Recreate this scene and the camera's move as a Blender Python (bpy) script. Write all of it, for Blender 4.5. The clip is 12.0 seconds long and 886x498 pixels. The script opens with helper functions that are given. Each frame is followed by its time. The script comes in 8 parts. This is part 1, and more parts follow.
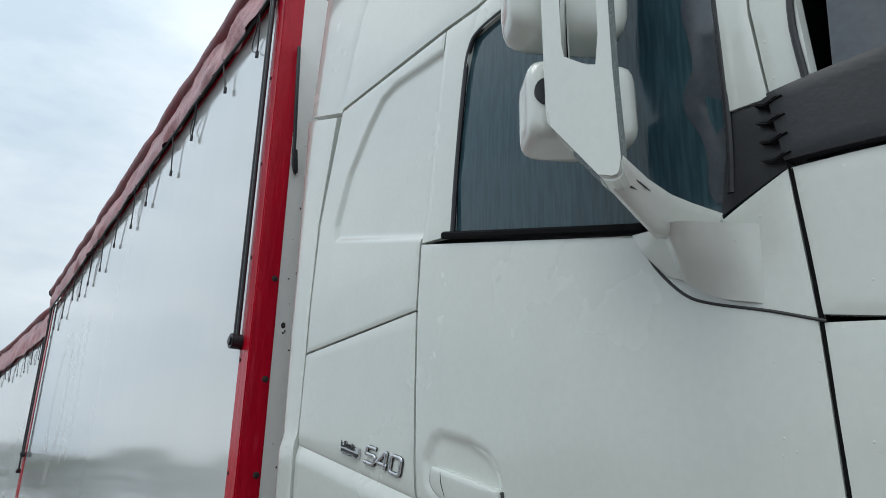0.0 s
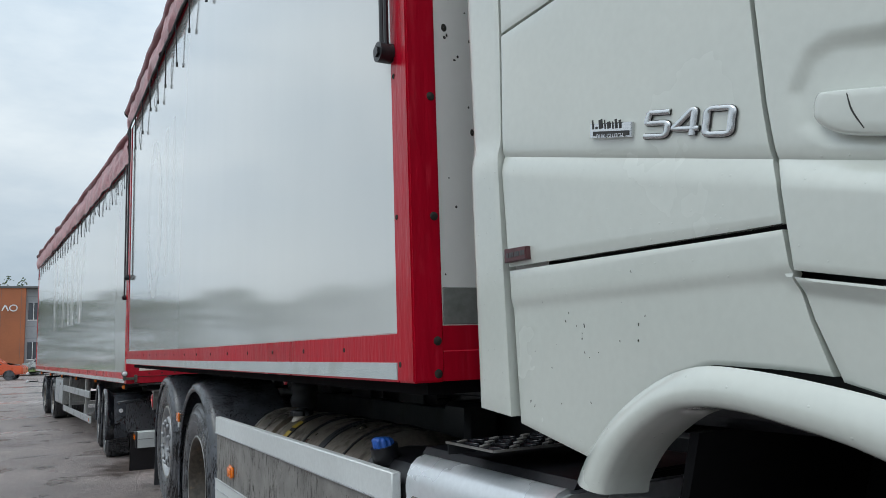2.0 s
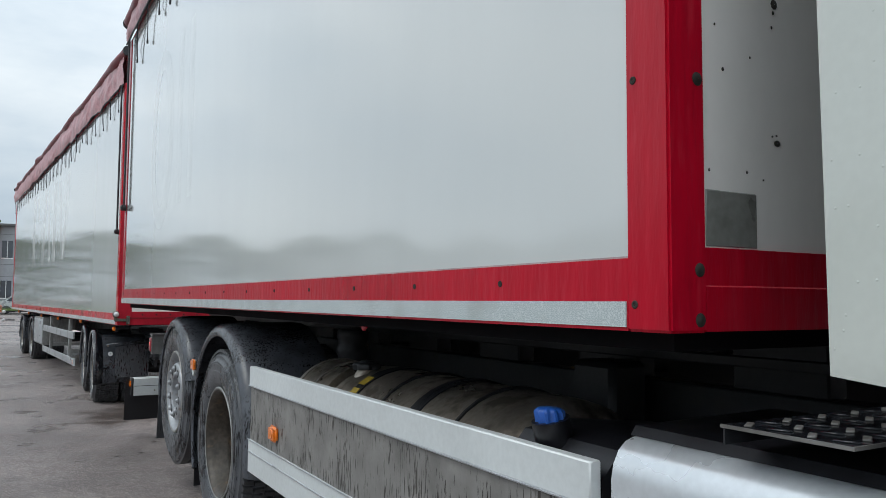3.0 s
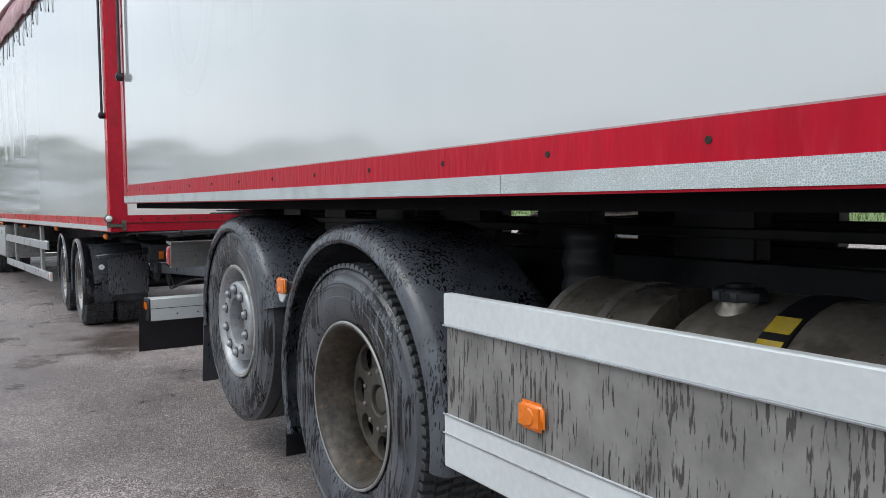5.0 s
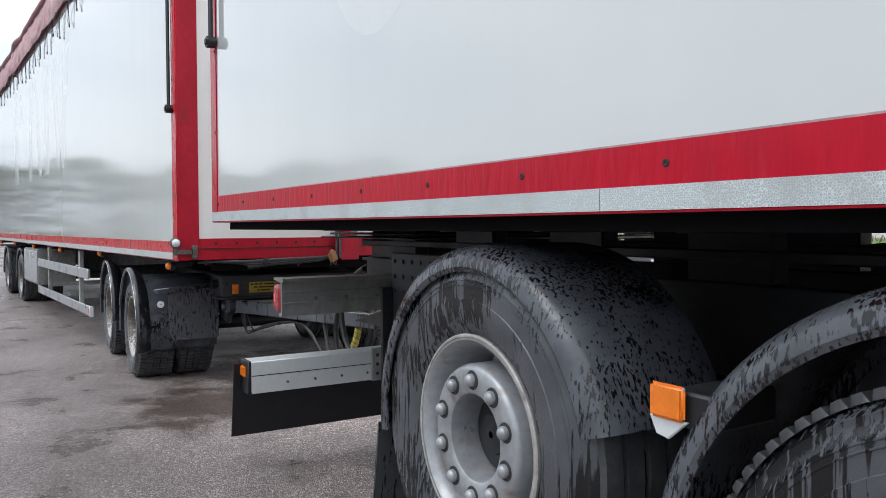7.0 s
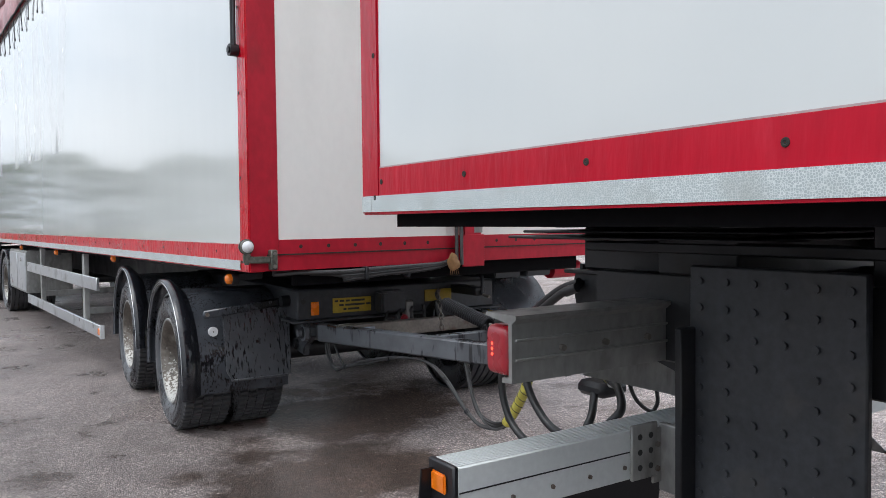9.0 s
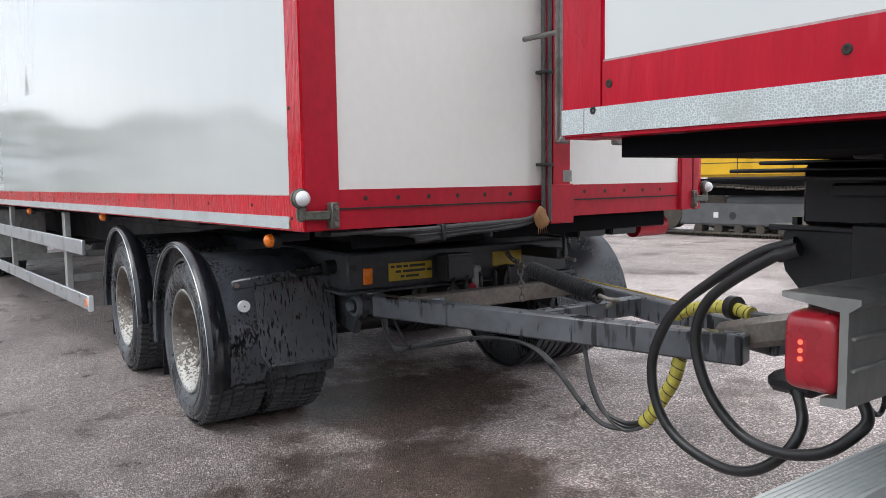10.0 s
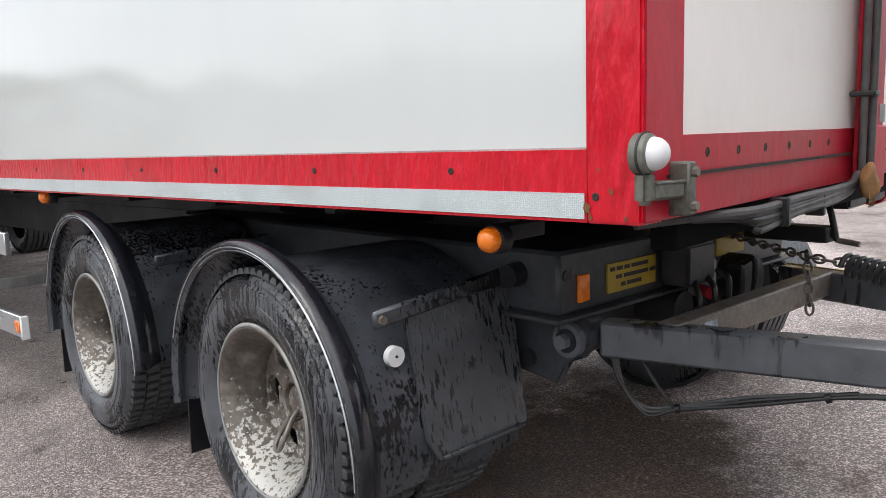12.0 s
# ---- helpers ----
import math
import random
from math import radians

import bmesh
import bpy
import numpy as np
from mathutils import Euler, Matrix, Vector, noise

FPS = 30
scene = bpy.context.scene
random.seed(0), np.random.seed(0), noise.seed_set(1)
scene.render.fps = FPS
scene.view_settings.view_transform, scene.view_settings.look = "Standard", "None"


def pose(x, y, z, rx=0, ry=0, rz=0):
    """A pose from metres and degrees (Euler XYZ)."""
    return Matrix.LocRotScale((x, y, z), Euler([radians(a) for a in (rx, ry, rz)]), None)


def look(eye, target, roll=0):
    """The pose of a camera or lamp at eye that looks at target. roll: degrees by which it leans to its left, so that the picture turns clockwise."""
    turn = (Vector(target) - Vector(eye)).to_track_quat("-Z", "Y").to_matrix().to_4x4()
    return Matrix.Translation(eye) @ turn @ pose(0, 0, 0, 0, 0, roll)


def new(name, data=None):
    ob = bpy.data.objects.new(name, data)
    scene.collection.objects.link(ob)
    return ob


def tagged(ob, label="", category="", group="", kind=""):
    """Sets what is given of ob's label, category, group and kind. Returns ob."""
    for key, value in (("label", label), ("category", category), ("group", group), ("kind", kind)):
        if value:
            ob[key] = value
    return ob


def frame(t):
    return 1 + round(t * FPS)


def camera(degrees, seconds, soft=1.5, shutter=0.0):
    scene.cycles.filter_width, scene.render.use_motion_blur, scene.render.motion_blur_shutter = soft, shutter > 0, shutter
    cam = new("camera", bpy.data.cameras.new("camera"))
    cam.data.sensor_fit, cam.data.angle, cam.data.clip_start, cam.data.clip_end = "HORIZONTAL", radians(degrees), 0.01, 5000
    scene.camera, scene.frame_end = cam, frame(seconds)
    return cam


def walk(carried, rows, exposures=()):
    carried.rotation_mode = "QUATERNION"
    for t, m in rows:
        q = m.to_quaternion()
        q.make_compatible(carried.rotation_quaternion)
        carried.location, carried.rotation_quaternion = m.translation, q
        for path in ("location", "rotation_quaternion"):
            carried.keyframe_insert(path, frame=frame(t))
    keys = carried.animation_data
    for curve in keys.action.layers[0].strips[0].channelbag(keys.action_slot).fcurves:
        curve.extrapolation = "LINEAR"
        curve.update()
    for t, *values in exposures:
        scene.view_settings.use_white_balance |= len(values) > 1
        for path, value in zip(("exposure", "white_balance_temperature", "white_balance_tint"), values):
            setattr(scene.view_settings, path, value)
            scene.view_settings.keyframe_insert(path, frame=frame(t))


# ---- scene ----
cam = camera(60.5, 12.0, soft=0.85)
PATH = [
    (0, (0.096, 0.015, 1.655), (1.131, 1.589, 2.329), 1.0),
    (0.5, (0.093, 0.07, 1.585), (1.186, 1.676, 2.062), -0.6),
    (1, (0.113, 0.202, 1.499), (1.199, 1.86, 1.766), -2.3),
    (1.5, (0.166, 0.51, 1.459), (1.163, 2.228, 1.692), -2.7),
    (2, (0.136, 0.921, 1.439), (1.082, 2.665, 1.689), -1.8),
    (2.5, (0.064, 1.363, 1.439), (1.013, 3.108, 1.671), -0.2),
    (3, (0.041, 1.84, 1.393), (1.039, 3.568, 1.527), 0.4),
    (3.2, (0.032, 2.023, 1.356), (1.049, 3.743, 1.444), 0.8),
    (4.8, (-0.07, 3.541, 1.316), (1.025, 5.21, 1.196), -0.6),
    (5, (-0.082, 3.734, 1.321), (1.008, 5.406, 1.2), -0.5),
    (5.5, (-0.054, 4.25, 1.326), (1.023, 5.931, 1.212), -0.7),
    (6, (-0.046, 4.776, 1.32), (1.019, 6.466, 1.222), -0.6),
    (6.5, (-0.025, 5.281, 1.304), (1.032, 6.977, 1.227), -0.3),
    (7, (-0.023, 5.788, 1.312), (1.023, 7.492, 1.253), -0.2),
    (7.5, (-0.018, 6.309, 1.326), (1.022, 8.017, 1.278), -0.35),
    (7.7, (-0.033, 6.499, 1.324), (1.019, 8.2, 1.279), -0.2),
    (9.3, (-0.006, 8.105, 1.31), (1.087, 9.777, 1.215), -0.7),
    (9.5, (-0.008, 8.313, 1.291), (1.096, 9.977, 1.171), -0.7),
    (10, (-0.004, 8.795, 1.262), (1.137, 10.427, 1.081), -0.8),
    (10.5, (0.026, 9.307, 1.253), (1.209, 10.903, 1.021), -1.0),
    (11, (0.003, 9.784, 1.252), (1.236, 11.336, 0.989), -1.3),
    (11.5, (0.021, 10.253, 1.247), (1.316, 11.752, 0.972), -1.6),
    (12, (0.033, 10.71, 1.235), (1.394, 12.148, 0.951), -1.9),
]
EXPOSURES = [(0, -0.22, 6380, 5), (1.5, -0.22, 6380, 5), (2.5, -0.14, 6420, 5), (3.2, -0.04, 6450, 6), (4.8, 0.24, 6490, 8), (7.7, 0.33, 6500, 10), (9.3, 0.40, 6560, 10), (12, 0.66, 6920, 12)]
walk(cam, [(t, look(eye, target, roll)) for t, eye, target, roll in PATH], EXPOSURES)

GZ = 0.06          # ground level

# ---- world, sun ----
world = bpy.data.worlds.new("overcast_sky")
scene.world = world
world.use_nodes = True
wn, wl = world.node_tree.nodes, world.node_tree.links
wn.clear()
w_out = wn.new("ShaderNodeOutputWorld")
w_bg = wn.new("ShaderNodeBackground")
w_sky = wn.new("ShaderNodeTexSky")
w_sky.sky_type = "NISHITA"
w_sky.sun_disc = False
w_sky.sun_elevation, w_sky.sun_rotation = radians(50), radians(200)
w_sky.dust_density, w_sky.ozone_density, w_sky.air_density = 4.0, 1.0, 1.0
w_co = wn.new("ShaderNodeTexCoord")
w_sep = wn.new("ShaderNodeSeparateXYZ")
wl.new(w_co.outputs["Generated"], w_sep.inputs[0])
w_map = wn.new("ShaderNodeMapping")
w_map.inputs["Scale"].default_value = (1.0, 1.0, 2.6)
wl.new(w_co.outputs["Generated"], w_map.inputs[0])
w_noise = wn.new("ShaderNodeTexNoise")
w_noise.inputs["Scale"].default_value, w_noise.inputs["Detail"].default_value = 2.6, 7.0
w_noise.inputs["Roughness"].default_value = 0.55
wl.new(w_map.outputs[0], w_noise.inputs["Vector"])
w_ramp = wn.new("ShaderNodeValToRGB")
w_ramp.color_ramp.elements[0].position, w_ramp.color_ramp.elements[0].color = 0.36, (5.7, 6.6, 7.7, 1)
w_ramp.color_ramp.elements[1].position, w_ramp.color_ramp.elements[1].color = 0.64, (8.6, 9.1, 9.7, 1)
wl.new(w_noise.outputs["Fac"], w_ramp.inputs[0])
w_mix = wn.new("ShaderNodeMix")
w_mix.data_type = "RGBA"
w_mix.inputs[0].default_value = 0.92
wl.new(w_sky.outputs[0], w_mix.inputs[6])
wl.new(w_ramp.outputs[0], w_mix.inputs[7])
w_grad = wn.new("ShaderNodeMapRange")      # an overcast sky is brighter towards its top
w_grad.inputs[1].default_value, w_grad.inputs[2].default_value = 0.0, 1.0
w_grad.inputs[3].default_value, w_grad.inputs[4].default_value = 0.88, 1.95
wl.new(w_sep.outputs[2], w_grad.inputs[0])
w_mul = wn.new("ShaderNodeMix")
w_mul.data_type, w_mul.blend_type = "RGBA", "MULTIPLY"
w_mul.inputs[0].default_value = 1.0
wl.new(w_mix.outputs[2], w_mul.inputs[6])
wl.new(w_grad.outputs[0], w_mul.inputs[7])
wl.new(w_mul.outputs[2], w_bg.inputs[0])
w_bg.inputs[1].default_value = 0.1
wl.new(w_bg.outputs[0], w_out.inputs[0])

sun_data = bpy.data.lights.new("sun", "SUN")
sun_data.energy, sun_data.angle, sun_data.color = 0.8, radians(30), (1.0, 0.97, 0.93)
sun = new("sun", sun_data)
sun.matrix_basis = look((-20, 6, 30), (0, 6, 0))

# ---- materials ----
def material(name, color, rough=0.5, metal=0.0, vary=0.12, scale=3.0, fine=60.0, bump=0.0, bump_scale=80.0, stain=None,
             stain_amount=0.0, stain_scale=2.0, stretch=(1, 1, 1), coat=0.0, rough_vary=0.1, stain_rough=None, piece=0.0, edge=0.55, gloss=0.5):
    """A surface with colour variation at two scales, optional stains and a fine relief."""
    m = bpy.data.materials.new(name)
    m.use_nodes = True
    n, l = m.node_tree.nodes, m.node_tree.links
    b = n["Principled BSDF"]
    co = n.new("ShaderNodeTexCoord")
    mp = n.new("ShaderNodeMapping")
    mp.inputs["Scale"].default_value = stretch
    l.new(co.outputs["Object"], mp.inputs[0])

    def noise_node(sc, detail=4.0):
        t = n.new("ShaderNodeTexNoise")
        t.inputs["Scale"].default_value, t.inputs["Detail"].default_value = sc, detail
        l.new(mp.outputs[0], t.inputs["Vector"])
        return t

    def scaled(socket, lo, hi, a=0.3, z=0.7):
        r = n.new("ShaderNodeMapRange")
        r.inputs[1].default_value, r.inputs[2].default_value, r.inputs[3].default_value, r.inputs[4].default_value = a, z, lo, hi
        l.new(socket, r.inputs[0])
        return r.outputs[0]

    def mixed(kind, fac, a, c):
        x = n.new("ShaderNodeMix")
        x.data_type, x.blend_type = "RGBA", kind
        if isinstance(fac, (int, float)):
            x.inputs[0].default_value = fac
        else:
            l.new(fac, x.inputs[0])
        for sock, v in ((x.inputs[6], a), (x.inputs[7], c)):
            if isinstance(v, tuple):
                sock.default_value = (*v[:3], 1)
            else:
                l.new(v, sock)
        return x.outputs[2]

    big, small = noise_node(scale), noise_node(fine, 3.0)
    v1 = scaled(big.outputs["Fac"], 1 - vary, 1 + vary)
    v2 = scaled(small.outputs["Fac"], 1 - vary * 0.7, 1 + vary * 0.7)
    mul = n.new("ShaderNodeMath")
    mul.operation = "MULTIPLY"
    l.new(v1, mul.inputs[0]), l.new(v2, mul.inputs[1])
    last = mul.outputs[0]
    if piece:
        info = n.new("ShaderNodeObjectInfo")
        pm = n.new("ShaderNodeMath")
        pm.operation = "MULTIPLY"
        l.new(scaled(info.outputs["Random"], 1 - piece, 1 + piece, 0, 1), pm.inputs[0]), l.new(last, pm.inputs[1])
        last = pm.outputs[0]
    col = mixed("MULTIPLY", 1.0, tuple(color), last)
    rgh = scaled(big.outputs["Fac"], max(rough - rough_vary, 0.02), min(rough + rough_vary, 1.0))
    if stain is not None:
        s = noise_node(stain_scale, 8.0)
        f = scaled(s.outputs["Fac"], 0.0, 1.0, edge, edge + 0.16)
        fm = n.new("ShaderNodeMath")
        fm.operation = "MULTIPLY"
        fm.inputs[1].default_value = stain_amount
        l.new(f, fm.inputs[0])
        col = mixed("MIX", fm.outputs[0], col, tuple(stain))
        if stain_rough is not None:
            rm = n.new("ShaderNodeMix")
            l.new(fm.outputs[0], rm.inputs[0]), l.new(rgh, rm.inputs[2])
            rm.inputs[3].default_value = stain_rough
            rgh = rm.outputs[0]
    l.new(col, b.inputs["Base Color"])
    l.new(rgh, b.inputs["Roughness"])
    b.inputs["Metallic"].default_value = metal
    b.inputs["Coat Weight"].default_value = coat
    b.inputs["Coat Roughness"].default_value = 0.08
    b.inputs["Specular IOR Level"].default_value = gloss
    if bump:
        bp = n.new("ShaderNodeBump")
        bp.inputs["Strength"].default_value, bp.inputs["Distance"].default_value = 1.0, bump
        bs = noise_node(bump_scale, 3.0)
        l.new(bs.outputs["Fac"], bp.inputs["Height"])
        l.new(bp.outputs[0], b.inputs["Normal"])
    return m


M = {}
M["cab_white"] = material("cab_white", (0.62, 0.65, 0.605), 0.24, vary=0.025, coat=1.0, bump=0.0, rough_vary=0.05,
                          stain=(0.54, 0.54, 0.49), stain_amount=0.12, stain_scale=9, edge=0.60)
M["panel_white"] = material("panel_white", (0.655, 0.68, 0.672), 0.12, vary=0.012, scale=0.8, fine=5, bump=0.0007, bump_scale=0.7, rough_vary=0.04,
                            stretch=(1, 1.3, 0.25), stain=(0.62, 0.63, 0.62), stain_amount=0.12, stain_scale=2.0, gloss=0.6, coat=1.0)
M["panel_front"] = material("panel_front", (0.89, 0.875, 0.84), 0.35, vary=0.02, scale=1.2, fine=25, bump=0.0002, bump_scale=4, stretch=(1, 1, 0.6),
                            stain=(0.6, 0.6, 0.56), stain_amount=0.2, stain_scale=1.8)
# the pale streaks colour in the glints on wavy water runs
M["red_paint"] = material("red_paint", (0.475, 0.002, 0.020), 0.34, vary=0.13, scale=2.0, fine=24, coat=0.12, gloss=0.25, bump=0.003, bump_scale=45,
                          stretch=(1, 1, 0.20), stain=(0.66, 0.06, 0.09), stain_amount=0.20, stain_scale=42.0, edge=0.56)
M["red_dull"] = material("red_paint_dull", (0.44, 0.012, 0.030), 0.42, vary=0.14, scale=3.0, fine=30, gloss=0.3, bump=0.0012, bump_scale=30,
                         stretch=(1, 1, 0.6), stain=(0.20, 0.03, 0.03), stain_amount=0.35, stain_scale=7.0, edge=0.58)
# brighter streaks here are sky reflections in the ripples, put into the colour
M["red_wet"] = material("red_paint_wet", (0.56, 0.0012, 0.014), 0.30, vary=0.16, scale=3.0, fine=30, coat=0.35, gloss=0.35, bump=0.010, bump_scale=48,
                        stretch=(1, 1, 0.30), stain=(0.70, 0.010, 0.034), stain_amount=0.8, stain_scale=46.0, edge=0.52)
M["cast_grey"] = material("cast_grey", (0.125, 0.128, 0.108), 0.5, metal=0.2, vary=0.3, scale=14, fine=70, bump=0.001, bump_scale=90,
                          stain=(0.03, 0.03, 0.027), stain_amount=0.75, stain_scale=26, edge=0.52)
M["tarp"] = material("tarp_red", (0.50, 0.25, 0.265), 0.40, vary=0.2, scale=5.0, fine=30, bump=0.006, bump_scale=16,
                     stain=(0.64, 0.43, 0.44), stain_amount=0.75, stain_scale=5.0)
M["tarp_roll"] = material("tarp_roll", (0.20, 0.045, 0.055), 0.45, vary=0.2, scale=6.0, bump=0.003, bump_scale=12)
M["black"] = material("black_plastic", (0.010, 0.010, 0.013), 0.42, vary=0.2, scale=6, bump=0.0004, bump_scale=90)
M["chassis"] = material("chassis_paint", (0.013, 0.014, 0.017), 0.48, vary=0.25, scale=5, fine=40, bump=0.001, bump_scale=50,
                        stain=(0.042, 0.037, 0.032), stain_amount=0.45, stain_scale=7, stain_rough=0.8)
M["dolly"] = material("dolly_paint", (0.040, 0.043, 0.049), 0.42, vary=0.25, scale=4, fine=40, bump=0.001, bump_scale=50,
                      stain=(0.10, 0.09, 0.08), stain_amount=0.4, stain_scale=6, stain_rough=0.75)
M["alu"] = material("aluminium", (0.58, 0.60, 0.62), 0.36, metal=0.85, vary=0.1, scale=3, fine=50, rough_vary=0.12, bump=0.0003, bump_scale=40,
                    stain=(0.26, 0.25, 0.23), stain_amount=0.5, stain_scale=5, stain_rough=0.7)
M["alu_dirty"] = material("dirty_aluminium", (0.33, 0.33, 0.32), 0.5, metal=0.35, vary=0.2, scale=3, fine=30, rough_vary=0.15, bump=0.0006, bump_scale=30,
                          stain=(0.11, 0.105, 0.10), stain_amount=0.7, stain_scale=7, stain_rough=0.75, stretch=(1, 1, 0.5))
M["wheel_silver"] = material("wheel_silver", (0.36, 0.37, 0.385), 0.36, metal=0.35, vary=0.16, scale=6, fine=40,
                             stain=(0.24, 0.15, 0.08), stain_amount=0.55, stain_scale=16, stain_rough=0.8, edge=0.58)
M["wheel_dirty"] = material("wheel_dirty", (0.085, 0.077, 0.066), 0.6, metal=0.25, vary=0.25, scale=7, fine=40, bump=0.001, bump_scale=60,
                            stain=(0.20, 0.14, 0.08), stain_amount=0.6, stain_scale=26, stain_rough=0.9, edge=0.58)
M["wheel_rusty"] = material("wheel_rusty", (0.062, 0.051, 0.040), 0.45, metal=0.25, vary=0.45, scale=5, fine=40, bump=0.0015, bump_scale=60,
                            stain=(0.23, 0.155, 0.09), stain_amount=0.7, stain_scale=18, stain_rough=0.7, edge=0.58)
M["wheel_beige"] = material("wheel_beige", (0.36, 0.34, 0.31), 0.5, metal=0.1, vary=0.3, scale=6, fine=40, bump=0.001, bump_scale=60,
                            stain=(0.13, 0.10, 0.08), stain_amount=0.7, stain_scale=22, edge=0.56)
M["bright_alu"] = material("bright_aluminium", (0.74, 0.77, 0.80), 0.30, metal=0.5, vary=0.06, scale=3, fine=50, rough_vary=0.08, bump=0.0006, bump_scale=5,
                           stain=(0.5, 0.52, 0.53), stain_amount=0.4, stain_scale=5)
M["dark_plate"] = material("dark_plate", (0.10, 0.035, 0.04), 0.4, vary=0.2, scale=30)
# near-black that puts deep shade into the colour; also the black sill rubber
M["shade_rubber"] = material("shade_rubber_black", (0.006, 0.006, 0.007), 0.9, vary=0.2, scale=6, gloss=0.1)
M["drum"] = material("brake_drum", (0.03, 0.025, 0.02), 0.8, vary=0.3, scale=12)
M["pale_alu"] = material("pale_aluminium", (0.70, 0.73, 0.73), 0.4, metal=0.1, vary=0.06, scale=3, fine=50, rough_vary=0.08, bump=0.0003, bump_scale=40,
                         stain=(0.62, 0.65, 0.65), stain_amount=0.25, stain_scale=6)
M["steel"] = material("weathered_steel", (0.22, 0.2, 0.18), 0.55, metal=0.6, vary=0.25, scale=6, bump=0.0008, bump_scale=60,
                      stain=(0.13, 0.06, 0.03), stain_amount=0.7, stain_scale=9, stain_rough=0.85)
M["orange"] = material("orange_lens", (0.85, 0.20, 0.01), 0.25, vary=0.08, scale=20, bump=0.0005, bump_scale=160, coat=0.5)
M["red_lens"] = material("red_lens", (0.36, 0.014, 0.025), 0.3, vary=0.1, scale=20, coat=0.4)
M["white_lens"] = material("white_lens", (0.72, 0.73, 0.74), 0.35, vary=0.04, scale=10, coat=0.2)
M["yellow"] = material("yellow_label", (0.46, 0.32, 0.03), 0.5, vary=0.12, scale=10, stain=(0.3, 0.24, 0.1), stain_amount=0.5, stain_scale=20)
M["ink"] = material("dark_print", (0.03, 0.03, 0.03), 0.6, vary=0.1)
M["blue"] = material("blue_cap_plastic", (0.02, 0.10, 0.42), 0.4, vary=0.15, scale=20)
M["tank"] = material("tank_metal", (0.30, 0.262, 0.218), 0.34, metal=0.7, vary=0.2, scale=4, bump=0.0006, bump_scale=40,
                     stain=(0.05, 0.04, 0.03), stain_amount=0.85, stain_scale=9, stain_rough=0.8, edge=0.50)
M["hose"] = material("hose_rubber", (0.02, 0.02, 0.021), 0.4, vary=0.2, scale=20, bump=0.0005, bump_scale=150)
M["hose_yellow"] = material("hose_yellow", (0.50, 0.44, 0.08), 0.45, vary=0.2, scale=20, stain=(0.16, 0.13, 0.05), stain_amount=0.6, stain_scale=30)
M["cable_grey"] = material("cable_grey", (0.075, 0.075, 0.077), 0.5, vary=0.2, scale=20)
M["dirt"] = material("spot_dirt", (0.028, 0.025, 0.020), 0.8, vary=0.3, scale=30)
M["ochre"] = material("ochre_fabric", (0.30, 0.16, 0.07), 0.8, vary=0.2, scale=20)
M["decal"] = material("smoked_decal", (0.21, 0.215, 0.20), 0.3, vary=0.15, scale=12, stain=(0.10, 0.09, 0.08), stain_amount=0.6, stain_scale=8)
M["sticker"] = material("worn_sticker", (0.34, 0.40, 0.47), 0.5, vary=0.4, scale=30, fine=90)
M["gloss_black"] = material("gloss_black", (0.013, 0.014, 0.018), 0.16, vary=0.25, scale=4, fine=60, rough_vary=0.06, bump=0.0003, bump_scale=70, gloss=0.6,
                            stain=(0.05, 0.053, 0.06), stain_amount=0.35, stain_scale=12, stain_rough=0.4, edge=0.56)
M["old_alu"] = material("old_aluminium", (0.20, 0.195, 0.185), 0.5, metal=0.2, vary=0.25, scale=4, fine=40, bump=0.0006, bump_scale=40,
                        stain=(0.08, 0.07, 0.06), stain_amount=0.6, stain_scale=9, stain_rough=0.75)
M["chrome"] = material("chrome", (0.60, 0.61, 0.62), 0.16, metal=1.0, vary=0.03)
M["ghost"] = material("ghost_mark", (0.680, 0.705, 0.696), 0.17, vary=0.02, scale=3, gloss=0.6, coat=0.8)
M["ghost_strong"] = material("ghost_lettering", (0.73, 0.75, 0.745), 0.2, vary=0.06, scale=3, fine=20, gloss=0.6, coat=0.6)
M["seal"] = material("panel_seal", (0.40, 0.30, 0.30), 0.6, vary=0.2, scale=8, fine=60)
M["rust"] = material("rust_stain", (0.17, 0.075, 0.03), 0.8, vary=0.4, scale=40)
M["lettering_white"] = material("lettering_white", (0.84, 0.85, 0.85), 0.3, vary=0.03)
M["digger_yellow"] = material("digger_yellow", (0.72, 0.42, 0.015), 0.35, vary=0.1, scale=2, coat=0.2, stain=(0.3, 0.2, 0.05), stain_amount=0.3, stain_scale=3)
M["far_glass"] = material("far_glass", (0.05, 0.06, 0.075), 0.12, vary=0.2, scale=1.0, gloss=0.8)
M["track"] = material("track_steel", (0.075, 0.065, 0.055), 0.65, metal=0.3, vary=0.25, scale=6, bump=0.002, bump_scale=40,
                      stain=(0.14, 0.11, 0.08), stain_amount=0.6, stain_scale=6)
M["digger_grey"] = material("digger_grey", (0.10, 0.105, 0.11), 0.5, vary=0.15, scale=3, stain=(0.2, 0.19, 0.17), stain_amount=0.3, stain_scale=5)


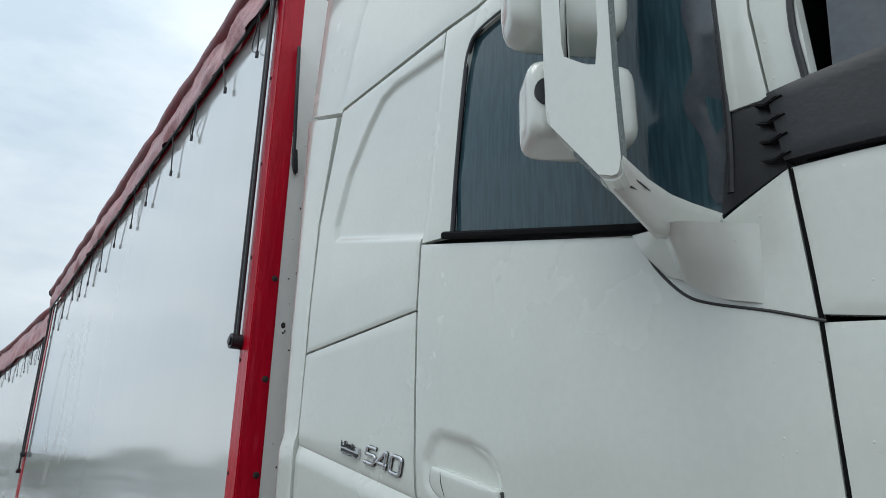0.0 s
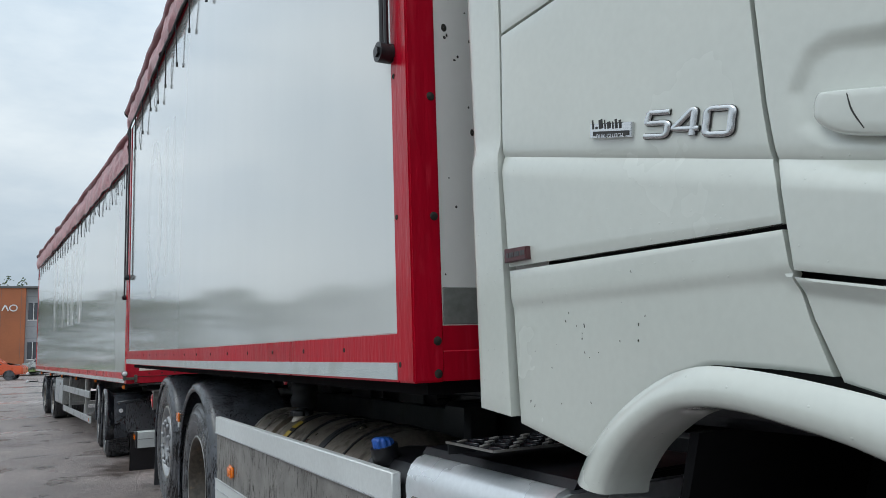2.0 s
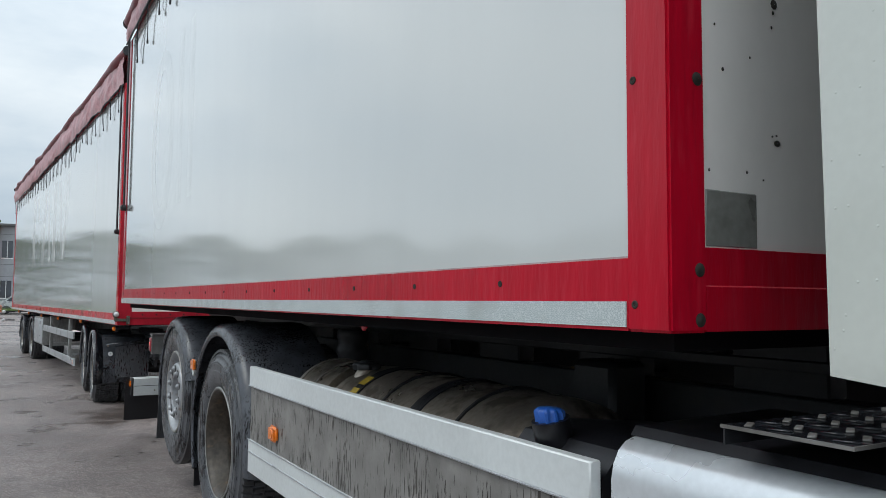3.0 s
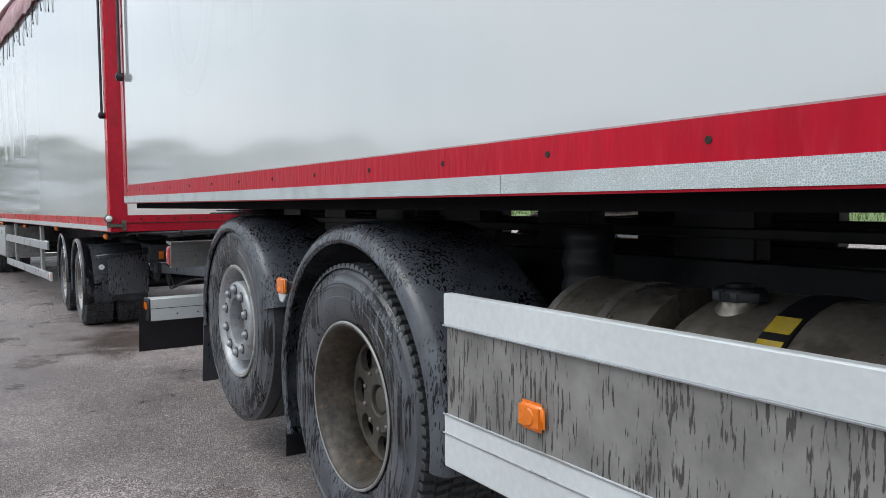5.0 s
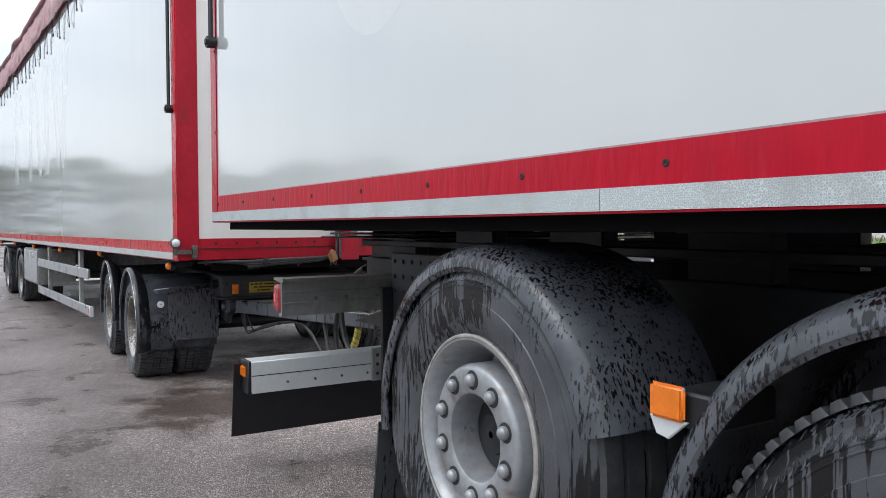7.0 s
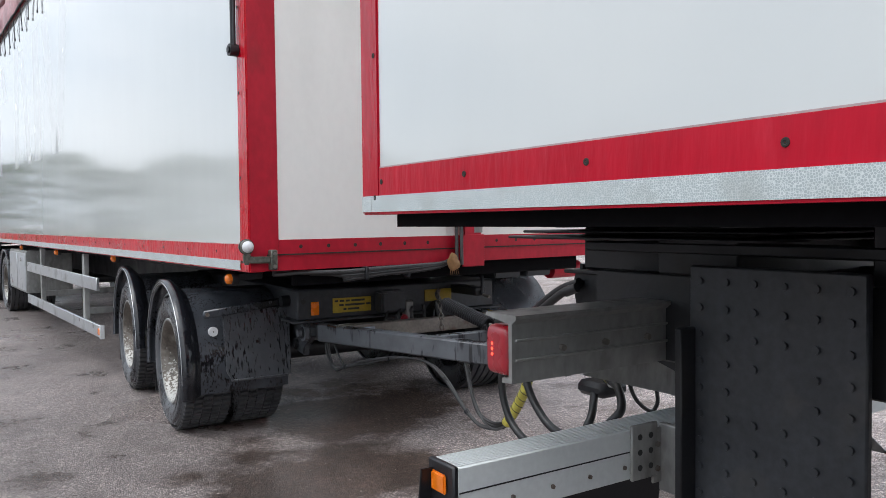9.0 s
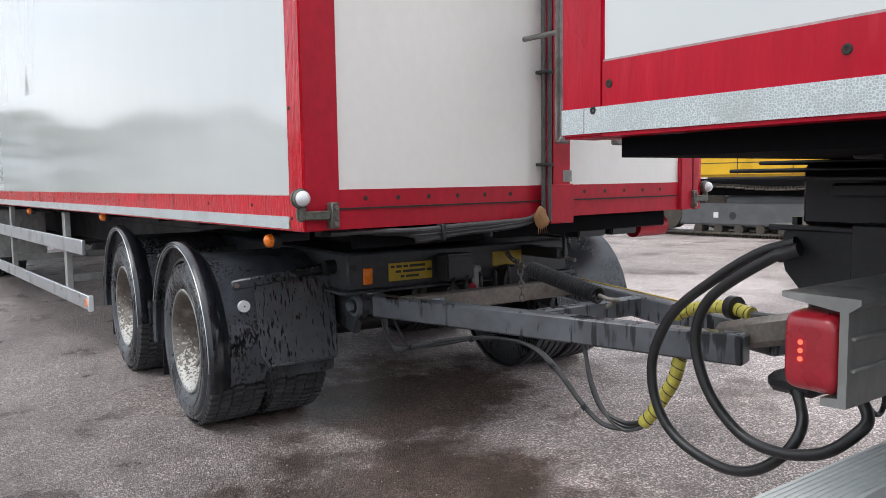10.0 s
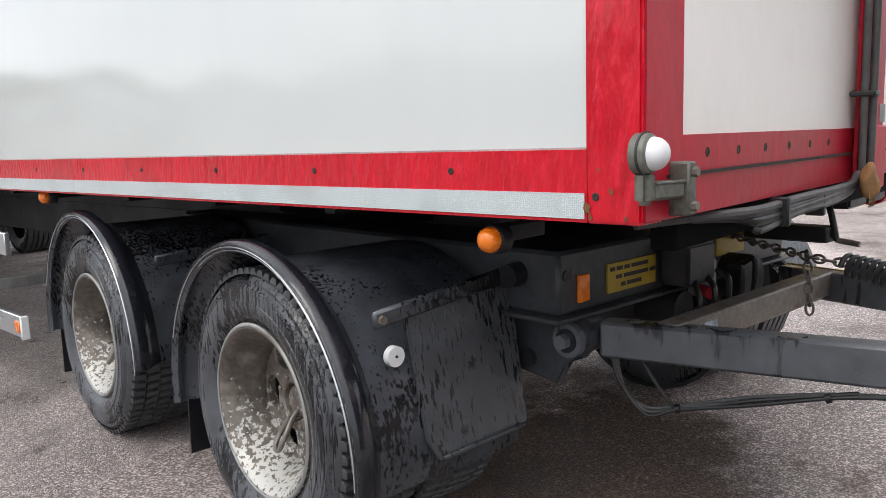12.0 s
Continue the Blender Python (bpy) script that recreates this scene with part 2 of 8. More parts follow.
def beads(m, scale=120.0, share=0.035, height=0.0007):
    """Scattered beads of water on a surface, as fine relief."""
    n, l = m.node_tree.nodes, m.node_tree.links
    b = n["Principled BSDF"]
    co, v, sep, r, keep, mul, bp = (n.new(k) for k in ("ShaderNodeTexCoord", "ShaderNodeTexVoronoi", "ShaderNodeSeparateColor", "ShaderNodeMapRange", "ShaderNodeMath", "ShaderNodeMath", "ShaderNodeBump"))
    v.inputs["Scale"].default_value = scale
    l.new(co.outputs["Object"], v.inputs["Vector"]), l.new(v.outputs["Color"], sep.inputs[0])
    for i, x in enumerate((0.30, 0.0, 0.0, 1.0)):
        r.inputs[i + 1].default_value = x
    l.new(v.outputs["Distance"], r.inputs[0])
    keep.operation, keep.inputs[1].default_value = "LESS_THAN", share
    l.new(sep.outputs[0], keep.inputs[0])
    mul.operation = "MULTIPLY"
    l.new(r.outputs[0], mul.inputs[0]), l.new(keep.outputs[0], mul.inputs[1])
    bp.inputs["Distance"].default_value = height
    l.new(mul.outputs[0], bp.inputs["Height"])
    l.new(bp.outputs[0], b.inputs["Normal"]), l.new(bp.outputs[0], b.inputs["Coat Normal"])


beads(M["cab_white"])


def wet_runs(name, dry, wet, dry_rough, wet_rough, across=40.0, along=2.5, cover=0.5, drops=0.0, metal=0.0, axis="z", soft=0.05, bump=0.0006, patchy=0.5, long=0.0):
    """A dusty surface with dark runs and drops of water on it; axis: the way that the water runs."""
    m = bpy.data.materials.new(name)
    m.use_nodes = True
    n, l = m.node_tree.nodes, m.node_tree.links
    b = n["Principled BSDF"]
    co = n.new("ShaderNodeTexCoord")

    def noise_of(stretch, sc, detail, rough=0.55):
        mp, t = n.new("ShaderNodeMapping"), n.new("ShaderNodeTexNoise")
        mp.inputs["Scale"].default_value = stretch
        t.inputs["Scale"].default_value, t.inputs["Detail"].default_value, t.inputs["Roughness"].default_value = sc, detail, rough
        l.new(co.outputs["Object"], mp.inputs[0]), l.new(mp.outputs[0], t.inputs["Vector"])
        return t.outputs["Fac"]

    def rng(sock, a, z, lo=0.0, hi=1.0):
        r = n.new("ShaderNodeMapRange")
        for i, v in enumerate((a, z, lo, hi)):
            r.inputs[i + 1].default_value = v
        l.new(sock, r.inputs[0])
        return r.outputs[0]

    def math_of(op, x, y):
        k = n.new("ShaderNodeMath")
        k.operation = op
        for s, v in ((k.inputs[0], x), (k.inputs[1], y)):
            if isinstance(v, (int, float)):
                s.default_value = v
            else:
                l.new(v, s)
        return k.outputs[0]
    st = {"z": (across, across, along), "y": (across, along, across)}[axis]
    runs = noise_of(st, 1.0, 3.0)
    area = noise_of((1, 1, 1), 3.5, 3.0)
    edge = math_of("ADD", runs, math_of("MULTIPLY", math_of("SUBTRACT", area, 0.5), patchy))
    fac = rng(edge, 1 - cover, 1 - cover + soft)
    if long:
        streak = noise_of((across * 0.22, across * 0.22, 0.35), 1.0, 4.0, 0.65)
        fac = math_of("MAXIMUM", fac, rng(streak, 0.92 - long, 0.96 - long, 0.0, 0.55))
    if drops:
        dots = rng(noise_of((1, 1, 0.7), 95.0, 2.0), 0.60 - drops * 0.1, 0.63 - drops * 0.1)
        fac = math_of("MAXIMUM", fac, dots)
    dust = n.new("ShaderNodeMix")
    dust.data_type = "RGBA"
    l.new(rng(noise_of((1, 1, 1), 9.0, 6.0), 0.3, 0.7), dust.inputs[0])
    dust.inputs[6].default_value, dust.inputs[7].default_value = (*[c * 0.72 for c in dry], 1), (*[c * 1.3 for c in dry], 1)
    col = n.new("ShaderNodeMix")
    col.data_type = "RGBA"
    l.new(fac, col.inputs[0]), l.new(dust.outputs[2], col.inputs[6])
    col.inputs[7].default_value = (*wet, 1)
    l.new(col.outputs[2], b.inputs["Base Color"])
    l.new(rng(fac, 0, 1, dry_rough, wet_rough), b.inputs["Roughness"])
    b.inputs["Metallic"].default_value = metal
    bp = n.new("ShaderNodeBump")
    bp.inputs["Distance"].default_value = bump
    l.new(math_of("ADD", fac, noise_of((1, 1, 1), 140.0, 2.0)), bp.inputs["Height"])
    l.new(bp.outputs[0], b.inputs["Normal"])
    return m


def peeled_paint_shaded(name, lean):
    """Brown weathered steel with white paint left in flakes. The rim's shaded top and lit bottom are put into the
    colour; lean: how strongly.
    """
    m = material(name, (0.135, 0.115, 0.098), 0.5, metal=0.2, vary=0.4, scale=9, fine=50, bump=0.001, bump_scale=90, stain=(0.30, 0.28, 0.25), stain_amount=0.6, stain_scale=14, edge=0.54)
    n, l = m.node_tree.nodes, m.node_tree.links
    b = n["Principled BSDF"]
    old = b.inputs["Base Color"].links[0].from_socket
    co, sep, fl, mad, r, x = (n.new(k) for k in ("ShaderNodeTexCoord", "ShaderNodeSeparateXYZ", "ShaderNodeTexNoise", "ShaderNodeMath", "ShaderNodeMapRange", "ShaderNodeMix"))
    fl.inputs["Scale"].default_value, fl.inputs["Detail"].default_value, fl.inputs["Roughness"].default_value = 62.0, 5.0, 0.6
    l.new(co.outputs["Object"], sep.inputs[0]), l.new(co.outputs["Object"], fl.inputs["Vector"])
    mad.operation = "MULTIPLY_ADD"
    mad.inputs[1].default_value = -lean
    l.new(sep.outputs[2], mad.inputs[0]), l.new(fl.outputs["Fac"], mad.inputs[2])
    for i, v in enumerate((0.545 - 0.33 * lean, 0.575 - 0.33 * lean, 0.0, 1.0)):
        r.inputs[i + 1].default_value = v
    l.new(mad.outputs[0], r.inputs[0])
    x.data_type = "RGBA"
    x.inputs[7].default_value = (0.50, 0.49, 0.46, 1)
    l.new(r.outputs[0], x.inputs[0]), l.new(old, x.inputs[6]), l.new(x.outputs[2], b.inputs["Base Color"])
    return m


M["wheel_peeled_shaded"] = peeled_paint_shaded("wheel_peeled_shaded", 0.95)
M["wheel_worn_shaded"] = peeled_paint_shaded("wheel_worn_shaded", 0.55)
M["fender"] = wet_runs("wet_fender", (0.052, 0.057, 0.067), (0.007, 0.007, 0.009), 0.20, 0.06, 100, 38, 0.48, 0.0, soft=0.08, patchy=0.9)
M["truck_fender"] = wet_runs("wet_grey_fender", (0.084, 0.090, 0.104), (0.008, 0.008, 0.010), 0.26, 0.06, 120, 26, 0.46, 0.0, soft=0.07, patchy=0.9)
M["flap"] = wet_runs("wet_flap", (0.058, 0.062, 0.070), (0.008, 0.008, 0.010), 0.34, 0.10, 85, 0.22, 0.42, 0.0, soft=0.03)
M["rubber"] = wet_runs("wet_tyre", (0.076, 0.080, 0.089), (0.009, 0.009, 0.011), 0.33, 0.08, 95, 4, 0.47, 0.0, soft=0.08, patchy=1.2, bump=0.0012)
M["tread_rubber"] = material("tread_rubber", (0.050, 0.051, 0.055), 0.42, vary=0.3, scale=8, fine=60, bump=0.001, bump_scale=90, stain=(0.10, 0.095, 0.09), stain_amount=0.4, stain_scale=14, stain_rough=0.7)
M["drawbar"] = wet_runs("wet_drawbar", (0.100, 0.108, 0.120), (0.028, 0.030, 0.034), 0.36, 0.12, 24, 3.5, 0.43, 0.0, soft=0.10, patchy=0.9)
M["grey_skirt"] = wet_runs("wet_skirt", (0.225, 0.215, 0.203), (0.075, 0.07, 0.064), 0.5, 0.25, 130, 15.0, 0.42, 0.0, soft=0.05, patchy=0.5, long=0.22)


def hex_tape():
    m = bpy.data.materials.new("honeycomb_tape")
    m.use_nodes = True
    n, l = m.node_tree.nodes, m.node_tree.links
    b = n["Principled BSDF"]
    co, v, r, c = n.new("ShaderNodeTexCoord"), n.new("ShaderNodeTexVoronoi"), n.new("ShaderNodeMapRange"), n.new("ShaderNodeMix")
    v.feature = "DISTANCE_TO_EDGE"
    v.inputs["Scale"].default_value, v.inputs["Randomness"].default_value = 230.0, 0.75
    l.new(co.outputs["Object"], v.inputs["Vector"])
    r.inputs[1].default_value, r.inputs[2].default_value = 0.03, 0.16
    l.new(v.outputs["Distance"], r.inputs[0])
    c.data_type = "RGBA"
    l.new(r.outputs[0], c.inputs[0])
    c.inputs[6].default_value, c.inputs[7].default_value = (0.68, 0.72, 0.72, 1), (0.40, 0.46, 0.47, 1)
    t, d = n.new("ShaderNodeTexNoise"), n.new("ShaderNodeMix")
    t.inputs["Scale"].default_value, t.inputs["Detail"].default_value = 7.0, 6.0
    l.new(co.outputs["Object"], t.inputs["Vector"])
    q = n.new("ShaderNodeMapRange")
    q.inputs[1].default_value, q.inputs[2].default_value, q.inputs[4].default_value = 0.5, 0.72, 0.6
    l.new(t.outputs["Fac"], q.inputs[0])
    d.data_type = "RGBA"
    l.new(q.outputs[0], d.inputs[0]), l.new(c.outputs[2], d.inputs[6])
    d.inputs[7].default_value = (0.36, 0.38, 0.36, 1)
    l.new(d.outputs[2], b.inputs["Base Color"])
    b.inputs["Roughness"].default_value = 0.3
    return m


M["tape"] = hex_tape()


def fogged_glass():
    """A pane misted on its inside, with clear runs of water."""
    m = bpy.data.materials.new("fogged_glass")
    m.use_nodes = True
    n, l = m.node_tree.nodes, m.node_tree.links
    b = n["Principled BSDF"]
    co, mp, t, r, c = n.new("ShaderNodeTexCoord"), n.new("ShaderNodeMapping"), n.new("ShaderNodeTexNoise"), n.new("ShaderNodeMapRange"), n.new("ShaderNodeValToRGB")
    mp.inputs["Scale"].default_value = (1, 30, 2.6)
    t.inputs["Scale"].default_value, t.inputs["Detail"].default_value = 4.0, 5.0
    l.new(co.outputs["Object"], mp.inputs[0]), l.new(mp.outputs[0], t.inputs["Vector"])
    l.new(t.outputs["Fac"], c.inputs[0])
    c.color_ramp.elements[0].position, c.color_ramp.elements[0].color = 0.38, (0.022, 0.050, 0.064, 1)
    c.color_ramp.elements[1].position, c.color_ramp.elements[1].color = 0.62, (0.036, 0.074, 0.092, 1)
    l.new(c.outputs[0], b.inputs["Base Color"])
    b.inputs["Roughness"].default_value = 0.05
    b.inputs["Specular IOR Level"].default_value = 0.3
    bp = n.new("ShaderNodeBump")
    bp.inputs["Distance"].default_value, bp.inputs["Strength"].default_value = 0.0006, 0.6
    l.new(t.outputs["Fac"], bp.inputs["Height"]), l.new(bp.outputs[0], b.inputs["Normal"])
    return m


M["cab_glass"] = fogged_glass()

# ---- mesh tools ----
BASE = {}


def thing(name, base, label, category, group="", kind="", in_world=False):
    """An empty at the base of a thing; its parts are given in the frame of 'base' with z counted from the world's zero."""
    ob = new(name)
    ob.empty_display_size = 0.2
    ob.matrix_basis = base
    BASE[ob] = base.inverted() if in_world else Matrix.Translation((0, 0, -base.translation.z))
    return tagged(ob, label, category, group, kind)


def part(name, bm, mat, parent=None, label="", smooth=40.0):
    me = bpy.data.meshes.new(name)
    bmesh.ops.recalc_face_normals(bm, faces=bm.faces[:])
    if parent is not None and parent in BASE:
        bm.transform(BASE[parent])
    bm.to_mesh(me)
    bm.free()
    me.materials.append(M[mat] if isinstance(mat, str) else mat)
    if smooth:
        me.shade_smooth()
        me.set_sharp_from_angle(angle=radians(smooth))
    ob = new(name, me)
    if parent is not None:
        ob.parent = parent
        if parent in BASE:
            BASE[ob] = BASE[parent]
    if label:
        ob["label"] = label
    return ob


def B():
    return bmesh.new()


def box(bm, lo, hi, bevel=0.0, seg=1):
    lo, hi = Vector(lo), Vector(hi)
    c, s = (lo + hi) / 2, hi - lo
    r = bmesh.ops.create_cube(bm, size=1.0, matrix=Matrix.Translation(c) @ Matrix.Diagonal((abs(s.x), abs(s.y), abs(s.z), 1)))
    if bevel:
        edges = {e for v in r["verts"] for e in v.link_edges}
        bmesh.ops.bevel(bm, geom=list(edges), offset=bevel, segments=seg, affect="EDGES", clamp_overlap=True)
    return bm


def beam(bm, a, b, w, h, bevel=0.0, up=(0, 0, 1)):
    """A bar of width w and height h from a to b."""
    a, b, up = Vector(a), Vector(b), Vector(up)
    d = (b - a).normalized()
    side = d.cross(up).normalized()
    top = side.cross(d)
    m = Matrix((side, d, top)).transposed().to_4x4()
    m.translation = (a + b) / 2
    r = bmesh.ops.create_cube(bm, size=1.0, matrix=m @ Matrix.Diagonal((w, (b - a).length, h, 1)))
    if bevel:
        edges = {e for v in r["verts"] for e in v.link_edges}
        bmesh.ops.bevel(bm, geom=list(edges), offset=bevel, segments=1, affect="EDGES", clamp_overlap=True)
    return bm


def rod(bm, a, b, r, seg=12, r2=None, caps=True):
    a, b = Vector(a), Vector(b)
    q = (b - a).to_track_quat("Z", "Y").to_matrix().to_4x4()
    q.translation = (a + b) / 2
    bmesh.ops.create_cone(bm, cap_ends=caps, segments=seg, radius1=r, radius2=r if r2 is None else r2, depth=(b - a).length, matrix=q)
    return bm


def prism(bm, pts, axis, a, b, bevel=0.0):
    """A polygon given in the two other axes (in order), pushed along axis ('x', 'y' or 'z') from a to b."""
    def put(p, k):
        return {"x": (k, p[0], p[1]), "y": (p[0], k, p[1]), "z": (p[0], p[1], k)}[axis]
    va, vb = [bm.verts.new(put(p, a)) for p in pts], [bm.verts.new(put(p, b)) for p in pts]
    fa, fb = bm.faces.new(va), bm.faces.new(vb[::-1])
    fs = [fa, fb]
    for i in range(len(pts)):
        j = (i + 1) % len(pts)
        fs.append(bm.faces.new((va[i], vb[i], vb[j], va[j])))
    if bevel:
        bmesh.ops.bevel(bm, geom=list({e for f in (fa, fb) for e in f.edges}), offset=bevel, segments=2, affect="EDGES", clamp_overlap=True)
    return bm


def lathe(bm, centre, profile, seg=48, a0=0.0, a1=360.0, closed=True, out=-1):
    """Turns a profile of (radius, depth) about an axis along x through centre; depth grows outwards (towards -x for out=-1)."""
    full = abs(a1 - a0) >= 359.9
    n = seg if full else seg + 1
    rings = []
    for i in range(n):
        a = radians(a0 + (a1 - a0) * i / seg)
        rings.append([bm.verts.new((centre[0] + out * h, centre[1] + r * math.cos(a), centre[2] + r * math.sin(a))) for r, h in profile])
    k = len(profile)
    for i in range(seg):
        p, q = rings[i], rings[(i + 1) % n]
        for j in range(k if closed else k - 1):
            bm.faces.new((p[j], q[j], q[(j + 1) % k], p[(j + 1) % k]))
    if not full and closed:
        bm.faces.new(rings[0]), bm.faces.new(rings[-1][::-1])
    return bm


def smooth_path(pts, n=10):
    """Points on a Catmull-Rom curve through pts."""
    p = [Vector(q) for q in pts]
    p = [2 * p[0] - p[1]] + p + [2 * p[-1] - p[-2]]
    res = []
    for i in range(1, len(p) - 2):
        for k in range(n):
            t = k / n
            res.append(0.5 * ((2 * p[i]) + (p[i + 1] - p[i - 1]) * t + (2 * p[i - 1] - 5 * p[i] + 4 * p[i + 1] - p[i + 2]) * t * t
                              + (3 * p[i] - p[i - 1] - 3 * p[i + 1] + p[i + 2]) * t ** 3))
    res.append(p[-2])
    return res


def tube(bm, pts, r, seg=8, n=10, smooth=True, ridge=None):
    """A round hose through pts; ridge=(pitch, height) gives it ribs."""
    path = smooth_path(pts, n) if smooth else [Vector(q) for q in pts]
    up = Vector((0.31, 0.17, 0.93)).normalized()
    rings = []
    for i, c in enumerate(path):
        d = (path[min(i + 1, len(path) - 1)] - path[max(i - 1, 0)]).normalized()
        s = d.cross(up)
        if s.length < 1e-4:
            s = d.cross(Vector((1, 0, 0)))
        s.normalize()
        u = s.cross(d).normalized()
        up = u
        rr = r * (1 + (ridge[1] if ridge and (i // ridge[0]) % 2 else 0.0))
        rings.append([bm.verts.new(c + rr * (math.cos(2 * math.pi * k / seg) * s + math.sin(2 * math.pi * k / seg) * u)) for k in range(seg)])
    for p, q in zip(rings, rings[1:]):
        for k in range(seg):
            bm.faces.new((p[k], p[(k + 1) % seg], q[(k + 1) % seg], q[k]))
    bm.faces.new(rings[0][::-1]), bm.faces.new(rings[-1])
    return bm


def grid(bm, nu, nv, f):
    """A sheet of nu x nv cells; f(s, t) with s, t in 0..1 gives its places."""
    v = [[bm.verts.new(f(i / nu, j / nv)) for j in range(nv + 1)] for i in range(nu + 1)]
    for i in range(nu):
        for j in range(nv):
            bm.faces.new((v[i][j], v[i + 1][j], v[i + 1][j + 1], v[i][j + 1]))
    return v


def slab(bm, pts, push, bevel=0.0, seg=2):
    """A plate with the outline pts (3D), pushed along the vector push."""
    push = Vector(push)
    a = [bm.verts.new(Vector(p)) for p in pts]
    b = [bm.verts.new(Vector(p) + push) for p in pts]
    fa, fb = bm.faces.new(a), bm.faces.new(b[::-1])
    for i in range(len(pts)):
        j = (i + 1) % len(pts)
        bm.faces.new((a[i], b[i], b[j], a[j]))
    if bevel:
        bmesh.ops.bevel(bm, geom=list({e for f in (fa, fb) for e in f.edges}), offset=bevel, segments=seg, affect="EDGES", clamp_overlap=True)
    return bm


def ball(bm, c, r, seg=16, squash=(1, 1, 1)):
    bmesh.ops.create_uvsphere(bm, u_segments=seg, v_segments=max(6, seg // 2), radius=r, matrix=Matrix.Translation(c) @ Matrix.Diagonal((*squash, 1)))
    return bm


def words(text, size, mat, m, parent=None, name="lettering", depth=0.001, spread=1.0, bold=0.0):
    """Raised lettering in the built-in font, as a mesh, at the pose m (in the frame of its thing)."""
    cu = bpy.data.curves.new(name, "FONT")
    cu.body, cu.size, cu.extrude, cu.align_x, cu.space_character = text, size, depth, "CENTER", spread
    cu.offset, cu.bevel_depth = bold, bold * 0.4
    tmp = bpy.data.objects.new(name, cu)
    scene.collection.objects.link(tmp)
    dg = bpy.context.evaluated_depsgraph_get()
    me = bpy.data.meshes.new_from_object(tmp.evaluated_get(dg))
    bpy.data.objects.remove(tmp)
    bpy.data.curves.remove(cu)
    me.transform((BASE[parent] if parent in BASE else Matrix.Identity(4)) @ m)
    me.materials.clear()
    me.materials.append(M[mat])
    ob = new(name, me)
    if parent is not None:
        ob.parent = parent
    return ob

# ---- ground ----
def ground_material():
    m = bpy.data.materials.new("wet_asphalt")
    m.use_nodes = True
    n, l = m.node_tree.nodes, m.node_tree.links
    b = n["Principled BSDF"]
    co = n.new("ShaderNodeTexCoord")

    def tex(kind, sc, detail=4.0, rough=0.5):
        t = n.new(kind)
        t.inputs["Scale"].default_value = sc
        if kind == "ShaderNodeTexNoise":
            t.inputs["Detail"].default_value, t.inputs["Roughness"].default_value = detail, rough
        l.new(co.outputs["Object"], t.inputs["Vector"])
        return t

    def rng(sock, a, z, lo, hi):
        r = n.new("ShaderNodeMapRange")
        for i, v in enumerate((a, z, lo, hi)):
            r.inputs[i + 1].default_value = v
        l.new(sock, r.inputs[0])
        return r.outputs[0]

    def mix(kind, fac, a, c):
        x = n.new("ShaderNodeMix")
        x.data_type, x.blend_type = "RGBA", kind
        if isinstance(fac, float):
            x.inputs[0].default_value = fac
        else:
            l.new(fac, x.inputs[0])
        for s, v in ((x.inputs[6], a), (x.inputs[7], c)):
            if isinstance(v, tuple):
                s.default_value = (*v, 1)
            else:
                l.new(v, s)
        return x.outputs[2]
    stone = tex("ShaderNodeTexVoronoi", 150)
    grit = tex("ShaderNodeTexNoise", 260, 3)
    patch = tex("ShaderNodeTexNoise", 0.55, 6, 0.6)
    wet = tex("ShaderNodeTexNoise", 1.3, 7, 0.65)
    pool = tex("ShaderNodeTexNoise", 0.22, 3)
    stones = n.new("ShaderNodeSeparateColor")
    l.new(stone.outputs["Color"], stones.inputs[0])
    speck = mix("MIX", rng(stones.outputs[0], 0.45, 1.0, 0.0, 1.0), (0.100, 0.083, 0.079), (0.43, 0.365, 0.345))
    col = mix("MIX", rng(grit.outputs["Fac"], 0.38, 0.62, 0.0, 0.5), speck, (0.165, 0.145, 0.14))
    big = tex("ShaderNodeTexVoronoi", 52)
    chip = n.new("ShaderNodeSeparateColor")
    l.new(big.outputs["Color"], chip.inputs[0])
    pick = n.new("ShaderNodeMath")
    pick.operation = "MULTIPLY"
    l.new(rng(chip.outputs[0], 0.76, 0.80, 0.0, 0.85), pick.inputs[0]), l.new(rng(big.outputs["Distance"], 0.42, 0.30, 0.0, 1.0), pick.inputs[1])
    col = mix("MIX", pick.outputs[0], col, mix("MIX", rng(chip.outputs[1], 0.3, 0.7, 0.0, 1.0), (0.14, 0.105, 0.09), (0.42, 0.37, 0.35)))
    col = mix("MULTIPLY", 1.0, col, rng(patch.outputs["Fac"], 0.3, 0.7, 0.62, 1.35))
    dark = rng(wet.outputs["Fac"], 0.52, 0.66, 0.0, 0.75)
    col = mix("MIX", dark, col, (0.062, 0.048, 0.042))
    # the soaked patch where water drips from the trailer; its colour also holds the shade there
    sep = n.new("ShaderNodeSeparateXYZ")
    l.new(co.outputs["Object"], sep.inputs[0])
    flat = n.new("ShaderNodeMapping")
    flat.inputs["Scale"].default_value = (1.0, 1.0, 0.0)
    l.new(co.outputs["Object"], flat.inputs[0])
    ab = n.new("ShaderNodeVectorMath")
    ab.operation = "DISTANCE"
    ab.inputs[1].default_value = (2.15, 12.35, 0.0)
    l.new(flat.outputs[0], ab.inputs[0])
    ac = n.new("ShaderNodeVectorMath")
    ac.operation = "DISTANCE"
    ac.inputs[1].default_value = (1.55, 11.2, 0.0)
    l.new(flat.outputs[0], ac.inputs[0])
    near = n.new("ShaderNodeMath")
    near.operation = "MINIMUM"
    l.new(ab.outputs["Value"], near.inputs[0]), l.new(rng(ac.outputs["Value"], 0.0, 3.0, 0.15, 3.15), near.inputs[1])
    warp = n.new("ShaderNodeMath")
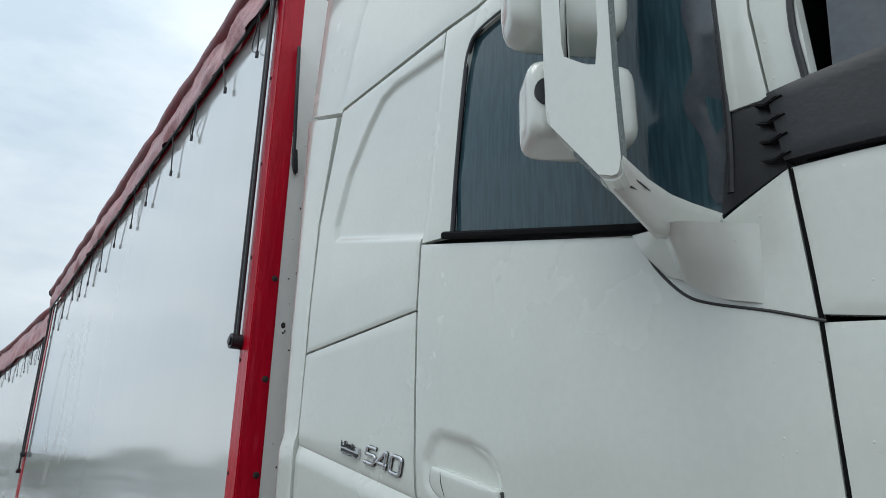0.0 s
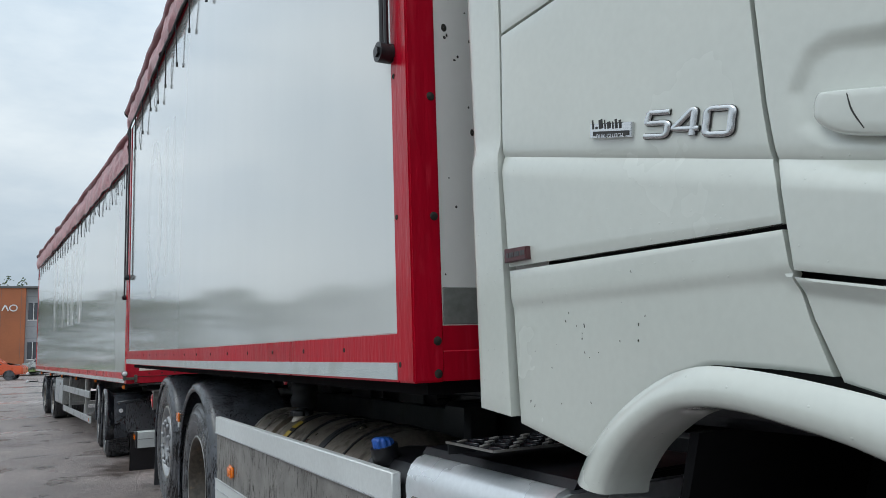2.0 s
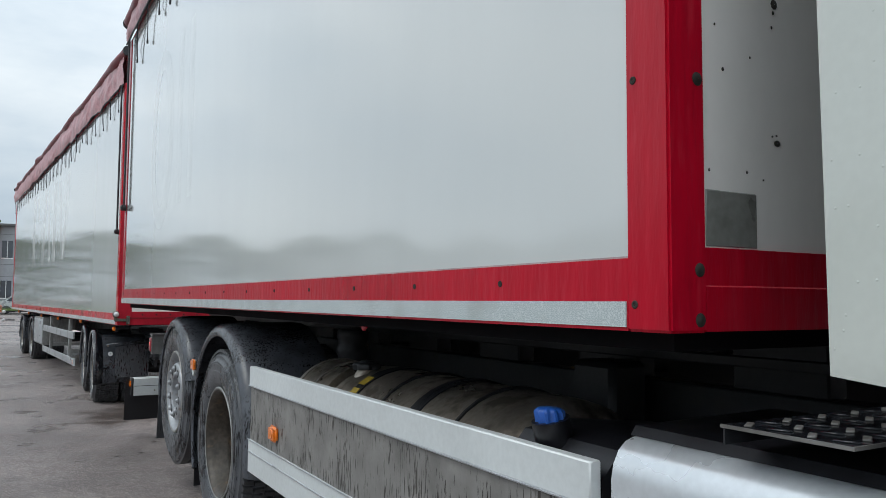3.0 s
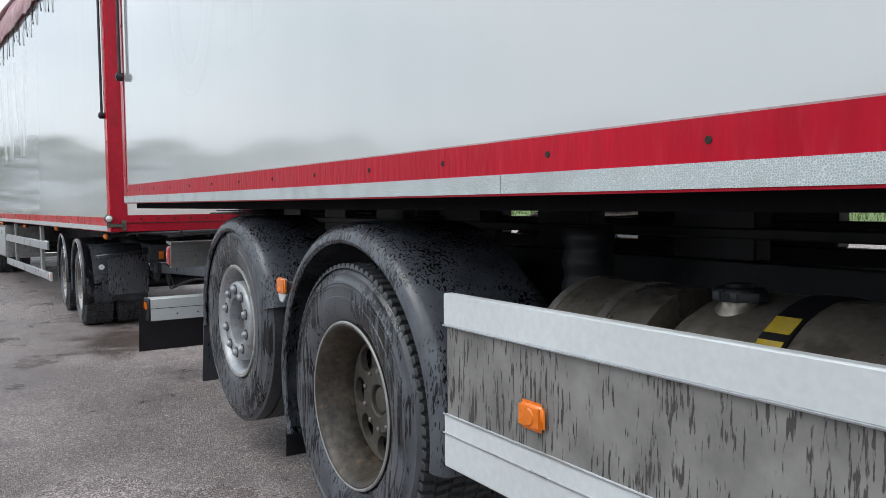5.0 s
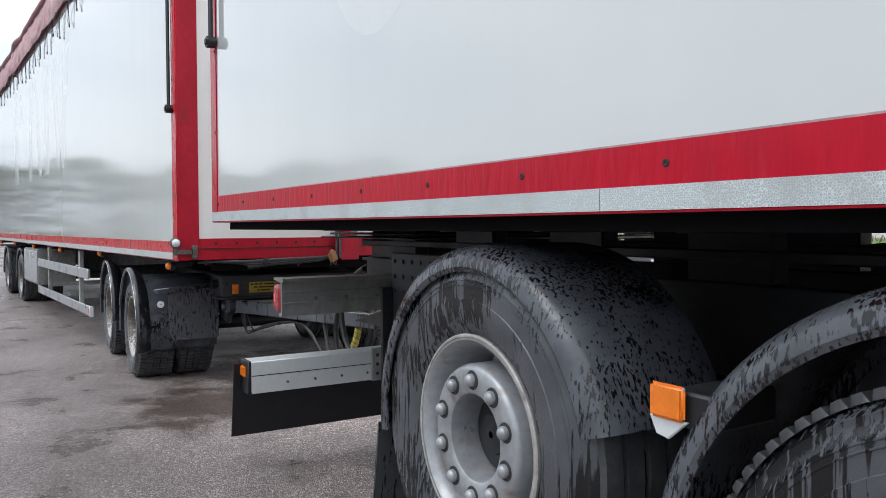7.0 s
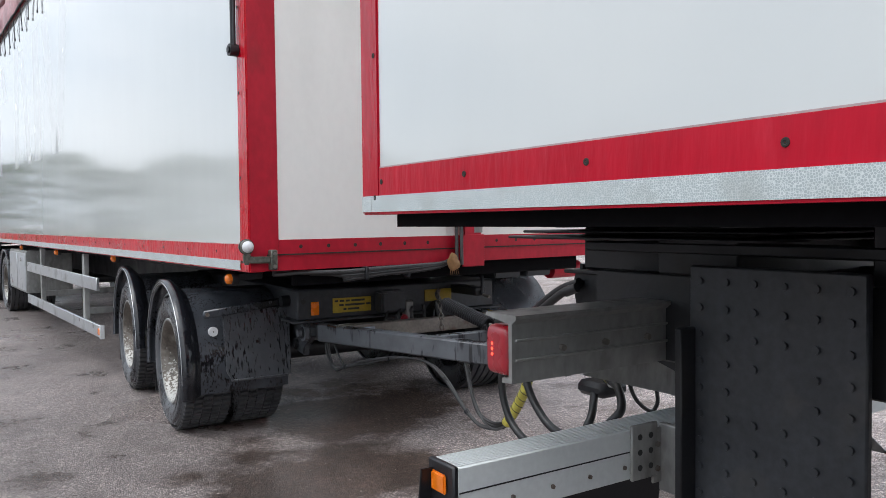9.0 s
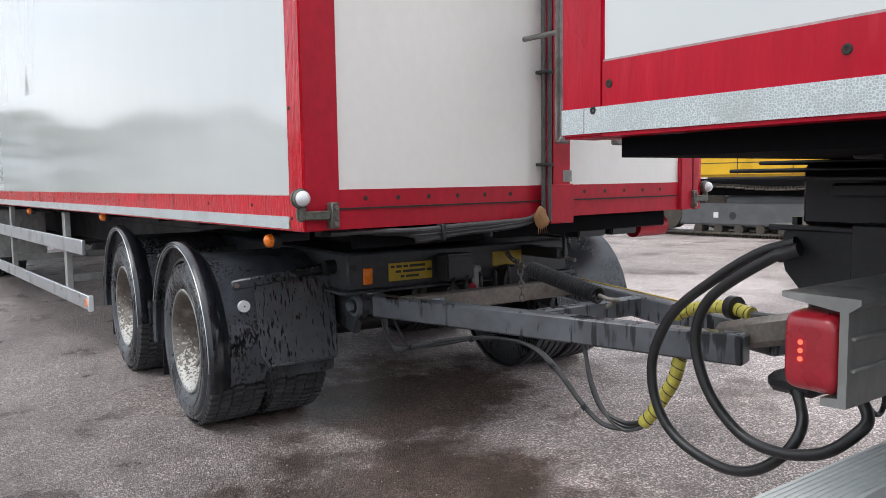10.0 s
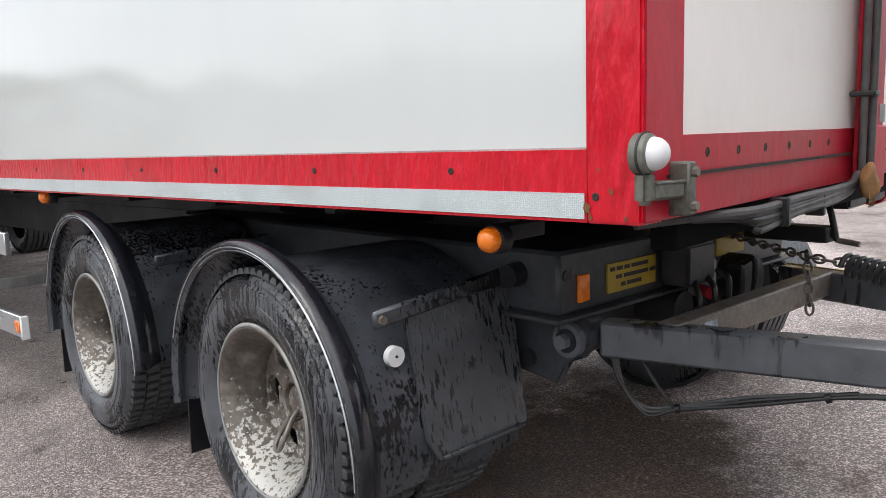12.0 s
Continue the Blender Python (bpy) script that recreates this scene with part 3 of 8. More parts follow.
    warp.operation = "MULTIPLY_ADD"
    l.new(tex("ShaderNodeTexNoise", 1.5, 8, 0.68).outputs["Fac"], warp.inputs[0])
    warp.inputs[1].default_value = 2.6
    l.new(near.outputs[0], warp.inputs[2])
    soak_shade = rng(warp.outputs[0], 2.25, 1.9, 0.0, 1.0)
    # the driven lane is wetter than the open yard past the vehicles; the yard's stronger sky light is in its colour too
    lane = n.new("ShaderNodeMath")
    lane.operation = "MULTIPLY_ADD"
    l.new(tex("ShaderNodeTexNoise", 0.8, 5, 0.6).outputs["Fac"], lane.inputs[0])
    lane.inputs[1].default_value = 1.6
    l.new(sep.outputs[0], lane.inputs[2])
    col = mix("MULTIPLY", 1.0, col, rng(lane.outputs[0], 1.9, 2.9, 1.50, 3.0))
    # colour is lifted between the vehicles against their shade, less so farther out
    col = mix("MULTIPLY", 1.0, col, rng(sep.outputs[0], 3.6, 6.5, 1.0, 0.68))
    col = mix("MULTIPLY", soak_shade, col, (0.30, 0.245, 0.21))
    b.inputs["Specular IOR Level"].default_value = 0.3
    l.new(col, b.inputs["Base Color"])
    wet_r = rng(wet.outputs["Fac"], 0.42, 0.66, 0.46, 0.22)
    pl = rng(pool.outputs["Fac"], 0.56, 0.60, 0.0, 1.0)
    rm = n.new("ShaderNodeMix")
    l.new(pl, rm.inputs[0]), l.new(wet_r, rm.inputs[2])
    rm.inputs[3].default_value = 0.16
    sr = n.new("ShaderNodeMix")
    l.new(soak_shade, sr.inputs[0]), l.new(rm.outputs[0], sr.inputs[2])
    sr.inputs[3].default_value = 0.3
    dr = n.new("ShaderNodeMix")
    l.new(rng(lane.outputs[0], 2.2, 3.5, 0.0, 0.85), dr.inputs[0]), l.new(sr.outputs[0], dr.inputs[2])
    dr.inputs[3].default_value = 0.85
    l.new(dr.outputs[0], b.inputs["Roughness"])
    h = n.new("ShaderNodeMath")
    h.operation = "MULTIPLY_ADD"
    l.new(stone.outputs["Distance"], h.inputs[0])
    h.inputs[1].default_value = -1.0
    l.new(rng(grit.outputs["Fac"], 0.3, 0.7, 0.0, 0.4), h.inputs[2])
    bp = n.new("ShaderNodeBump")
    l.new(rng(pl, 0.0, 1.0, 0.9, 0.12), bp.inputs["Strength"])
    bp.inputs["Distance"].default_value = 0.009
    l.new(h.outputs[0], bp.inputs["Height"])
    l.new(bp.outputs[0], b.inputs["Normal"])
    return m


def sheet(name, x0, x1, y0, y1, z, mat, label, category, kind="structure", wobble=0.0, nx=1, ny=1):
    bm = B()
    grid(bm, nx, ny, lambda s, t: (x0 + (x1 - x0) * s, y0 + (y1 - y0) * t, z + wobble * noise.noise((s * 40, t * 40, 3))))
    return tagged(part(name, bm, mat), label, category, kind=kind)


M["asphalt"] = ground_material()
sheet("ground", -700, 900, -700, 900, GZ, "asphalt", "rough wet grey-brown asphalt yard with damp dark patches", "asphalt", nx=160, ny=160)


def pebbles():
    """Loose grit and small stones on the asphalt along the walk."""
    rng = random.Random(17)
    bm = B()
    for i in range(5200):
        y = rng.uniform(5, 17)
        x = rng.uniform(-1.6, 1.0) if y < 10 else rng.uniform(-1.6, 5.5)
        r = rng.uniform(0.002, 0.0065) * (1.7 if rng.random() < 0.05 else 1)
        a = rng.uniform(0, 6.28)
        pts = [Vector((x + r * rng.uniform(0.7, 1.2) * math.cos(a + k * 2.09), y + r * rng.uniform(0.7, 1.2) * math.sin(a + k * 2.09), GZ + 0.0005)) for k in range(3)]
        top = bm.verts.new((x + rng.uniform(-0.3, 0.3) * r, y, GZ + r * rng.uniform(0.6, 1.1)))
        vs = [bm.verts.new(q) for q in pts]
        for k in range(3):
            bm.faces.new((vs[k], vs[(k + 1) % 3], top))
    M["grit"] = material("grit", (0.42, 0.37, 0.34), 0.8, vary=0.45, scale=9, fine=60)
    tagged(part("loose_grit", bm, "grit", smooth=0), "small loose stones and grit on the asphalt", "gravel", kind="stuff")


pebbles()

# ---- parts that truck and trailer share ----
def tread_blocks(bm, c, R, width, out):
    """The running surface of a tyre: five rows of blocks with grooves between them, as one sheet."""
    rows = []
    for j in range(5):
        a, z = 0.006 + 0.201 * j * width, 0.006 + (0.201 * j + 0.17) * width
        for h, up in ((a - 0.004, 0), (a, 1), (z, 1), (z + 0.004, 0)):
            rows.append((-h, up, j))
    nb = round(2 * math.pi * R / 0.038)
    seg = nb * 6
    ring = []
    for i in range(seg):
        line = []
        for h, up, j in rows:
            lift = up and (i + 3 * (j % 2) + (1 if j == 2 else 0)) % 6 < 4
            a = 2 * math.pi * i / seg + (0.10 * h if j % 2 else -0.10 * h)
            r = R if lift else R - 0.017
            line.append(bm.verts.new((c[0] + out * h, c[1] + r * math.cos(a), c[2] + r * math.sin(a))))
        ring.append(line)
    for i in range(seg):
        p, q = ring[i], ring[(i + 1) % seg]
        for k in range(len(rows) - 1):
            bm.faces.new((p[k], p[k + 1], q[k + 1], q[k]))


def wheel(parent, c, R, width, rim, style, tread=True, label="", name="wheel", twin=False, seg=64, far=False):
    """A lorry wheel on an axis along x; c lies in the outer face of its tyre, which looks towards -x."""
    out = 1 if far else -1
    hold = new(name)
    hold.parent = parent
    BASE[hold] = BASE[parent]
    if label:
        hold["label"] = label
    for k in range(2 if twin else 1):
        cx = (c[0] - out * k * (width + 0.05), c[1], c[2])
        bm = B()
        w = -width
        prof = [(rim, -0.012), (rim + 0.03, 0.006), (rim + 0.10 * (R - rim) + 0.02, 0.014), (rim + 0.38 * (R - rim), 0.022), (rim + 0.46 * (R - rim), 0.0235),
                (rim + 0.47 * (R - rim), 0.0205), (rim + 0.62 * (R - rim), 0.0203), (rim + 0.625 * (R - rim), 0.0222), (rim + 0.635 * (R - rim), 0.0222), (rim + 0.64 * (R - rim), 0.0196),
                (rim + 0.675 * (R - rim), 0.0188), (rim + 0.68 * (R - rim), 0.0206), (rim + 0.69 * (R - rim), 0.0204), (rim + 0.695 * (R - rim), 0.0178), (R - 0.045, 0.006), (R - 0.034, 0.0075), (R - 0.026, -0.002), (R - 0.016, -0.014),
                (R - 0.014, -0.05), (R - 0.013, w / 2), (R - 0.014, w + 0.05), (R - 0.016, w + 0.014), (R - 0.045, w - 0.006),
                (rim + 0.4 * (R - rim), w - 0.02), (rim, w + 0.012)]
        lathe(bm, cx, prof, seg=seg, out=out)
        part("tyre", bm, "rubber", hold)
        bm = B()
        if tread == "block":
            tread_blocks(bm, cx, R, width, out)
        else:
            rib = []
            for s in (0.0, 0.2, 0.41, 0.62, 0.83):
                h0, h1 = -0.008 - s * width, -0.008 - (s + 0.165) * width
                rib += [(R - 0.02, h0), (R, h0 - 0.002), (R, h1 + 0.002), (R - 0.02, h1)]
            lathe(bm, cx, rib, seg=seg, out=out, closed=False)
        part("tread", bm, "tread_rubber", hold)
        if k:
            continue
        bm = B()
        rm = {"drive": "wheel_rusty", "tag": "wheel_silver", "trailer": "wheel_peeled_shaded"}[style]
        deep = {"tag": -0.14, "drive": -0.135, "trailer": -0.125}[style]
        lathe(bm, cx, [(rim + 0.012, -0.004), (rim + 0.012, 0.004), (rim - 0.004, 0.006), (rim - 0.016, -0.004), (rim - 0.024, -0.03), (rim - 0.05, deep * 0.75),
                       (rim - 0.058, deep), (rim - 0.05, deep - 0.02), (rim - 0.02, -0.04)], seg=seg, out=out)
        rim_ob = part("rim", bm, rm, hold)
        part("rim_edge", lathe(B(), cx, [(rim + 0.0125, 0.0045), (rim + 0.008, 0.0085), (rim + 0.003, 0.0085), (rim + 0.001, 0.0065), (rim + 0.006, 0.004)], seg=seg, out=out), "wheel_beige" if style == "tag" else "alu_dirty", hold)
        bm = B()
        # the disc, with a ring of hand holes
        nh, r0, r1 = {"tag": (12, 0.2, rim - 0.048), "drive": (8, 0.44 * rim, rim - 0.06), "trailer": (6, 0.098, rim - 0.056)}[style]
        hr = (r1 - r0) * {"tag": 0.38, "drive": 0.42, "trailer": 0.45}[style]
        dh = deep + (0.0 if style != "tag" else 0.015)
        for i in range(nh):
            am, half = 2 * math.pi * i / nh, math.pi / nh
            rc = (r0 + r1) / 2
            ring_o, ring_i, ring_b = [], [], []
            for k2 in range(16):
                u, v = math.cos(2 * math.pi * k2 / 16), math.sin(2 * math.pi * k2 / 16)
                mx = max(abs(u), abs(v))
                ro, ao = rc + (r1 - r0) / 2 * u / mx, am + half * v / mx
                ri, ai = rc + hr * u, am + hr * (1.12 if style != "tag" else 1.9) * v / rc
                ring_o.append(bm.verts.new((cx[0] + out * dh, cx[1] + ro * math.cos(ao), cx[2] + ro * math.sin(ao))))
                ring_i.append(bm.verts.new((cx[0] + out * (dh - 0.004), cx[1] + ri * math.cos(ai), cx[2] + ri * math.sin(ai))))
                ring_b.append(bm.verts.new((cx[0] + out * (dh - 0.03), cx[1] + ri * math.cos(ai), cx[2] + ri * math.sin(ai))))
            for k2 in range(16):
                q = (k2 + 1) % 16
                bm.faces.new((ring_o[k2], ring_o[q], ring_i[q], ring_i[k2]))
                bm.faces.new((ring_i[k2], ring_i[q], ring_b[q], ring_b[k2]))
        if style == "tag":
            lathe(bm, cx, [(r0 + 0.001, dh), (r0 + 0.001, -0.014), (r0 - 0.004, -0.002), (r0 - 0.014, 0.004), (0.128, 0.004), (0.120, -0.002), (0.116, -0.03), (0.112, -0.12),
                           (0.02, -0.115)], seg=seg, out=out, closed=False)
        else:
            lathe(bm, cx, [(r0 + 0.001, dh), (r0 - 0.01, dh + 0.012), (r0 - 0.012, dh + 0.016), (0.064, dh + 0.017), (0.058, dh + 0.012), (0.055, dh - 0.01), (0.045, dh + 0.004), (0.0006, dh + 0.006)],
                  seg=seg, out=out, closed=False)
        bmesh.ops.remove_doubles(bm, verts=bm.verts[:], dist=2e-4)
        part("disc", bm, {"tag": "wheel_silver", "drive": "wheel_dirty", "trailer": "wheel_worn_shaded"}[style], hold)
        part("brake_drum", lathe(B(), cx, [(rim - 0.062, deep - 0.16), (rim - 0.062, deep - 0.06), (rim - 0.075, deep - 0.05), (0.05, deep - 0.05)], seg=32, out=out, closed=False), "drum", hold)
        if style == "tag":
            pcd, nn, face = 0.159, 10, 0.006
        else:
            pcd, nn, face = r0 - 0.022, 10 if style == "drive" else 8, dh + 0.012
        for i in range(nn):
            a = 2 * math.pi * (i + 0.5) / nn
            bm = B()
            p = (cx[0] + out * face, cx[1] + pcd * math.cos(a), cx[2] + pcd * math.sin(a))
            if style == "tag":
                # a flat dark disc paints the shadow in the socket round each nut
                part("nut_recess", lathe(B(), p, [(0.027, -0.001), (0.026, 0.0012), (0.002, 0.0014)], seg=18, closed=False, out=out), "ink", hold)
                rod(bm, (p[0], p[1], p[2]), (p[0] + out * 0.008, p[1], p[2]), 0.0185, 14)
                ball(bm, (p[0] + out * 0.008, p[1], p[2]), 0.018, 14, (0.8, 1, 1))
            else:
                rod(bm, (p[0] - out * 0.004, p[1], p[2]), (p[0] + out * 0.006, p[1], p[2]), 0.027, 14)
                rod(bm, (p[0], p[1], p[2]), (p[0] + out * 0.018, p[1], p[2]), 0.021, 12)
                rod(bm, (p[0] + out * 0.016, p[1], p[2]), (p[0] + out * 0.026, p[1], p[2]), 0.0205, 12, r2=0.011)
            if style != "tag":
                bm.transform(Matrix.Translation(p) @ Matrix.Scale(0.5 if style == "drive" else 0.45, 4) @ Matrix.Translation((-p[0], -p[1], -p[2])))
            part("wheel_nut", bm, "steel" if style != "tag" else "wheel_silver", hold)
        if style == "tag":
            bm = B()
            lathe(bm, cx, [(0.11, -0.11), (0.104, -0.085), (0.06, -0.08), (0.054, -0.06), (0.01, -0.056)], seg=32, closed=False, out=out)
            part("hub_cover", bm, "chassis", hold)
    return hold


def mudguard(parent, c, r, width, a0, a1, label="", name="mudguard", lip=0.035, mat="fender", inset=0.0, soft=False):
    """A half-round fender over a wheel: angles from the rear (0) over the top (90) to the front (180)."""
    bm = B()
    t = 0.006
    prof = [(r - lip, 0.0), (r - 0.004, 0.012), (r, 0.004), (r + 0.004, -0.01), (r + 0.002, -0.035), (r + 0.003 - inset, -0.10), (r + 0.004 - inset, -width * 0.93), (r - inset, -width), (r - lip - inset, -width),
            (r - lip - inset, -width + t), (r - t - inset, -width + t + 0.004), (r - t - inset, -0.10), (r - t, -0.03), (r - t, -0.01), (r - lip, 0.0 - t)]
    if soft:
        prof = [(r - 0.075, 0.004), (r - 0.062, 0.012), (r - 0.040, 0.008), (r - 0.020, -0.006), (r - 0.006, -0.03), (r, -0.065), (r + 0.002, -0.12), (r, -width * 0.93), (r - 0.004, -width),
                (r - 0.04, -width), (r - 0.04, -width + t), (r - t - 0.004, -width + t + 0.004), (r - t, -0.12), (r - t - 0.002, -0.065), (r - t - 0.008, -0.034), (r - 0.046, 0.0), (r - 0.075, -0.002)]
    lathe(bm, c, prof, seg=64, a0=a0, a1=a1)
    return part(name, bm, mat, parent, label)


def screws(parent, spots, axis="x", out=-1, r=0.008, mat="dirt"):
    """Countersunk screws: each a small dished washer with a dark head."""
    for p in spots:
        bm = B()
        if axis == "x":
            lathe(bm, p, [(r, 0.0), (r * 0.9, 0.0016), (r * 0.5, 0.002), (r * 0.35, 0.001), (0.0008, 0.001)], seg=14, closed=False, out=out)
        else:
            lathe(bm, (0, 0, 0), [(r, 0.0), (r * 0.9, 0.0016), (r * 0.5, 0.002), (r * 0.35, 0.001), (0.0008, 0.001)], seg=14, closed=False, out=out)
            bm.transform(Matrix.Translation(p) @ Matrix.Rotation(radians(90), 4, "Z"))
        part("screw", bm, mat, parent)


def long_box(lo, hi, n, sag, share=(1.0, 1.0), bevel=0.0):
    """A long bar along y whose upper and lower faces hang through by the shares of sag(y)."""
    bm = B()
    y0, y1 = lo[1], hi[1]
    rows = []
    for i in range(n + 1):
        y = y0 + (y1 - y0) * i / n
        za, zb = lo[2] - share[0] * sag(y), hi[2] - share[1] * sag(y)
        rows.append([bm.verts.new(q) for q in ((lo[0], y, za), (lo[0], y, zb), (hi[0], y, zb), (hi[0], y, za))])
    for p, q in zip(rows, rows[1:]):
        for k in range(4):
            bm.faces.new((p[k], p[(k + 1) % 4], q[(k + 1) % 4], q[k]))
    bm.faces.new(rows[0]), bm.faces.new(rows[-1][::-1])
    return bm


def cargo_box(parent, x0, x1, y0, y1, z0, z1, pitch, first, front_rail, post_y, post_x, tape_from, tape_to, hang=0.0, side_red="red_paint", front_red="red_paint"):
    """A cargo box with red frame and smooth white panels."""
    e = 0.006
    rail = 0.137

    def sag(y):
        return hang * math.sin(math.pi * max(0.0, min(1.0, (y - y0) / (y1 - y0))))
    bm = B()
    box(bm, (x0 + 0.03, y0 + 0.03, z0 + 0.012), (x1 - 0.03, y1 - 0.03, z0 + 0.1))
    body = part("cargo_box", bm, "chassis", parent, "cargo box with smooth white panels in a red frame")
    for nm, a, b in (("side_panel", (x0 + e, y0 + post_y - 0.01, z0 + rail - 0.03), (x0 + 0.035, y1 - post_y + 0.01, z1)),
                     ("side_panel", (x1 - 0.035, y0 + post_y - 0.01, z0 + rail - 0.01), (x1 - e, y1 - post_y + 0.01, z1))):
        part(nm, box(B(), a, b), "panel_white", body)
    part("front_panel", box(B(), (x0 + post_x - 0.01, y0 + e, z0 + front_rail - 0.01), (x1 - post_x + 0.01, y0 + 0.035, z1)), "panel_front", body)
    part("rear_panel", box(B(), (x0 + post_x - 0.01, y1 - 0.035, z0 + rail - 0.01), (x1 - post_x + 0.01, y1 - e, z1)), "panel_front", body)
    for ya, yb in ((y0, y0 + post_y), (y1 - post_y, y1)):
        for xa, xb in ((x0, x0 + post_x), (x1 - post_x, x1)):
            part("corner_post", box(B(), (xa, ya, z0), (xb, yb, z1 + 0.02), bevel=0.005, seg=2), side_red, body)
    for xa, xb in ((x0 + 0.002, x0 + 0.05), (x1 - 0.05, x1 - 0.002)):
        part("bottom_rail", long_box((xa, y0 + post_y - 0.002, z0 + 0.001), (xb, y1 - post_y + 0.002, z0 + rail), 14, sag, (0.2, 1.0)), side_red, body)
    part("panel_seal", long_box((x0 + 0.0032, y0 + post_y - 0.001, z0 + rail - 0.004), (x0 + 0.02, y1 - post_y + 0.001, z0 + rail + 0.004), 14, sag), "seal", body)
    part("top_rail", box(B(), (x0 + 0.002, y0 + post_y - 0.002, z1 + 0.0), (x0 + 0.06, y1 - post_y + 0.002, z1 + 0.02), bevel=0.006), "red_paint", body)
    # front bottom rail with its ledge
    bm = B()
    prism(bm, [(y0 + 0.003, z0 + 0.002), (y0 + 0.0005, z0 + 0.083), (y0 + 0.004, z0 + 0.086), (y0 + 0.0025, z0 + front_rail), (y0 + 0.05, z0 + front_rail), (y0 + 0.05, z0 + 0.002)],
          "x", x0 + post_x - 0.002, x1 - post_x + 0.002)
    part("front_rail", bm, front_red, body)
    part("rear_rail", box(B(), (x0 + post_x - 0.002, y1 - 0.05, z0 + 0.002), (x1 - post_x + 0.002, y1 - 0.003, z0 + rail)), "red_paint", body)
    # reflective tape, in lengths
    y = tape_from
    k = 0
    while y < tape_to - 0.01:
        ye = min(y + (2.31, 1.72, 2.9)[k % 3], tape_to)
        part("reflective_tape", long_box((x0 - 0.0015, y, z0 + 0.008), (x0 + 0.01, ye - 0.002, z0 + 0.056), 6, sag, (0.5, 0.8)), "tape", body, "grey-white reflective tape")
        y, k = ye, k + 1
    spots = []
    y = first
    while y < y1 - post_y:
        spots.append((x0 + 0.0015, y, z0 + 0.096 - 0.9 * sag(y)))
        y += pitch
    z = z0 + 0.05
    while z < z1:
        spots += [(x0 - 0.0005, y0 + post_y - 0.022, z), (x0 - 0.0005, y1 - post_y + 0.022, z)]
        z += 0.42
    screws(body, spots)
    return body


def tarpaulin(parent, x0, x1, y0, y1, z1, seed, lift=0.28, slack=1.0):
    """The rolled cover over a cargo box: roof sheet, skirt with a corded hem, roll and hanging straps."""
    rng = random.Random(seed)
    L = y1 - y0
    cover = part("roof_sheet", box(B(), (x0 + 0.01, y0, z1 + lift - 0.06), (x1 - 0.01, y1, z1 + lift - 0.04)), "tarp_roll", parent)
    bm = B()
    n = int(L / 0.09)

    def hem(s):
        y = y0 - 0.03 + s * (L + 0.06)
        return y, z1 - 0.012 + 0.03 * slack ** 0.5 * noise.noise((y * 1.7, seed, 0)) + 0.018 * slack ** 0.5 * noise.noise((y * 6.0, seed, 3))

    def f(s, t):
        y, zl = hem(s)
        zt = z1 + lift - 0.03
        puff = 0.035 * noise.noise((y * 3.7, t * 1.5, seed)) + 0.022 * noise.noise((y * 9 + t * 5, t * 2.5, seed + 5))
        return (x0 - 0.03 - 0.03 * math.sin(math.pi * t) * (1 - t) + puff * (1 - 0.5 * t), y + 0.02 * noise.noise((y * 3, t * 3, seed + 9)), zl + (zt - zl) * t)
    grid(bm, n * 2, 12, f)
    sk = part("skirt", bm, "tarp", cover, "faded red tarpaulin skirt, creased", smooth=80)
    bm = B()
    tube(bm, [(x0 - 0.03, hem(i / n)[0], hem(i / n)[1]) for i in range(0, n + 1, 2)], 0.009, 6, 3)
    part("hem_cord", bm, "black", cover)
    bm = B()
    tube(bm, [(x0 - 0.012 + 0.016 * slack * noise.noise((i * 0.7, seed, 1)), y0 - 0.12 + (L + 0.2) * i / 24, z1 + lift + 0.014 * slack * noise.noise((i * 1.3, seed, 2))) for i in range(25)], 0.05, 12, 4,
         ridge=(3, 0.05))
    part("cover_roll", bm, "tarp_roll", cover, "dark red rolled cover tube")
    for ye in (y0 - 0.12, y1 + 0.08):
        part("end_cap", lathe_y(B(), (x0 - 0.012, ye, z1 + lift), 0.056, 0.04), "black", cover)
    y = y0 + 0.25
    while y < y1:
        s = (y - y0 + 0.03) / (L + 0.06)
        z = hem(s)[1]
        drop, sway = rng.uniform(0.17, 0.34), rng.uniform(-0.05, 0.07)
        bm = B()
        xs = x0 - 0.034
        tube(bm, [(xs, y, z + 0.02), (xs + 0.01, y + sway * 0.3, z - drop * 0.4), (xs + 0.016, y + sway, z - drop)], 0.0042, 6, 5)
        if rng.random() < 0.6:
            bow = rng.uniform(0.05, 0.16)
            tube(bm, [(xs, y, z), (xs + 0.012, y + 0.5 * bow, z - drop * 0.25), (xs + 0.02, y + bow, z - drop * 0.6), (xs + 0.016, y + sway, z - drop)], 0.0032, 6, 6)
        rod(bm, (xs + 0.016, y + sway, z - drop + 0.012), (xs + 0.016, y + sway, z - drop - 0.02), 0.0085, 8)
        part("strap", bm, "black", cover)
        y += rng.uniform(0.42, 0.6)
    return cover


def lathe_y(bm, c, r, d):
    return rod(bm, (c[0], c[1] - d / 2, c[2]), (c[0], c[1] + d / 2, c[2]), r, 18)


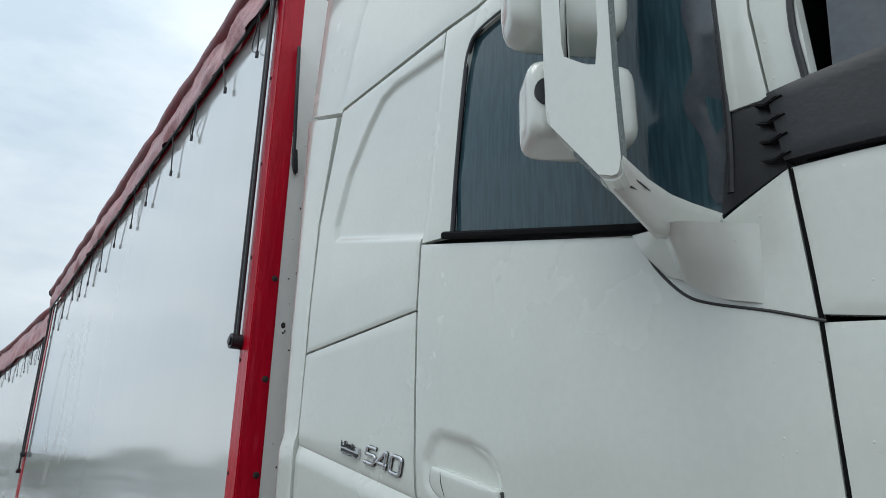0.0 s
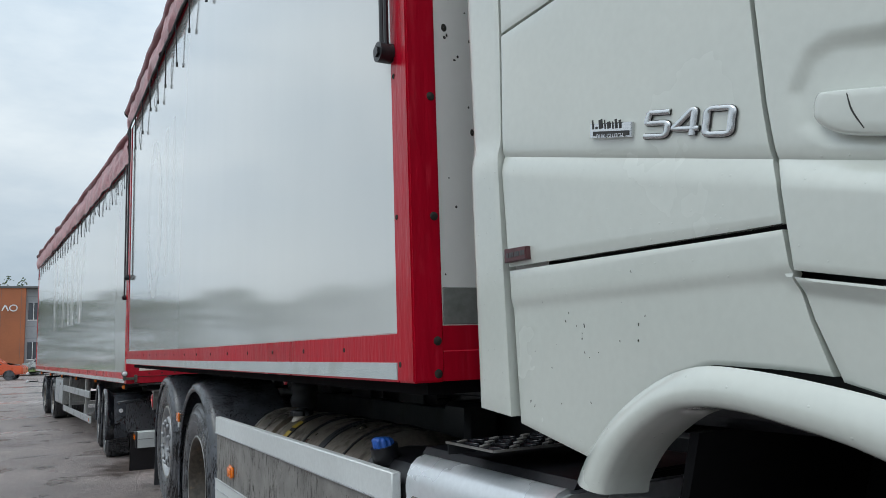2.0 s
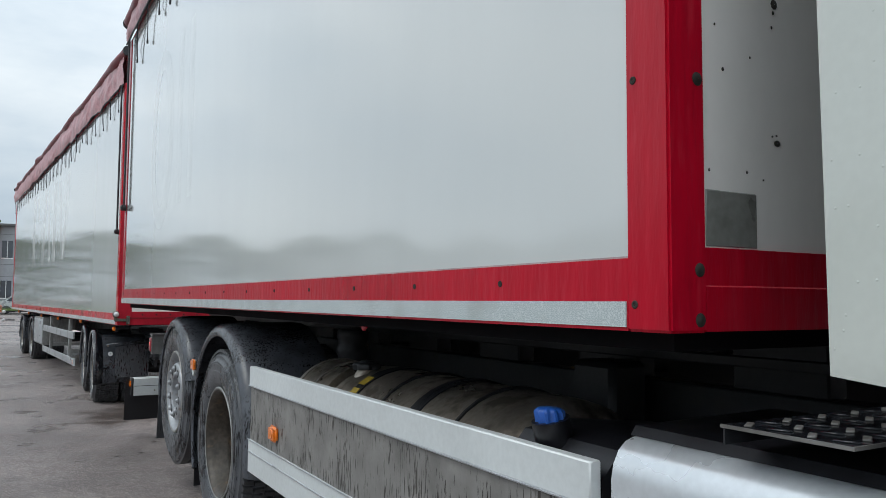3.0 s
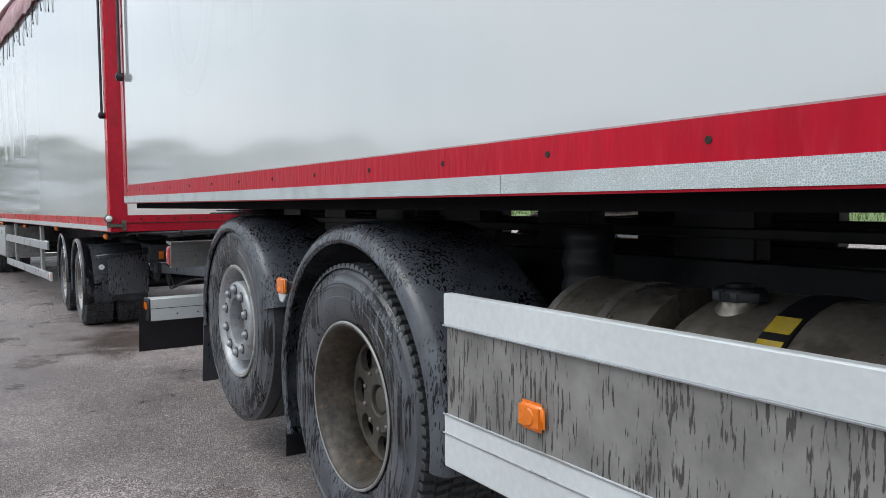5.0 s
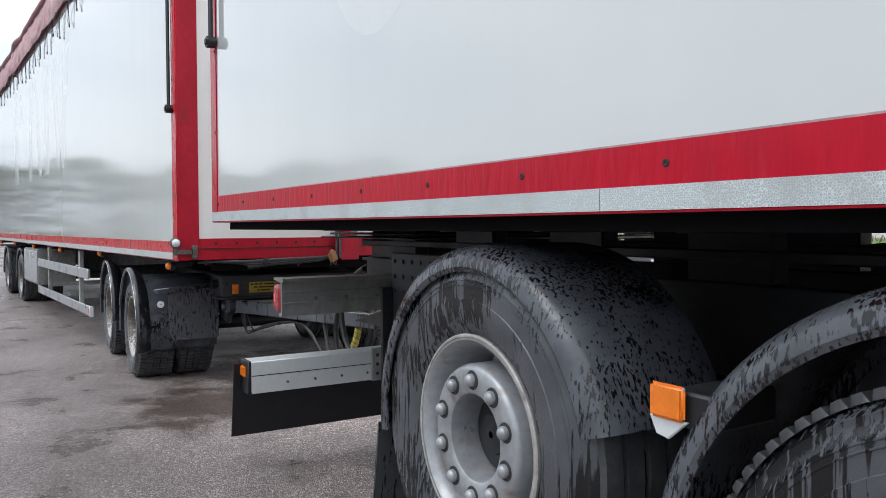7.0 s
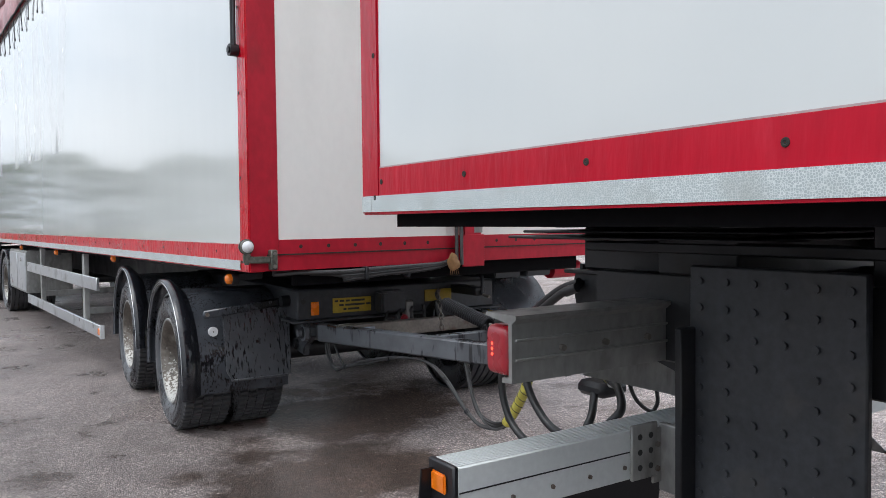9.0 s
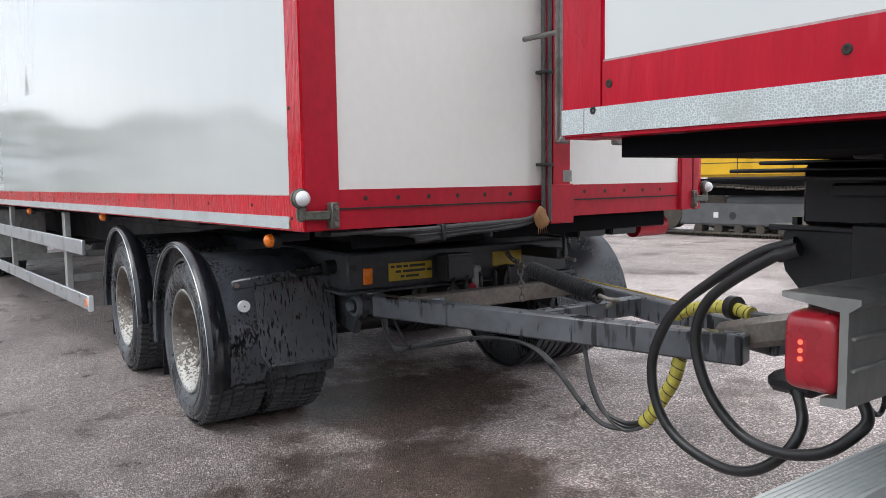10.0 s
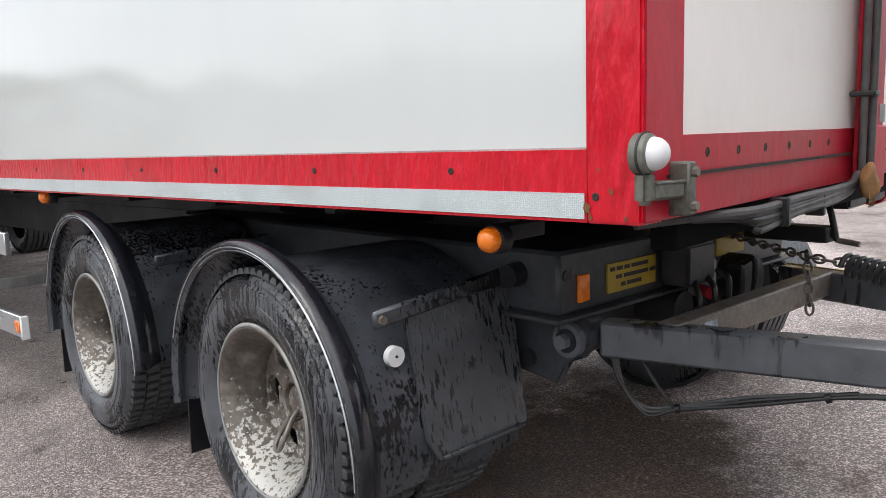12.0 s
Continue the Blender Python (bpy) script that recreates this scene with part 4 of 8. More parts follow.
def pull_rod(parent, x0, y, z_low, z_high):
    """The black stay with a round foot that tightens the cover."""
    bm = B()
    tube(bm, [(x0 - 0.022, y - 0.014, z_low), (x0 - 0.022, y - 0.012, z_high)], 0.008, 8, 1, smooth=False)
    tube(bm, [(x0 - 0.022, y + 0.014, z_low), (x0 - 0.022, y + 0.014, z_high)], 0.009, 8, 1, smooth=False)
    rod(bm, (x0 - 0.045, y, z_low), (x0 - 0.002, y, z_low), 0.03, 20)
    rod(bm, (x0 - 0.052, y, z_low), (x0 - 0.04, y, z_low), 0.017, 6)
    return part("tightening_stay", bm, "black", parent, "black twin stay with a round foot")


def amber_lamp(parent, p):
    """A round side lamp: black socket and ribbed amber dome, looking towards -x."""
    bm = B()
    lathe(bm, p, [(0.034, -0.02), (0.034, 0.008), (0.03, 0.014), (0.001, 0.014)], seg=20, closed=False)
    base = part("lamp_socket", bm, "black", parent)
    bm = B()
    lathe(bm, p, [(0.027, 0.012), (0.0275, 0.022), (0.025, 0.034), (0.018, 0.042), (0.009, 0.046), (0.0006, 0.047)], seg=40, closed=False)
    for v in bm.verts:
        d = Vector((v.co.y - p[1], v.co.z - p[2]))
        if d.length > 0.005:
            d *= 1 + 0.035 * math.cos(20 * math.atan2(d.y, d.x))
            v.co.y, v.co.z = p[1] + d.x, p[2] + d.y
    part("lens", bm, "orange", base, "amber lens")
    bm = B()
    box(bm, (p[0] + 0.02, p[1] - 0.02, p[2] - 0.008), (p[0] + 0.16, p[1] + 0.02, p[2] + 0.03), 0.004)
    part("lamp_bracket", bm, "chassis", base)

# ---- the truck ----
TX0, TX1, TY0, TY1, TZ0, TZ1 = 1.05, 3.60, 2.792, 9.893, 1.337, 3.94
truck = thing("truck", pose(2.3, 5.0, GZ), "white truck with a red-framed white cargo box, damp and dirty below", "truck", in_world=True)
tbox = cargo_box(truck, TX0, TX1, TY0, TY1, TZ0, TZ1, 0.43, 3.32, 0.155, 0.108, 0.095, TY0 + 0.109, TY1 - 0.001, hang=0.007)
tarpaulin(truck, TX0, TX1, TY0, TY1, TZ1, 3, lift=0.23)
pull_rod(truck, TX0, 2.89, 2.30, 4.15)
pull_rod(truck, TX0, 9.79, 2.27, 4.15)

# chassis: two frame rails, cross members, axles
for x in (1.93, 2.72):
    part("frame_rail", box(B(), (x - 0.04, 0.4, 0.86), (x + 0.04, 9.75, 1.14), 0.006), "chassis", truck)
for y in (3.2, 4.4, 5.6, 6.9, 8.2, 9.4):
    part("cross_member", box(B(), (1.95, y - 0.05, 0.92), (2.70, y + 0.05, 1.08), 0.01), "chassis", truck)
for x in (1.93, 2.72):
    part("subframe_rail", box(B(), (x - 0.045, 3.0, 1.205), (x + 0.045, 9.8, 1.24), 0.006), "chassis", truck)
    for i in range(10):
        y = 3.05 + 0.68 * i + (0.2 if x > 2 else 0.0)
        part("spacer_block", box(B(), (x - 0.04, y, 1.14), (x + 0.04, y + 0.30, 1.295), 0.006), "chassis", truck)
# floor underside coloured near-black for the shade below the box
part("box_floor", box(B(), (1.12, 2.85, 1.30), (3.55, 9.8, 1.338)), "shade_rubber", truck)
for y in [2.95 + 0.6 * i for i in range(12)]:
    part("floor_bearer", box(B(), (1.55, y - 0.03, 1.292), (3.55, y + 0.03, 1.345), 0.004), "chassis", truck)
WC2, WC3 = (1.125, 6.22, 0.585), (1.125, 7.50, 0.735)
for c, z in ((WC2, 0.585), (WC3, 0.735)):
    part("axle", rod(B(), (1.3, c[1], z), (3.4, c[1], z), 0.075, 16), "chassis", truck)
part("differential", ball(B(), (2.3, 6.22, 0.6), 0.24, 20, (1, 1.1, 1)), "chassis", truck)
wheel(truck, WC2, 0.52, 0.29, 0.297, "drive", "block", "twin drive wheel with a deep dirty rim", twin=True)
wheel(truck, WC3, 0.505, 0.33, 0.272, "tag", "rib", "raised steered wheel with a silver rim and a hub")
wheel(truck, (3.53, 6.22, 0.585), 0.52, 0.29, 0.297, "drive", "rib", twin=True, seg=32, far=True)
wheel(truck, (3.53, 7.50, 0.735), 0.505, 0.33, 0.297, "tag", "rib", seg=32, far=True)
mudguard(truck, (1.105, 6.21, 0.60), 0.655, 0.47, -25, 188, "wet black plastic mudguard", mat="truck_fender", soft=True)
mudguard(truck, (1.105, 7.50, 0.72), 0.545, 0.40, -8, 165, "wet black plastic mudguard", mat="truck_fender", soft=True)
# side skirt by the tanks
SKX = 1.105
skirt = part("side_skirt", box(B(), (SKX, 3.06, 0.56), (SKX + 0.02, 5.54, 1.06), 0.003), "grey_skirt", truck, "dirty grey side skirt with pale metal edges")
part("skirt_trim", box(B(), (SKX - 0.008, 3.06, 0.972), (SKX + 0.024, 5.545, 1.064), 0.004), "pale_alu", skirt)
part("skirt_trim", box(B(), (SKX - 0.008, 3.06, 0.56), (SKX + 0.024, 5.545, 0.715), 0.004), "pale_alu", skirt)

# ---- the cab's right side ----
def at_len(pts, t):
    """The place at the share t of a polyline's length."""
    p = [Vector((a, b)) for a, b in pts]
    d = [(q - r).length for q, r in zip(p[1:], p)]
    s = t * sum(d)
    for i, k in enumerate(d):
        if s <= k or i == len(d) - 1:
            return p[i].lerp(p[i + 1], min(s / k, 1.0) if k else 0.0)
        s -= k


def seg_dist(p, a, b):
    ab = b - a
    t = max(0.0, min(1.0, (p - a).dot(ab) / ab.length_squared))
    return (p - a - t * ab).length


def poly_dist(p, pts):
    """Distance to a polygon's outline, negative inside."""
    inside, best = False, 1e9
    n = len(pts)
    for i in range(n):
        a, b = Vector(pts[i]), Vector(pts[(i + 1) % n])
        best = min(best, seg_dist(p, a, b))
        if (a.y > p.y) != (b.y > p.y) and p.x < (b.x - a.x) * (p.y - a.y) / (b.y - a.y) + a.x:
            inside = not inside
    return -best if inside else best


def ease(v, a, b):
    t = max(0.0, min(1.0, (v - a) / (b - a)))
    return t * t * (3 - 2 * t)


def crease(y):
    return 1.879 + (y - 2.403) * 0.2413


def door_foot(y):
    return 1.527 + (y - 1.642) * 0.183


EMBOSS = [(2.250, 2.60), (2.184, 2.767), (2.074, 2.895), (1.984, 2.972), (1.891, 2.985), (1.55, 2.945), (1.55, 2.35), (2.235, 2.548)]
POCKET = [(1.635, 1.792), (1.60, 1.845), (1.56, 1.856), (1.446, 1.828), (1.375, 1.796), (1.337, 1.757), (1.322, 1.705), (1.326, 1.655), (1.36, 1.645), (1.58, 1.70), (1.622, 1.735)]


def cab_x(y, z):
    """The outer skin of the cab's side."""
    c = crease(y)
    t = min(1.0, max(0.0, (c - z) / (0.046 + 0.03 * ease(1.55 - y, 0.0, 0.8))))
    x = 1.113 + 0.006 * (math.exp(-(z - c) / 0.011) if z > c else 1.0) - (0.035 - 0.023 * ease(y, 1.45, 1.75)) * (1 - (1 - t) ** 1.7)
    x += 0.035 * max(0.0, z - 2.35) + 0.012 * max(0.0, 1.45 - z)
    foot = door_foot(y) if y < 1.648 else 1.546
    x += (0.016 - 0.010 * ease(y, 1.60, 1.70)) * (1 - ease(z, foot - 0.035, foot - 0.004))
    if y < 0.75:
        x += 0.55 * (0.75 - y) ** 2
    return x


def cab_detail(y, z):
    x = cab_x(y, z)
    p = Vector((y, z))
    if z > 2.3:
        x += 0.013 * (1 - ease(poly_dist(p, EMBOSS), -0.012, 0.012)) if 1.5 < y < 2.35 else 0.0
    if 1.2 < y < 1.75 and 1.55 < z < 1.95:
        d = poly_dist(p, POCKET)
        x += 0.016 * (1 - ease(d, -0.022, 0.006)) * (0.45 + 0.55 * ease(y, 1.60, 1.36))
    return x


def skin(name, bottom, top, left, right, nu, nv, parent, f=cab_x, mat="cab_white", label="", depth=0.02, lift=0.0, fold=0.0):
    """A body panel spread between four outlines in (y, z), with turned-in edges. Left and right run upwards, bottom and top from left to right."""
    bm = B()
    c00, c10, c01, c11 = at_len(bottom, 0), at_len(bottom, 1), at_len(top, 0), at_len(top, 1)

    def spot(s, t):
        p = (1 - t) * at_len(bottom, s) + t * at_len(top, s) + (1 - s) * at_len(left, t) + s * at_len(right, t)
        p = p - ((1 - s) * (1 - t) * c00 + s * (1 - t) * c10 + (1 - s) * t * c01 + s * t * c11)
        return p

    def place(s, t):
        if fold:
            # one row of the mesh follows the crease, the others gather towards it
            a, z = 0.0, 1.0
            for _ in range(22):
                mid = (a + z) / 2
                p = spot(s, mid)
                a, z = (mid, z) if p.y < crease(p.x) else (a, mid)
            k = (t - fold) / ((1 - fold) if t > fold else fold)
            t = a + math.copysign(abs(k) ** 1.7, k) * ((1 - a) if k > 0 else a)
        p = spot(s, t)
        return (f(p.x, p.y) - lift, p.x, p.y)
    v = grid(bm, nu, nv, place)
    rim = [v[i][0] for i in range(nu + 1)] + [v[nu][j] for j in range(1, nv + 1)] + [v[i][nv] for i in range(nu - 1, -1, -1)] + [v[0][j] for j in range(nv - 1, 0, -1)]
    for k in rim:
        k.co.x += 0.0025
    back = [bm.verts.new(k.co + Vector((depth, 0, 0))) for k in rim]
    for i in range(len(rim)):
        j = (i + 1) % len(rim)
        bm.faces.new((rim[i], back[i], back[j], rim[j]))
    return part(name, bm, mat, parent, label, smooth=35)


cab = part("cab", box(B(), (1.19, 0.62, 1.28), (3.50, 2.36, 3.02), 0.02), "black", truck, "white cab with a damp door, badges and mirrors")
part("roof_body", box(B(), (1.24, 0.9, 3.0), (3.45, 2.30, 3.88), 0.05), "cab_white", cab)
part("far_deflector", box(B(), (3.44, 2.30, 1.3), (3.49, 2.60, 3.7), 0.01), "cab_white", cab)
for lo, hi in (((1.19, 2.28, 1.28), (3.5, 2.37, 3.3)), ((1.15, 0.60, 1.16), (3.5, 0.95, 1.5))):
    part("cab_shell", box(B(), lo, hi, 0.02), "black", cab)
part("cab_roof", box(B(), (1.22, 0.55, 3.05), (3.5, 2.36, 3.85), 0.08, 3), "cab_white", cab)
part("cab_far_side", box(B(), (3.46, 0.3, 1.15), (3.56, 2.38, 3.1), 0.03, 2), "cab_white", cab)

G = 0.0022
# door with its window frame
DR = [(1.590, 1.380), (1.645, 1.532), (1.651, 1.60), (1.656, 1.665), (1.668, 1.70), (1.677, 1.79), (1.682, 1.95), (1.686, 2.18), (1.676, 2.355), (1.652, 2.45), (1.63, 2.75), (1.601, 3.02)]
door = skin("door", [(0.602, door_foot(0.602) + G), (1.644, door_foot(1.644) + G)], [(0.612, 2.178), (0.73, 2.128), (0.88, 2.148), (1.12, 2.212), (1.672, 2.362)],
            [(0.602, 1.336), (0.601, 1.94), (0.612, 2.178)], [(1.642, 1.53), (1.648, 1.60), (1.653, 1.665), (1.664, 1.70), (1.673, 1.79), (1.679, 1.95), (1.683, 2.18), (1.672, 2.362)],
            150, 130, cab, f=cab_detail, label="white door, wet, with a recessed handle", fold=0.34)
# window surround
skin("door_frame", [(1.524, 2.345), (1.671, 2.366)], [(1.44, 2.998), (1.60, 3.018)], [(1.524, 2.345), (1.518, 2.55), (1.498, 2.80), (1.47, 2.915), (1.44, 2.998)],
     [(1.671, 2.366), (1.648, 2.45), (1.627, 2.75), (1.60, 3.018)], 8, 24, door)
skin("door_frame", [(0.62, 2.92), (1.47, 2.935)], [(0.62, 3.03), (1.44, 2.999)], [(0.62, 2.92), (0.62, 3.03)], [(1.47, 2.918), (1.44, 2.999)], 24, 5, door)
skin("door_frame", [(0.626, 2.31), (0.695, 2.315)], [(0.60, 2.92), (0.70, 2.92)], [(0.626, 2.31), (0.644, 2.5), (0.60, 2.92)], [(0.695, 2.315), (0.705, 2.55), (0.70, 2.92)], 6, 14, door)
skin("door_corner", [(0.614, 2.182), (0.735, 2.136)], [(0.626, 2.308), (0.697, 2.313)], [(0.614, 2.182), (0.626, 2.308)], [(0.735, 2.136), (0.697, 2.313)], 8, 8, door, mat="black", lift=-0.004)
# seal and sill
bm = B()
tube(bm, [(cab_x(y, z) + 0.006, y, z) for y, z in ((1.527, 2.352), (1.52, 2.55), (1.50, 2.80), (1.482, 2.885), (1.44, 2.922), (1.30, 2.925), (1.0, 2.92), (0.72, 2.91), (0.703, 2.6), (0.70, 2.3), (0.71, 2.17))], 0.0075, 8, 6)
part("window_seal", bm, "black", door)
bm = B()
beam(bm, (1.108, 1.560, 2.353), (1.108, 0.895, 2.163), 0.014, 0.020, 0.006)
part("window_sill", bm, "shade_rubber", door)
bm = B()
grid(bm, 30, 30, lambda s, t: (1.128 + 0.035 * max(0.0, (2.15 + t * 0.8) - 2.35), 1.54 - s * 0.86, (2.36 - 0.24 * s) + t * (2.93 - 2.36 + 0.24 * s)))
pane = part("window_pane", bm, "cab_glass", door, "fogged side window with water runs")
clear = [(0.775, 2.72), (0.765, 2.64), (0.782, 2.58), (0.770, 2.50), (0.767, 2.443), (0.790, 2.40), (0.786, 2.352), (0.762, 2.30), (0.753, 2.248), (0.757, 2.20), (0.743, 2.165), (0.712, 2.18), (0.700, 2.30), (0.700, 2.43), (0.708, 2.50), (0.712, 2.72)]
clear = [(v.y, v.z) for v in smooth_path([(0, *q) for q in clear], 3)]
part("clear_patch", slab(B(), [(1.1262 + 0.035 * max(0.0, z - 2.35), y, z) for y, z in clear], (0.0015, 0, 0)), "far_glass", pane, "clear strip of glass with the dark cabin behind")
part("door_gap", tube(B(), [(cab_x(y, z) + 0.004, y, z) for y, z in ((0.598, 1.338), (0.5975, 1.62), (0.597, 1.94), (0.607, 2.176))], 0.0037, 8, 8), "shade_rubber", door)
# handle
HANDLE = [(1.590, 1.760), (1.583, 1.774), (1.565, 1.774), (1.482, 1.755), (1.40, 1.735), (1.334, 1.718), (1.324, 1.705), (1.325, 1.679), (1.345, 1.668), (1.386, 1.669), (1.487, 1.689), (1.557, 1.711), (1.588, 1.738)]
ring = [Vector((v.y, v.z)) for v in smooth_path([(0, *q) for q in HANDLE + HANDLE[:1]], 4)[:-1]]
mid = sum(ring, Vector((0, 0))) / len(ring)
bm = B()
rows = [[bm.verts.new((x, *(mid + (p - mid) * k + Vector((0, 0.002 * (1 - k)))))) for p in ring] for x, k in ((1.132, 0.97), (1.112, 1.0), (1.104, 0.985), (1.099, 0.94), (1.097, 0.86), (1.0965, 0.5))]
for u, w in zip(rows, rows[1:]):
    for i in range(len(ring)):
        k = (i + 1) % len(ring)
        bm.faces.new((u[i], u[k], w[k], w[i]))
bm.faces.new(rows[-1])
handle = part("door_handle", bm, "cab_white", door, "white grip handle", smooth=60)
part("handle_joint", tube(B(), [(1.0975, 1.533, 1.760), (1.0962, 1.528, 1.735), (1.0975, 1.514, 1.706)], 0.0012, 6, 5), "ink", handle)
part("handle_gap", tube(B(), [(1.112, 1.322, 1.712), (1.112, 1.319, 1.70), (1.112, 1.320, 1.678)], 0.004, 6, 5), "ink", handle)
# rear panels
skin("rear_panel_upper", [(1.691, 2.183), (2.396, 2.184)], [(1.606, 3.018), (2.296, 3.072)], [(1.691, 2.183), (1.682, 2.36), (1.658, 2.45), (1.636, 2.75), (1.606, 3.018)],
     [(2.396, 2.184), (2.388, 2.65), (2.296, 3.072)], 80, 90, cab, f=cab_detail)
skin("rear_panel_middle", [(1.657, 1.601), (2.396, 1.613)], [(1.691, 2.177), (2.397, 2.176)], [(1.657, 1.601), (1.661, 1.665), (1.674, 1.70), (1.682, 1.79), (1.688, 1.95), (1.691, 2.177)],
     [(2.396, 1.613), (2.412, 1.89), (2.397, 2.176)], 40, 60, cab, fold=0.4)
skin("rear_panel_lower", [(1.604, 1.378), (1.68, 1.386), (1.82, 1.393), (1.91, 1.37), (2.01, 1.314), (2.09, 1.245), (2.135, 1.205), (2.385, 1.258)], [(1.657, 1.592), (2.393, 1.604)],
     [(1.604, 1.378), (1.632, 1.457), (1.650, 1.534), (1.657, 1.592)], [(2.385, 1.258), (2.393, 1.604)], 60, 40, cab)
skin("step_panel", [(0.60, 0.95), (1.00, 1.03), (1.213, 1.221), (1.302, 1.274), (1.385, 1.309), (1.481, 1.344), (1.588, 1.371)], [(0.60, door_foot(0.60) - G), (1.642, door_foot(1.642) - G)],
     [(0.60, 0.95), (0.60, 1.334)], [(1.588, 1.371), (1.624, 1.457), (1.642, 1.52)], 60, 40, cab)
skin("roof_side", [(0.7, 3.04), (1.44, 3.012), (1.60, 3.032), (1.90, 3.056), (2.296, 3.086)], [(0.7, 3.9), (2.16, 3.9)], [(0.7, 3.04), (0.7, 3.9)], [(2.296, 3.086), (2.25, 3.28), (2.16, 3.9)], 40, 30, cab)
# air deflectors behind the cab
skin("side_deflector", [(2.402, 1.272), (2.533, 1.285)], [(2.318, 3.056), (2.604, 3.17)], [(2.402, 1.272), (2.417, 1.886), (2.404, 2.18), (2.394, 2.65), (2.318, 3.056)],
     [(2.533, 1.285), (2.536, 1.60), (2.54, 1.915), (2.552, 2.45), (2.604, 3.17)], 12, 70, cab, f=lambda y, z: 1.112 + 0.02 * max(0, z - 2.3) - 0.012 * ease(z, 1.93, 1.87) + 0.5 * max(0, y - 2.5) ** 2, depth=0.035)
skin("side_deflector", [(2.306, 3.078), (2.60, 3.192)], [(2.06, 3.78), (2.55, 3.80)], [(2.306, 3.078), (2.25, 3.28), (2.06, 3.78)], [(2.60, 3.192), (2.55, 3.80)], 10, 20, cab,
     f=lambda y, z: 1.126 + 0.02 * (z - 2.3), depth=0.04)
# wheel arch moulding and the front wheel
AO = [(2.150, 1.165), (2.137, 1.188), (2.091, 1.245), (2.008, 1.314), (1.91, 1.367), (1.822, 1.391), (1.726, 1.388), (1.594, 1.369), (1.481, 1.344), (1.385, 1.309), (1.302, 1.274), (1.213, 1.221), (1.08, 1.10), (1.0, 0.9)]
AO = [(v.y, v.z) for v in smooth_path([(0, *q) for q in AO], 6)]
AI = [(2.060, 1.155), (2.045, 1.19), (1.99, 1.253), (1.90, 1.310), (1.83, 1.327), (1.74, 1.325), (1.664, 1.312), (1.58, 1.295), (1.516, 1.276), (1.45, 1.252), (1.393, 1.232), (1.27, 1.16), (1.15, 1.03), (1.08, 0.86)]
AI = [(v.y, v.z) for v in smooth_path([(0, *q) for q in AI], 6)]
bm = B()


def arch(s, t):
    a, b = at_len(AO, s), at_len(AI, s)
    if t <= 0.7:
        p = a.lerp(b, t / 0.7)
        bulge = math.sin(math.pi * min(1.0, 0.12 + 0.62 * t / 0.7))
        return (1.098 - 0.034 * bulge, p.x, p.y)
    k = (t - 0.7) / 0.3
    return (1.098 - 0.034 * math.sin(math.pi * 0.74) + 0.11 * k, b.x, b.y - 0.008 * k)


grid(bm, 60, 14, arch)
part("arch_moulding", bm, "cab_white", cab, "white wheel arch moulding beaded with water", smooth=60)
wheel(truck, (1.17, 1.42, 0.585), 0.52, 0.34, 0.297, "tag", "block", "front wheel in the dark of its arch")
# housing sheets whose colour carries the darkness inside the arch
part("wheel_housing", box(B(), (1.62, 0.75, 0.7), (1.66, 2.2, 1.34)), "shade_rubber", cab)
part("wheel_housing_roof", box(B(), (1.14, 0.9, 1.325), (1.66, 1.55, 1.345)), "shade_rubber", cab)
part("wheel_housing_rear", slab(B(), [(1.12, 2.06, 0.62), (1.64, 2.06, 0.62), (1.64, 1.86, 1.28), (1.12, 1.86, 1.28)], (0, 0.02, 0)), "shade_rubber", cab)
# front corner, pillar and windscreen
skin("front_corner", [(0.30, 0.95), (0.596, 0.95)], [(0.30, 1.895), (0.595, 1.930)], [(0.30, 0.95), (0.30, 1.895)], [(0.596, 0.95), (0.593, 1.69), (0.595, 1.930)], 20, 30, cab)
skin("front_corner", [(0.28, 1.880), (0.593, 1.942)], [(0.28, 2.165), (0.607, 2.178)], [(0.28, 1.880), (0.28, 2.165)], [(0.593, 1.942), (0.607, 2.178)], 20, 14, cab)
skin("corner_cover", [(0.28, 2.172), (0.609, 2.188)], [(0.28, 2.335), (0.622, 2.312)], [(0.28, 2.172), (0.28, 2.335)], [(0.609, 2.188), (0.622, 2.312)], 18, 10, cab, mat="black", lift=0.012)
for i in range(4):
    z = 2.198 + 0.033 * i
    part("cover_rib", prism(B(), [(0.646, z + 0.002), (0.625, z - 0.006), (0.596, z), (0.622, z + 0.008)], "x", 1.108, 1.135, 0.002), "black", cab)
skin("windscreen_pillar", [(0.555, 2.30), (0.622, 2.312)], [(0.50, 2.95), (0.60, 2.95)], [(0.555, 2.30), (0.565, 2.5), (0.50, 2.95)], [(0.622, 2.312), (0.638, 2.5), (0.60, 2.95)], 6, 14, cab)
bm = B()
grid(bm, 10, 12, lambda s, t: (1.16 + 0.55 * (0.75 - (0.55 - 0.42 * s - 0.05 * t)) ** 2 + 0.9 * s * s, 0.55 - 0.42 * s - 0.05 * t, 2.28 + 0.75 * t))
part("windscreen", bm, "far_glass", cab)
part("windscreen_edge", tube(B(), [(1.128, 0.562, 2.3), (1.132, 0.566, 2.5), (1.16, 0.50, 2.95)], 0.006, 8, 6), "black", cab)
part("cab_front", box(B(), (1.5, 0.12, 0.6), (3.2, 0.4, 3.0), 0.1, 3), "cab_white", cab)
# badges
bm = B()
prism(bm, [(2.076, 1.868), (1.958, 1.840), (1.961, 1.812), (2.079, 1.840)], "x", 1.105, 1.114, 0.0015)
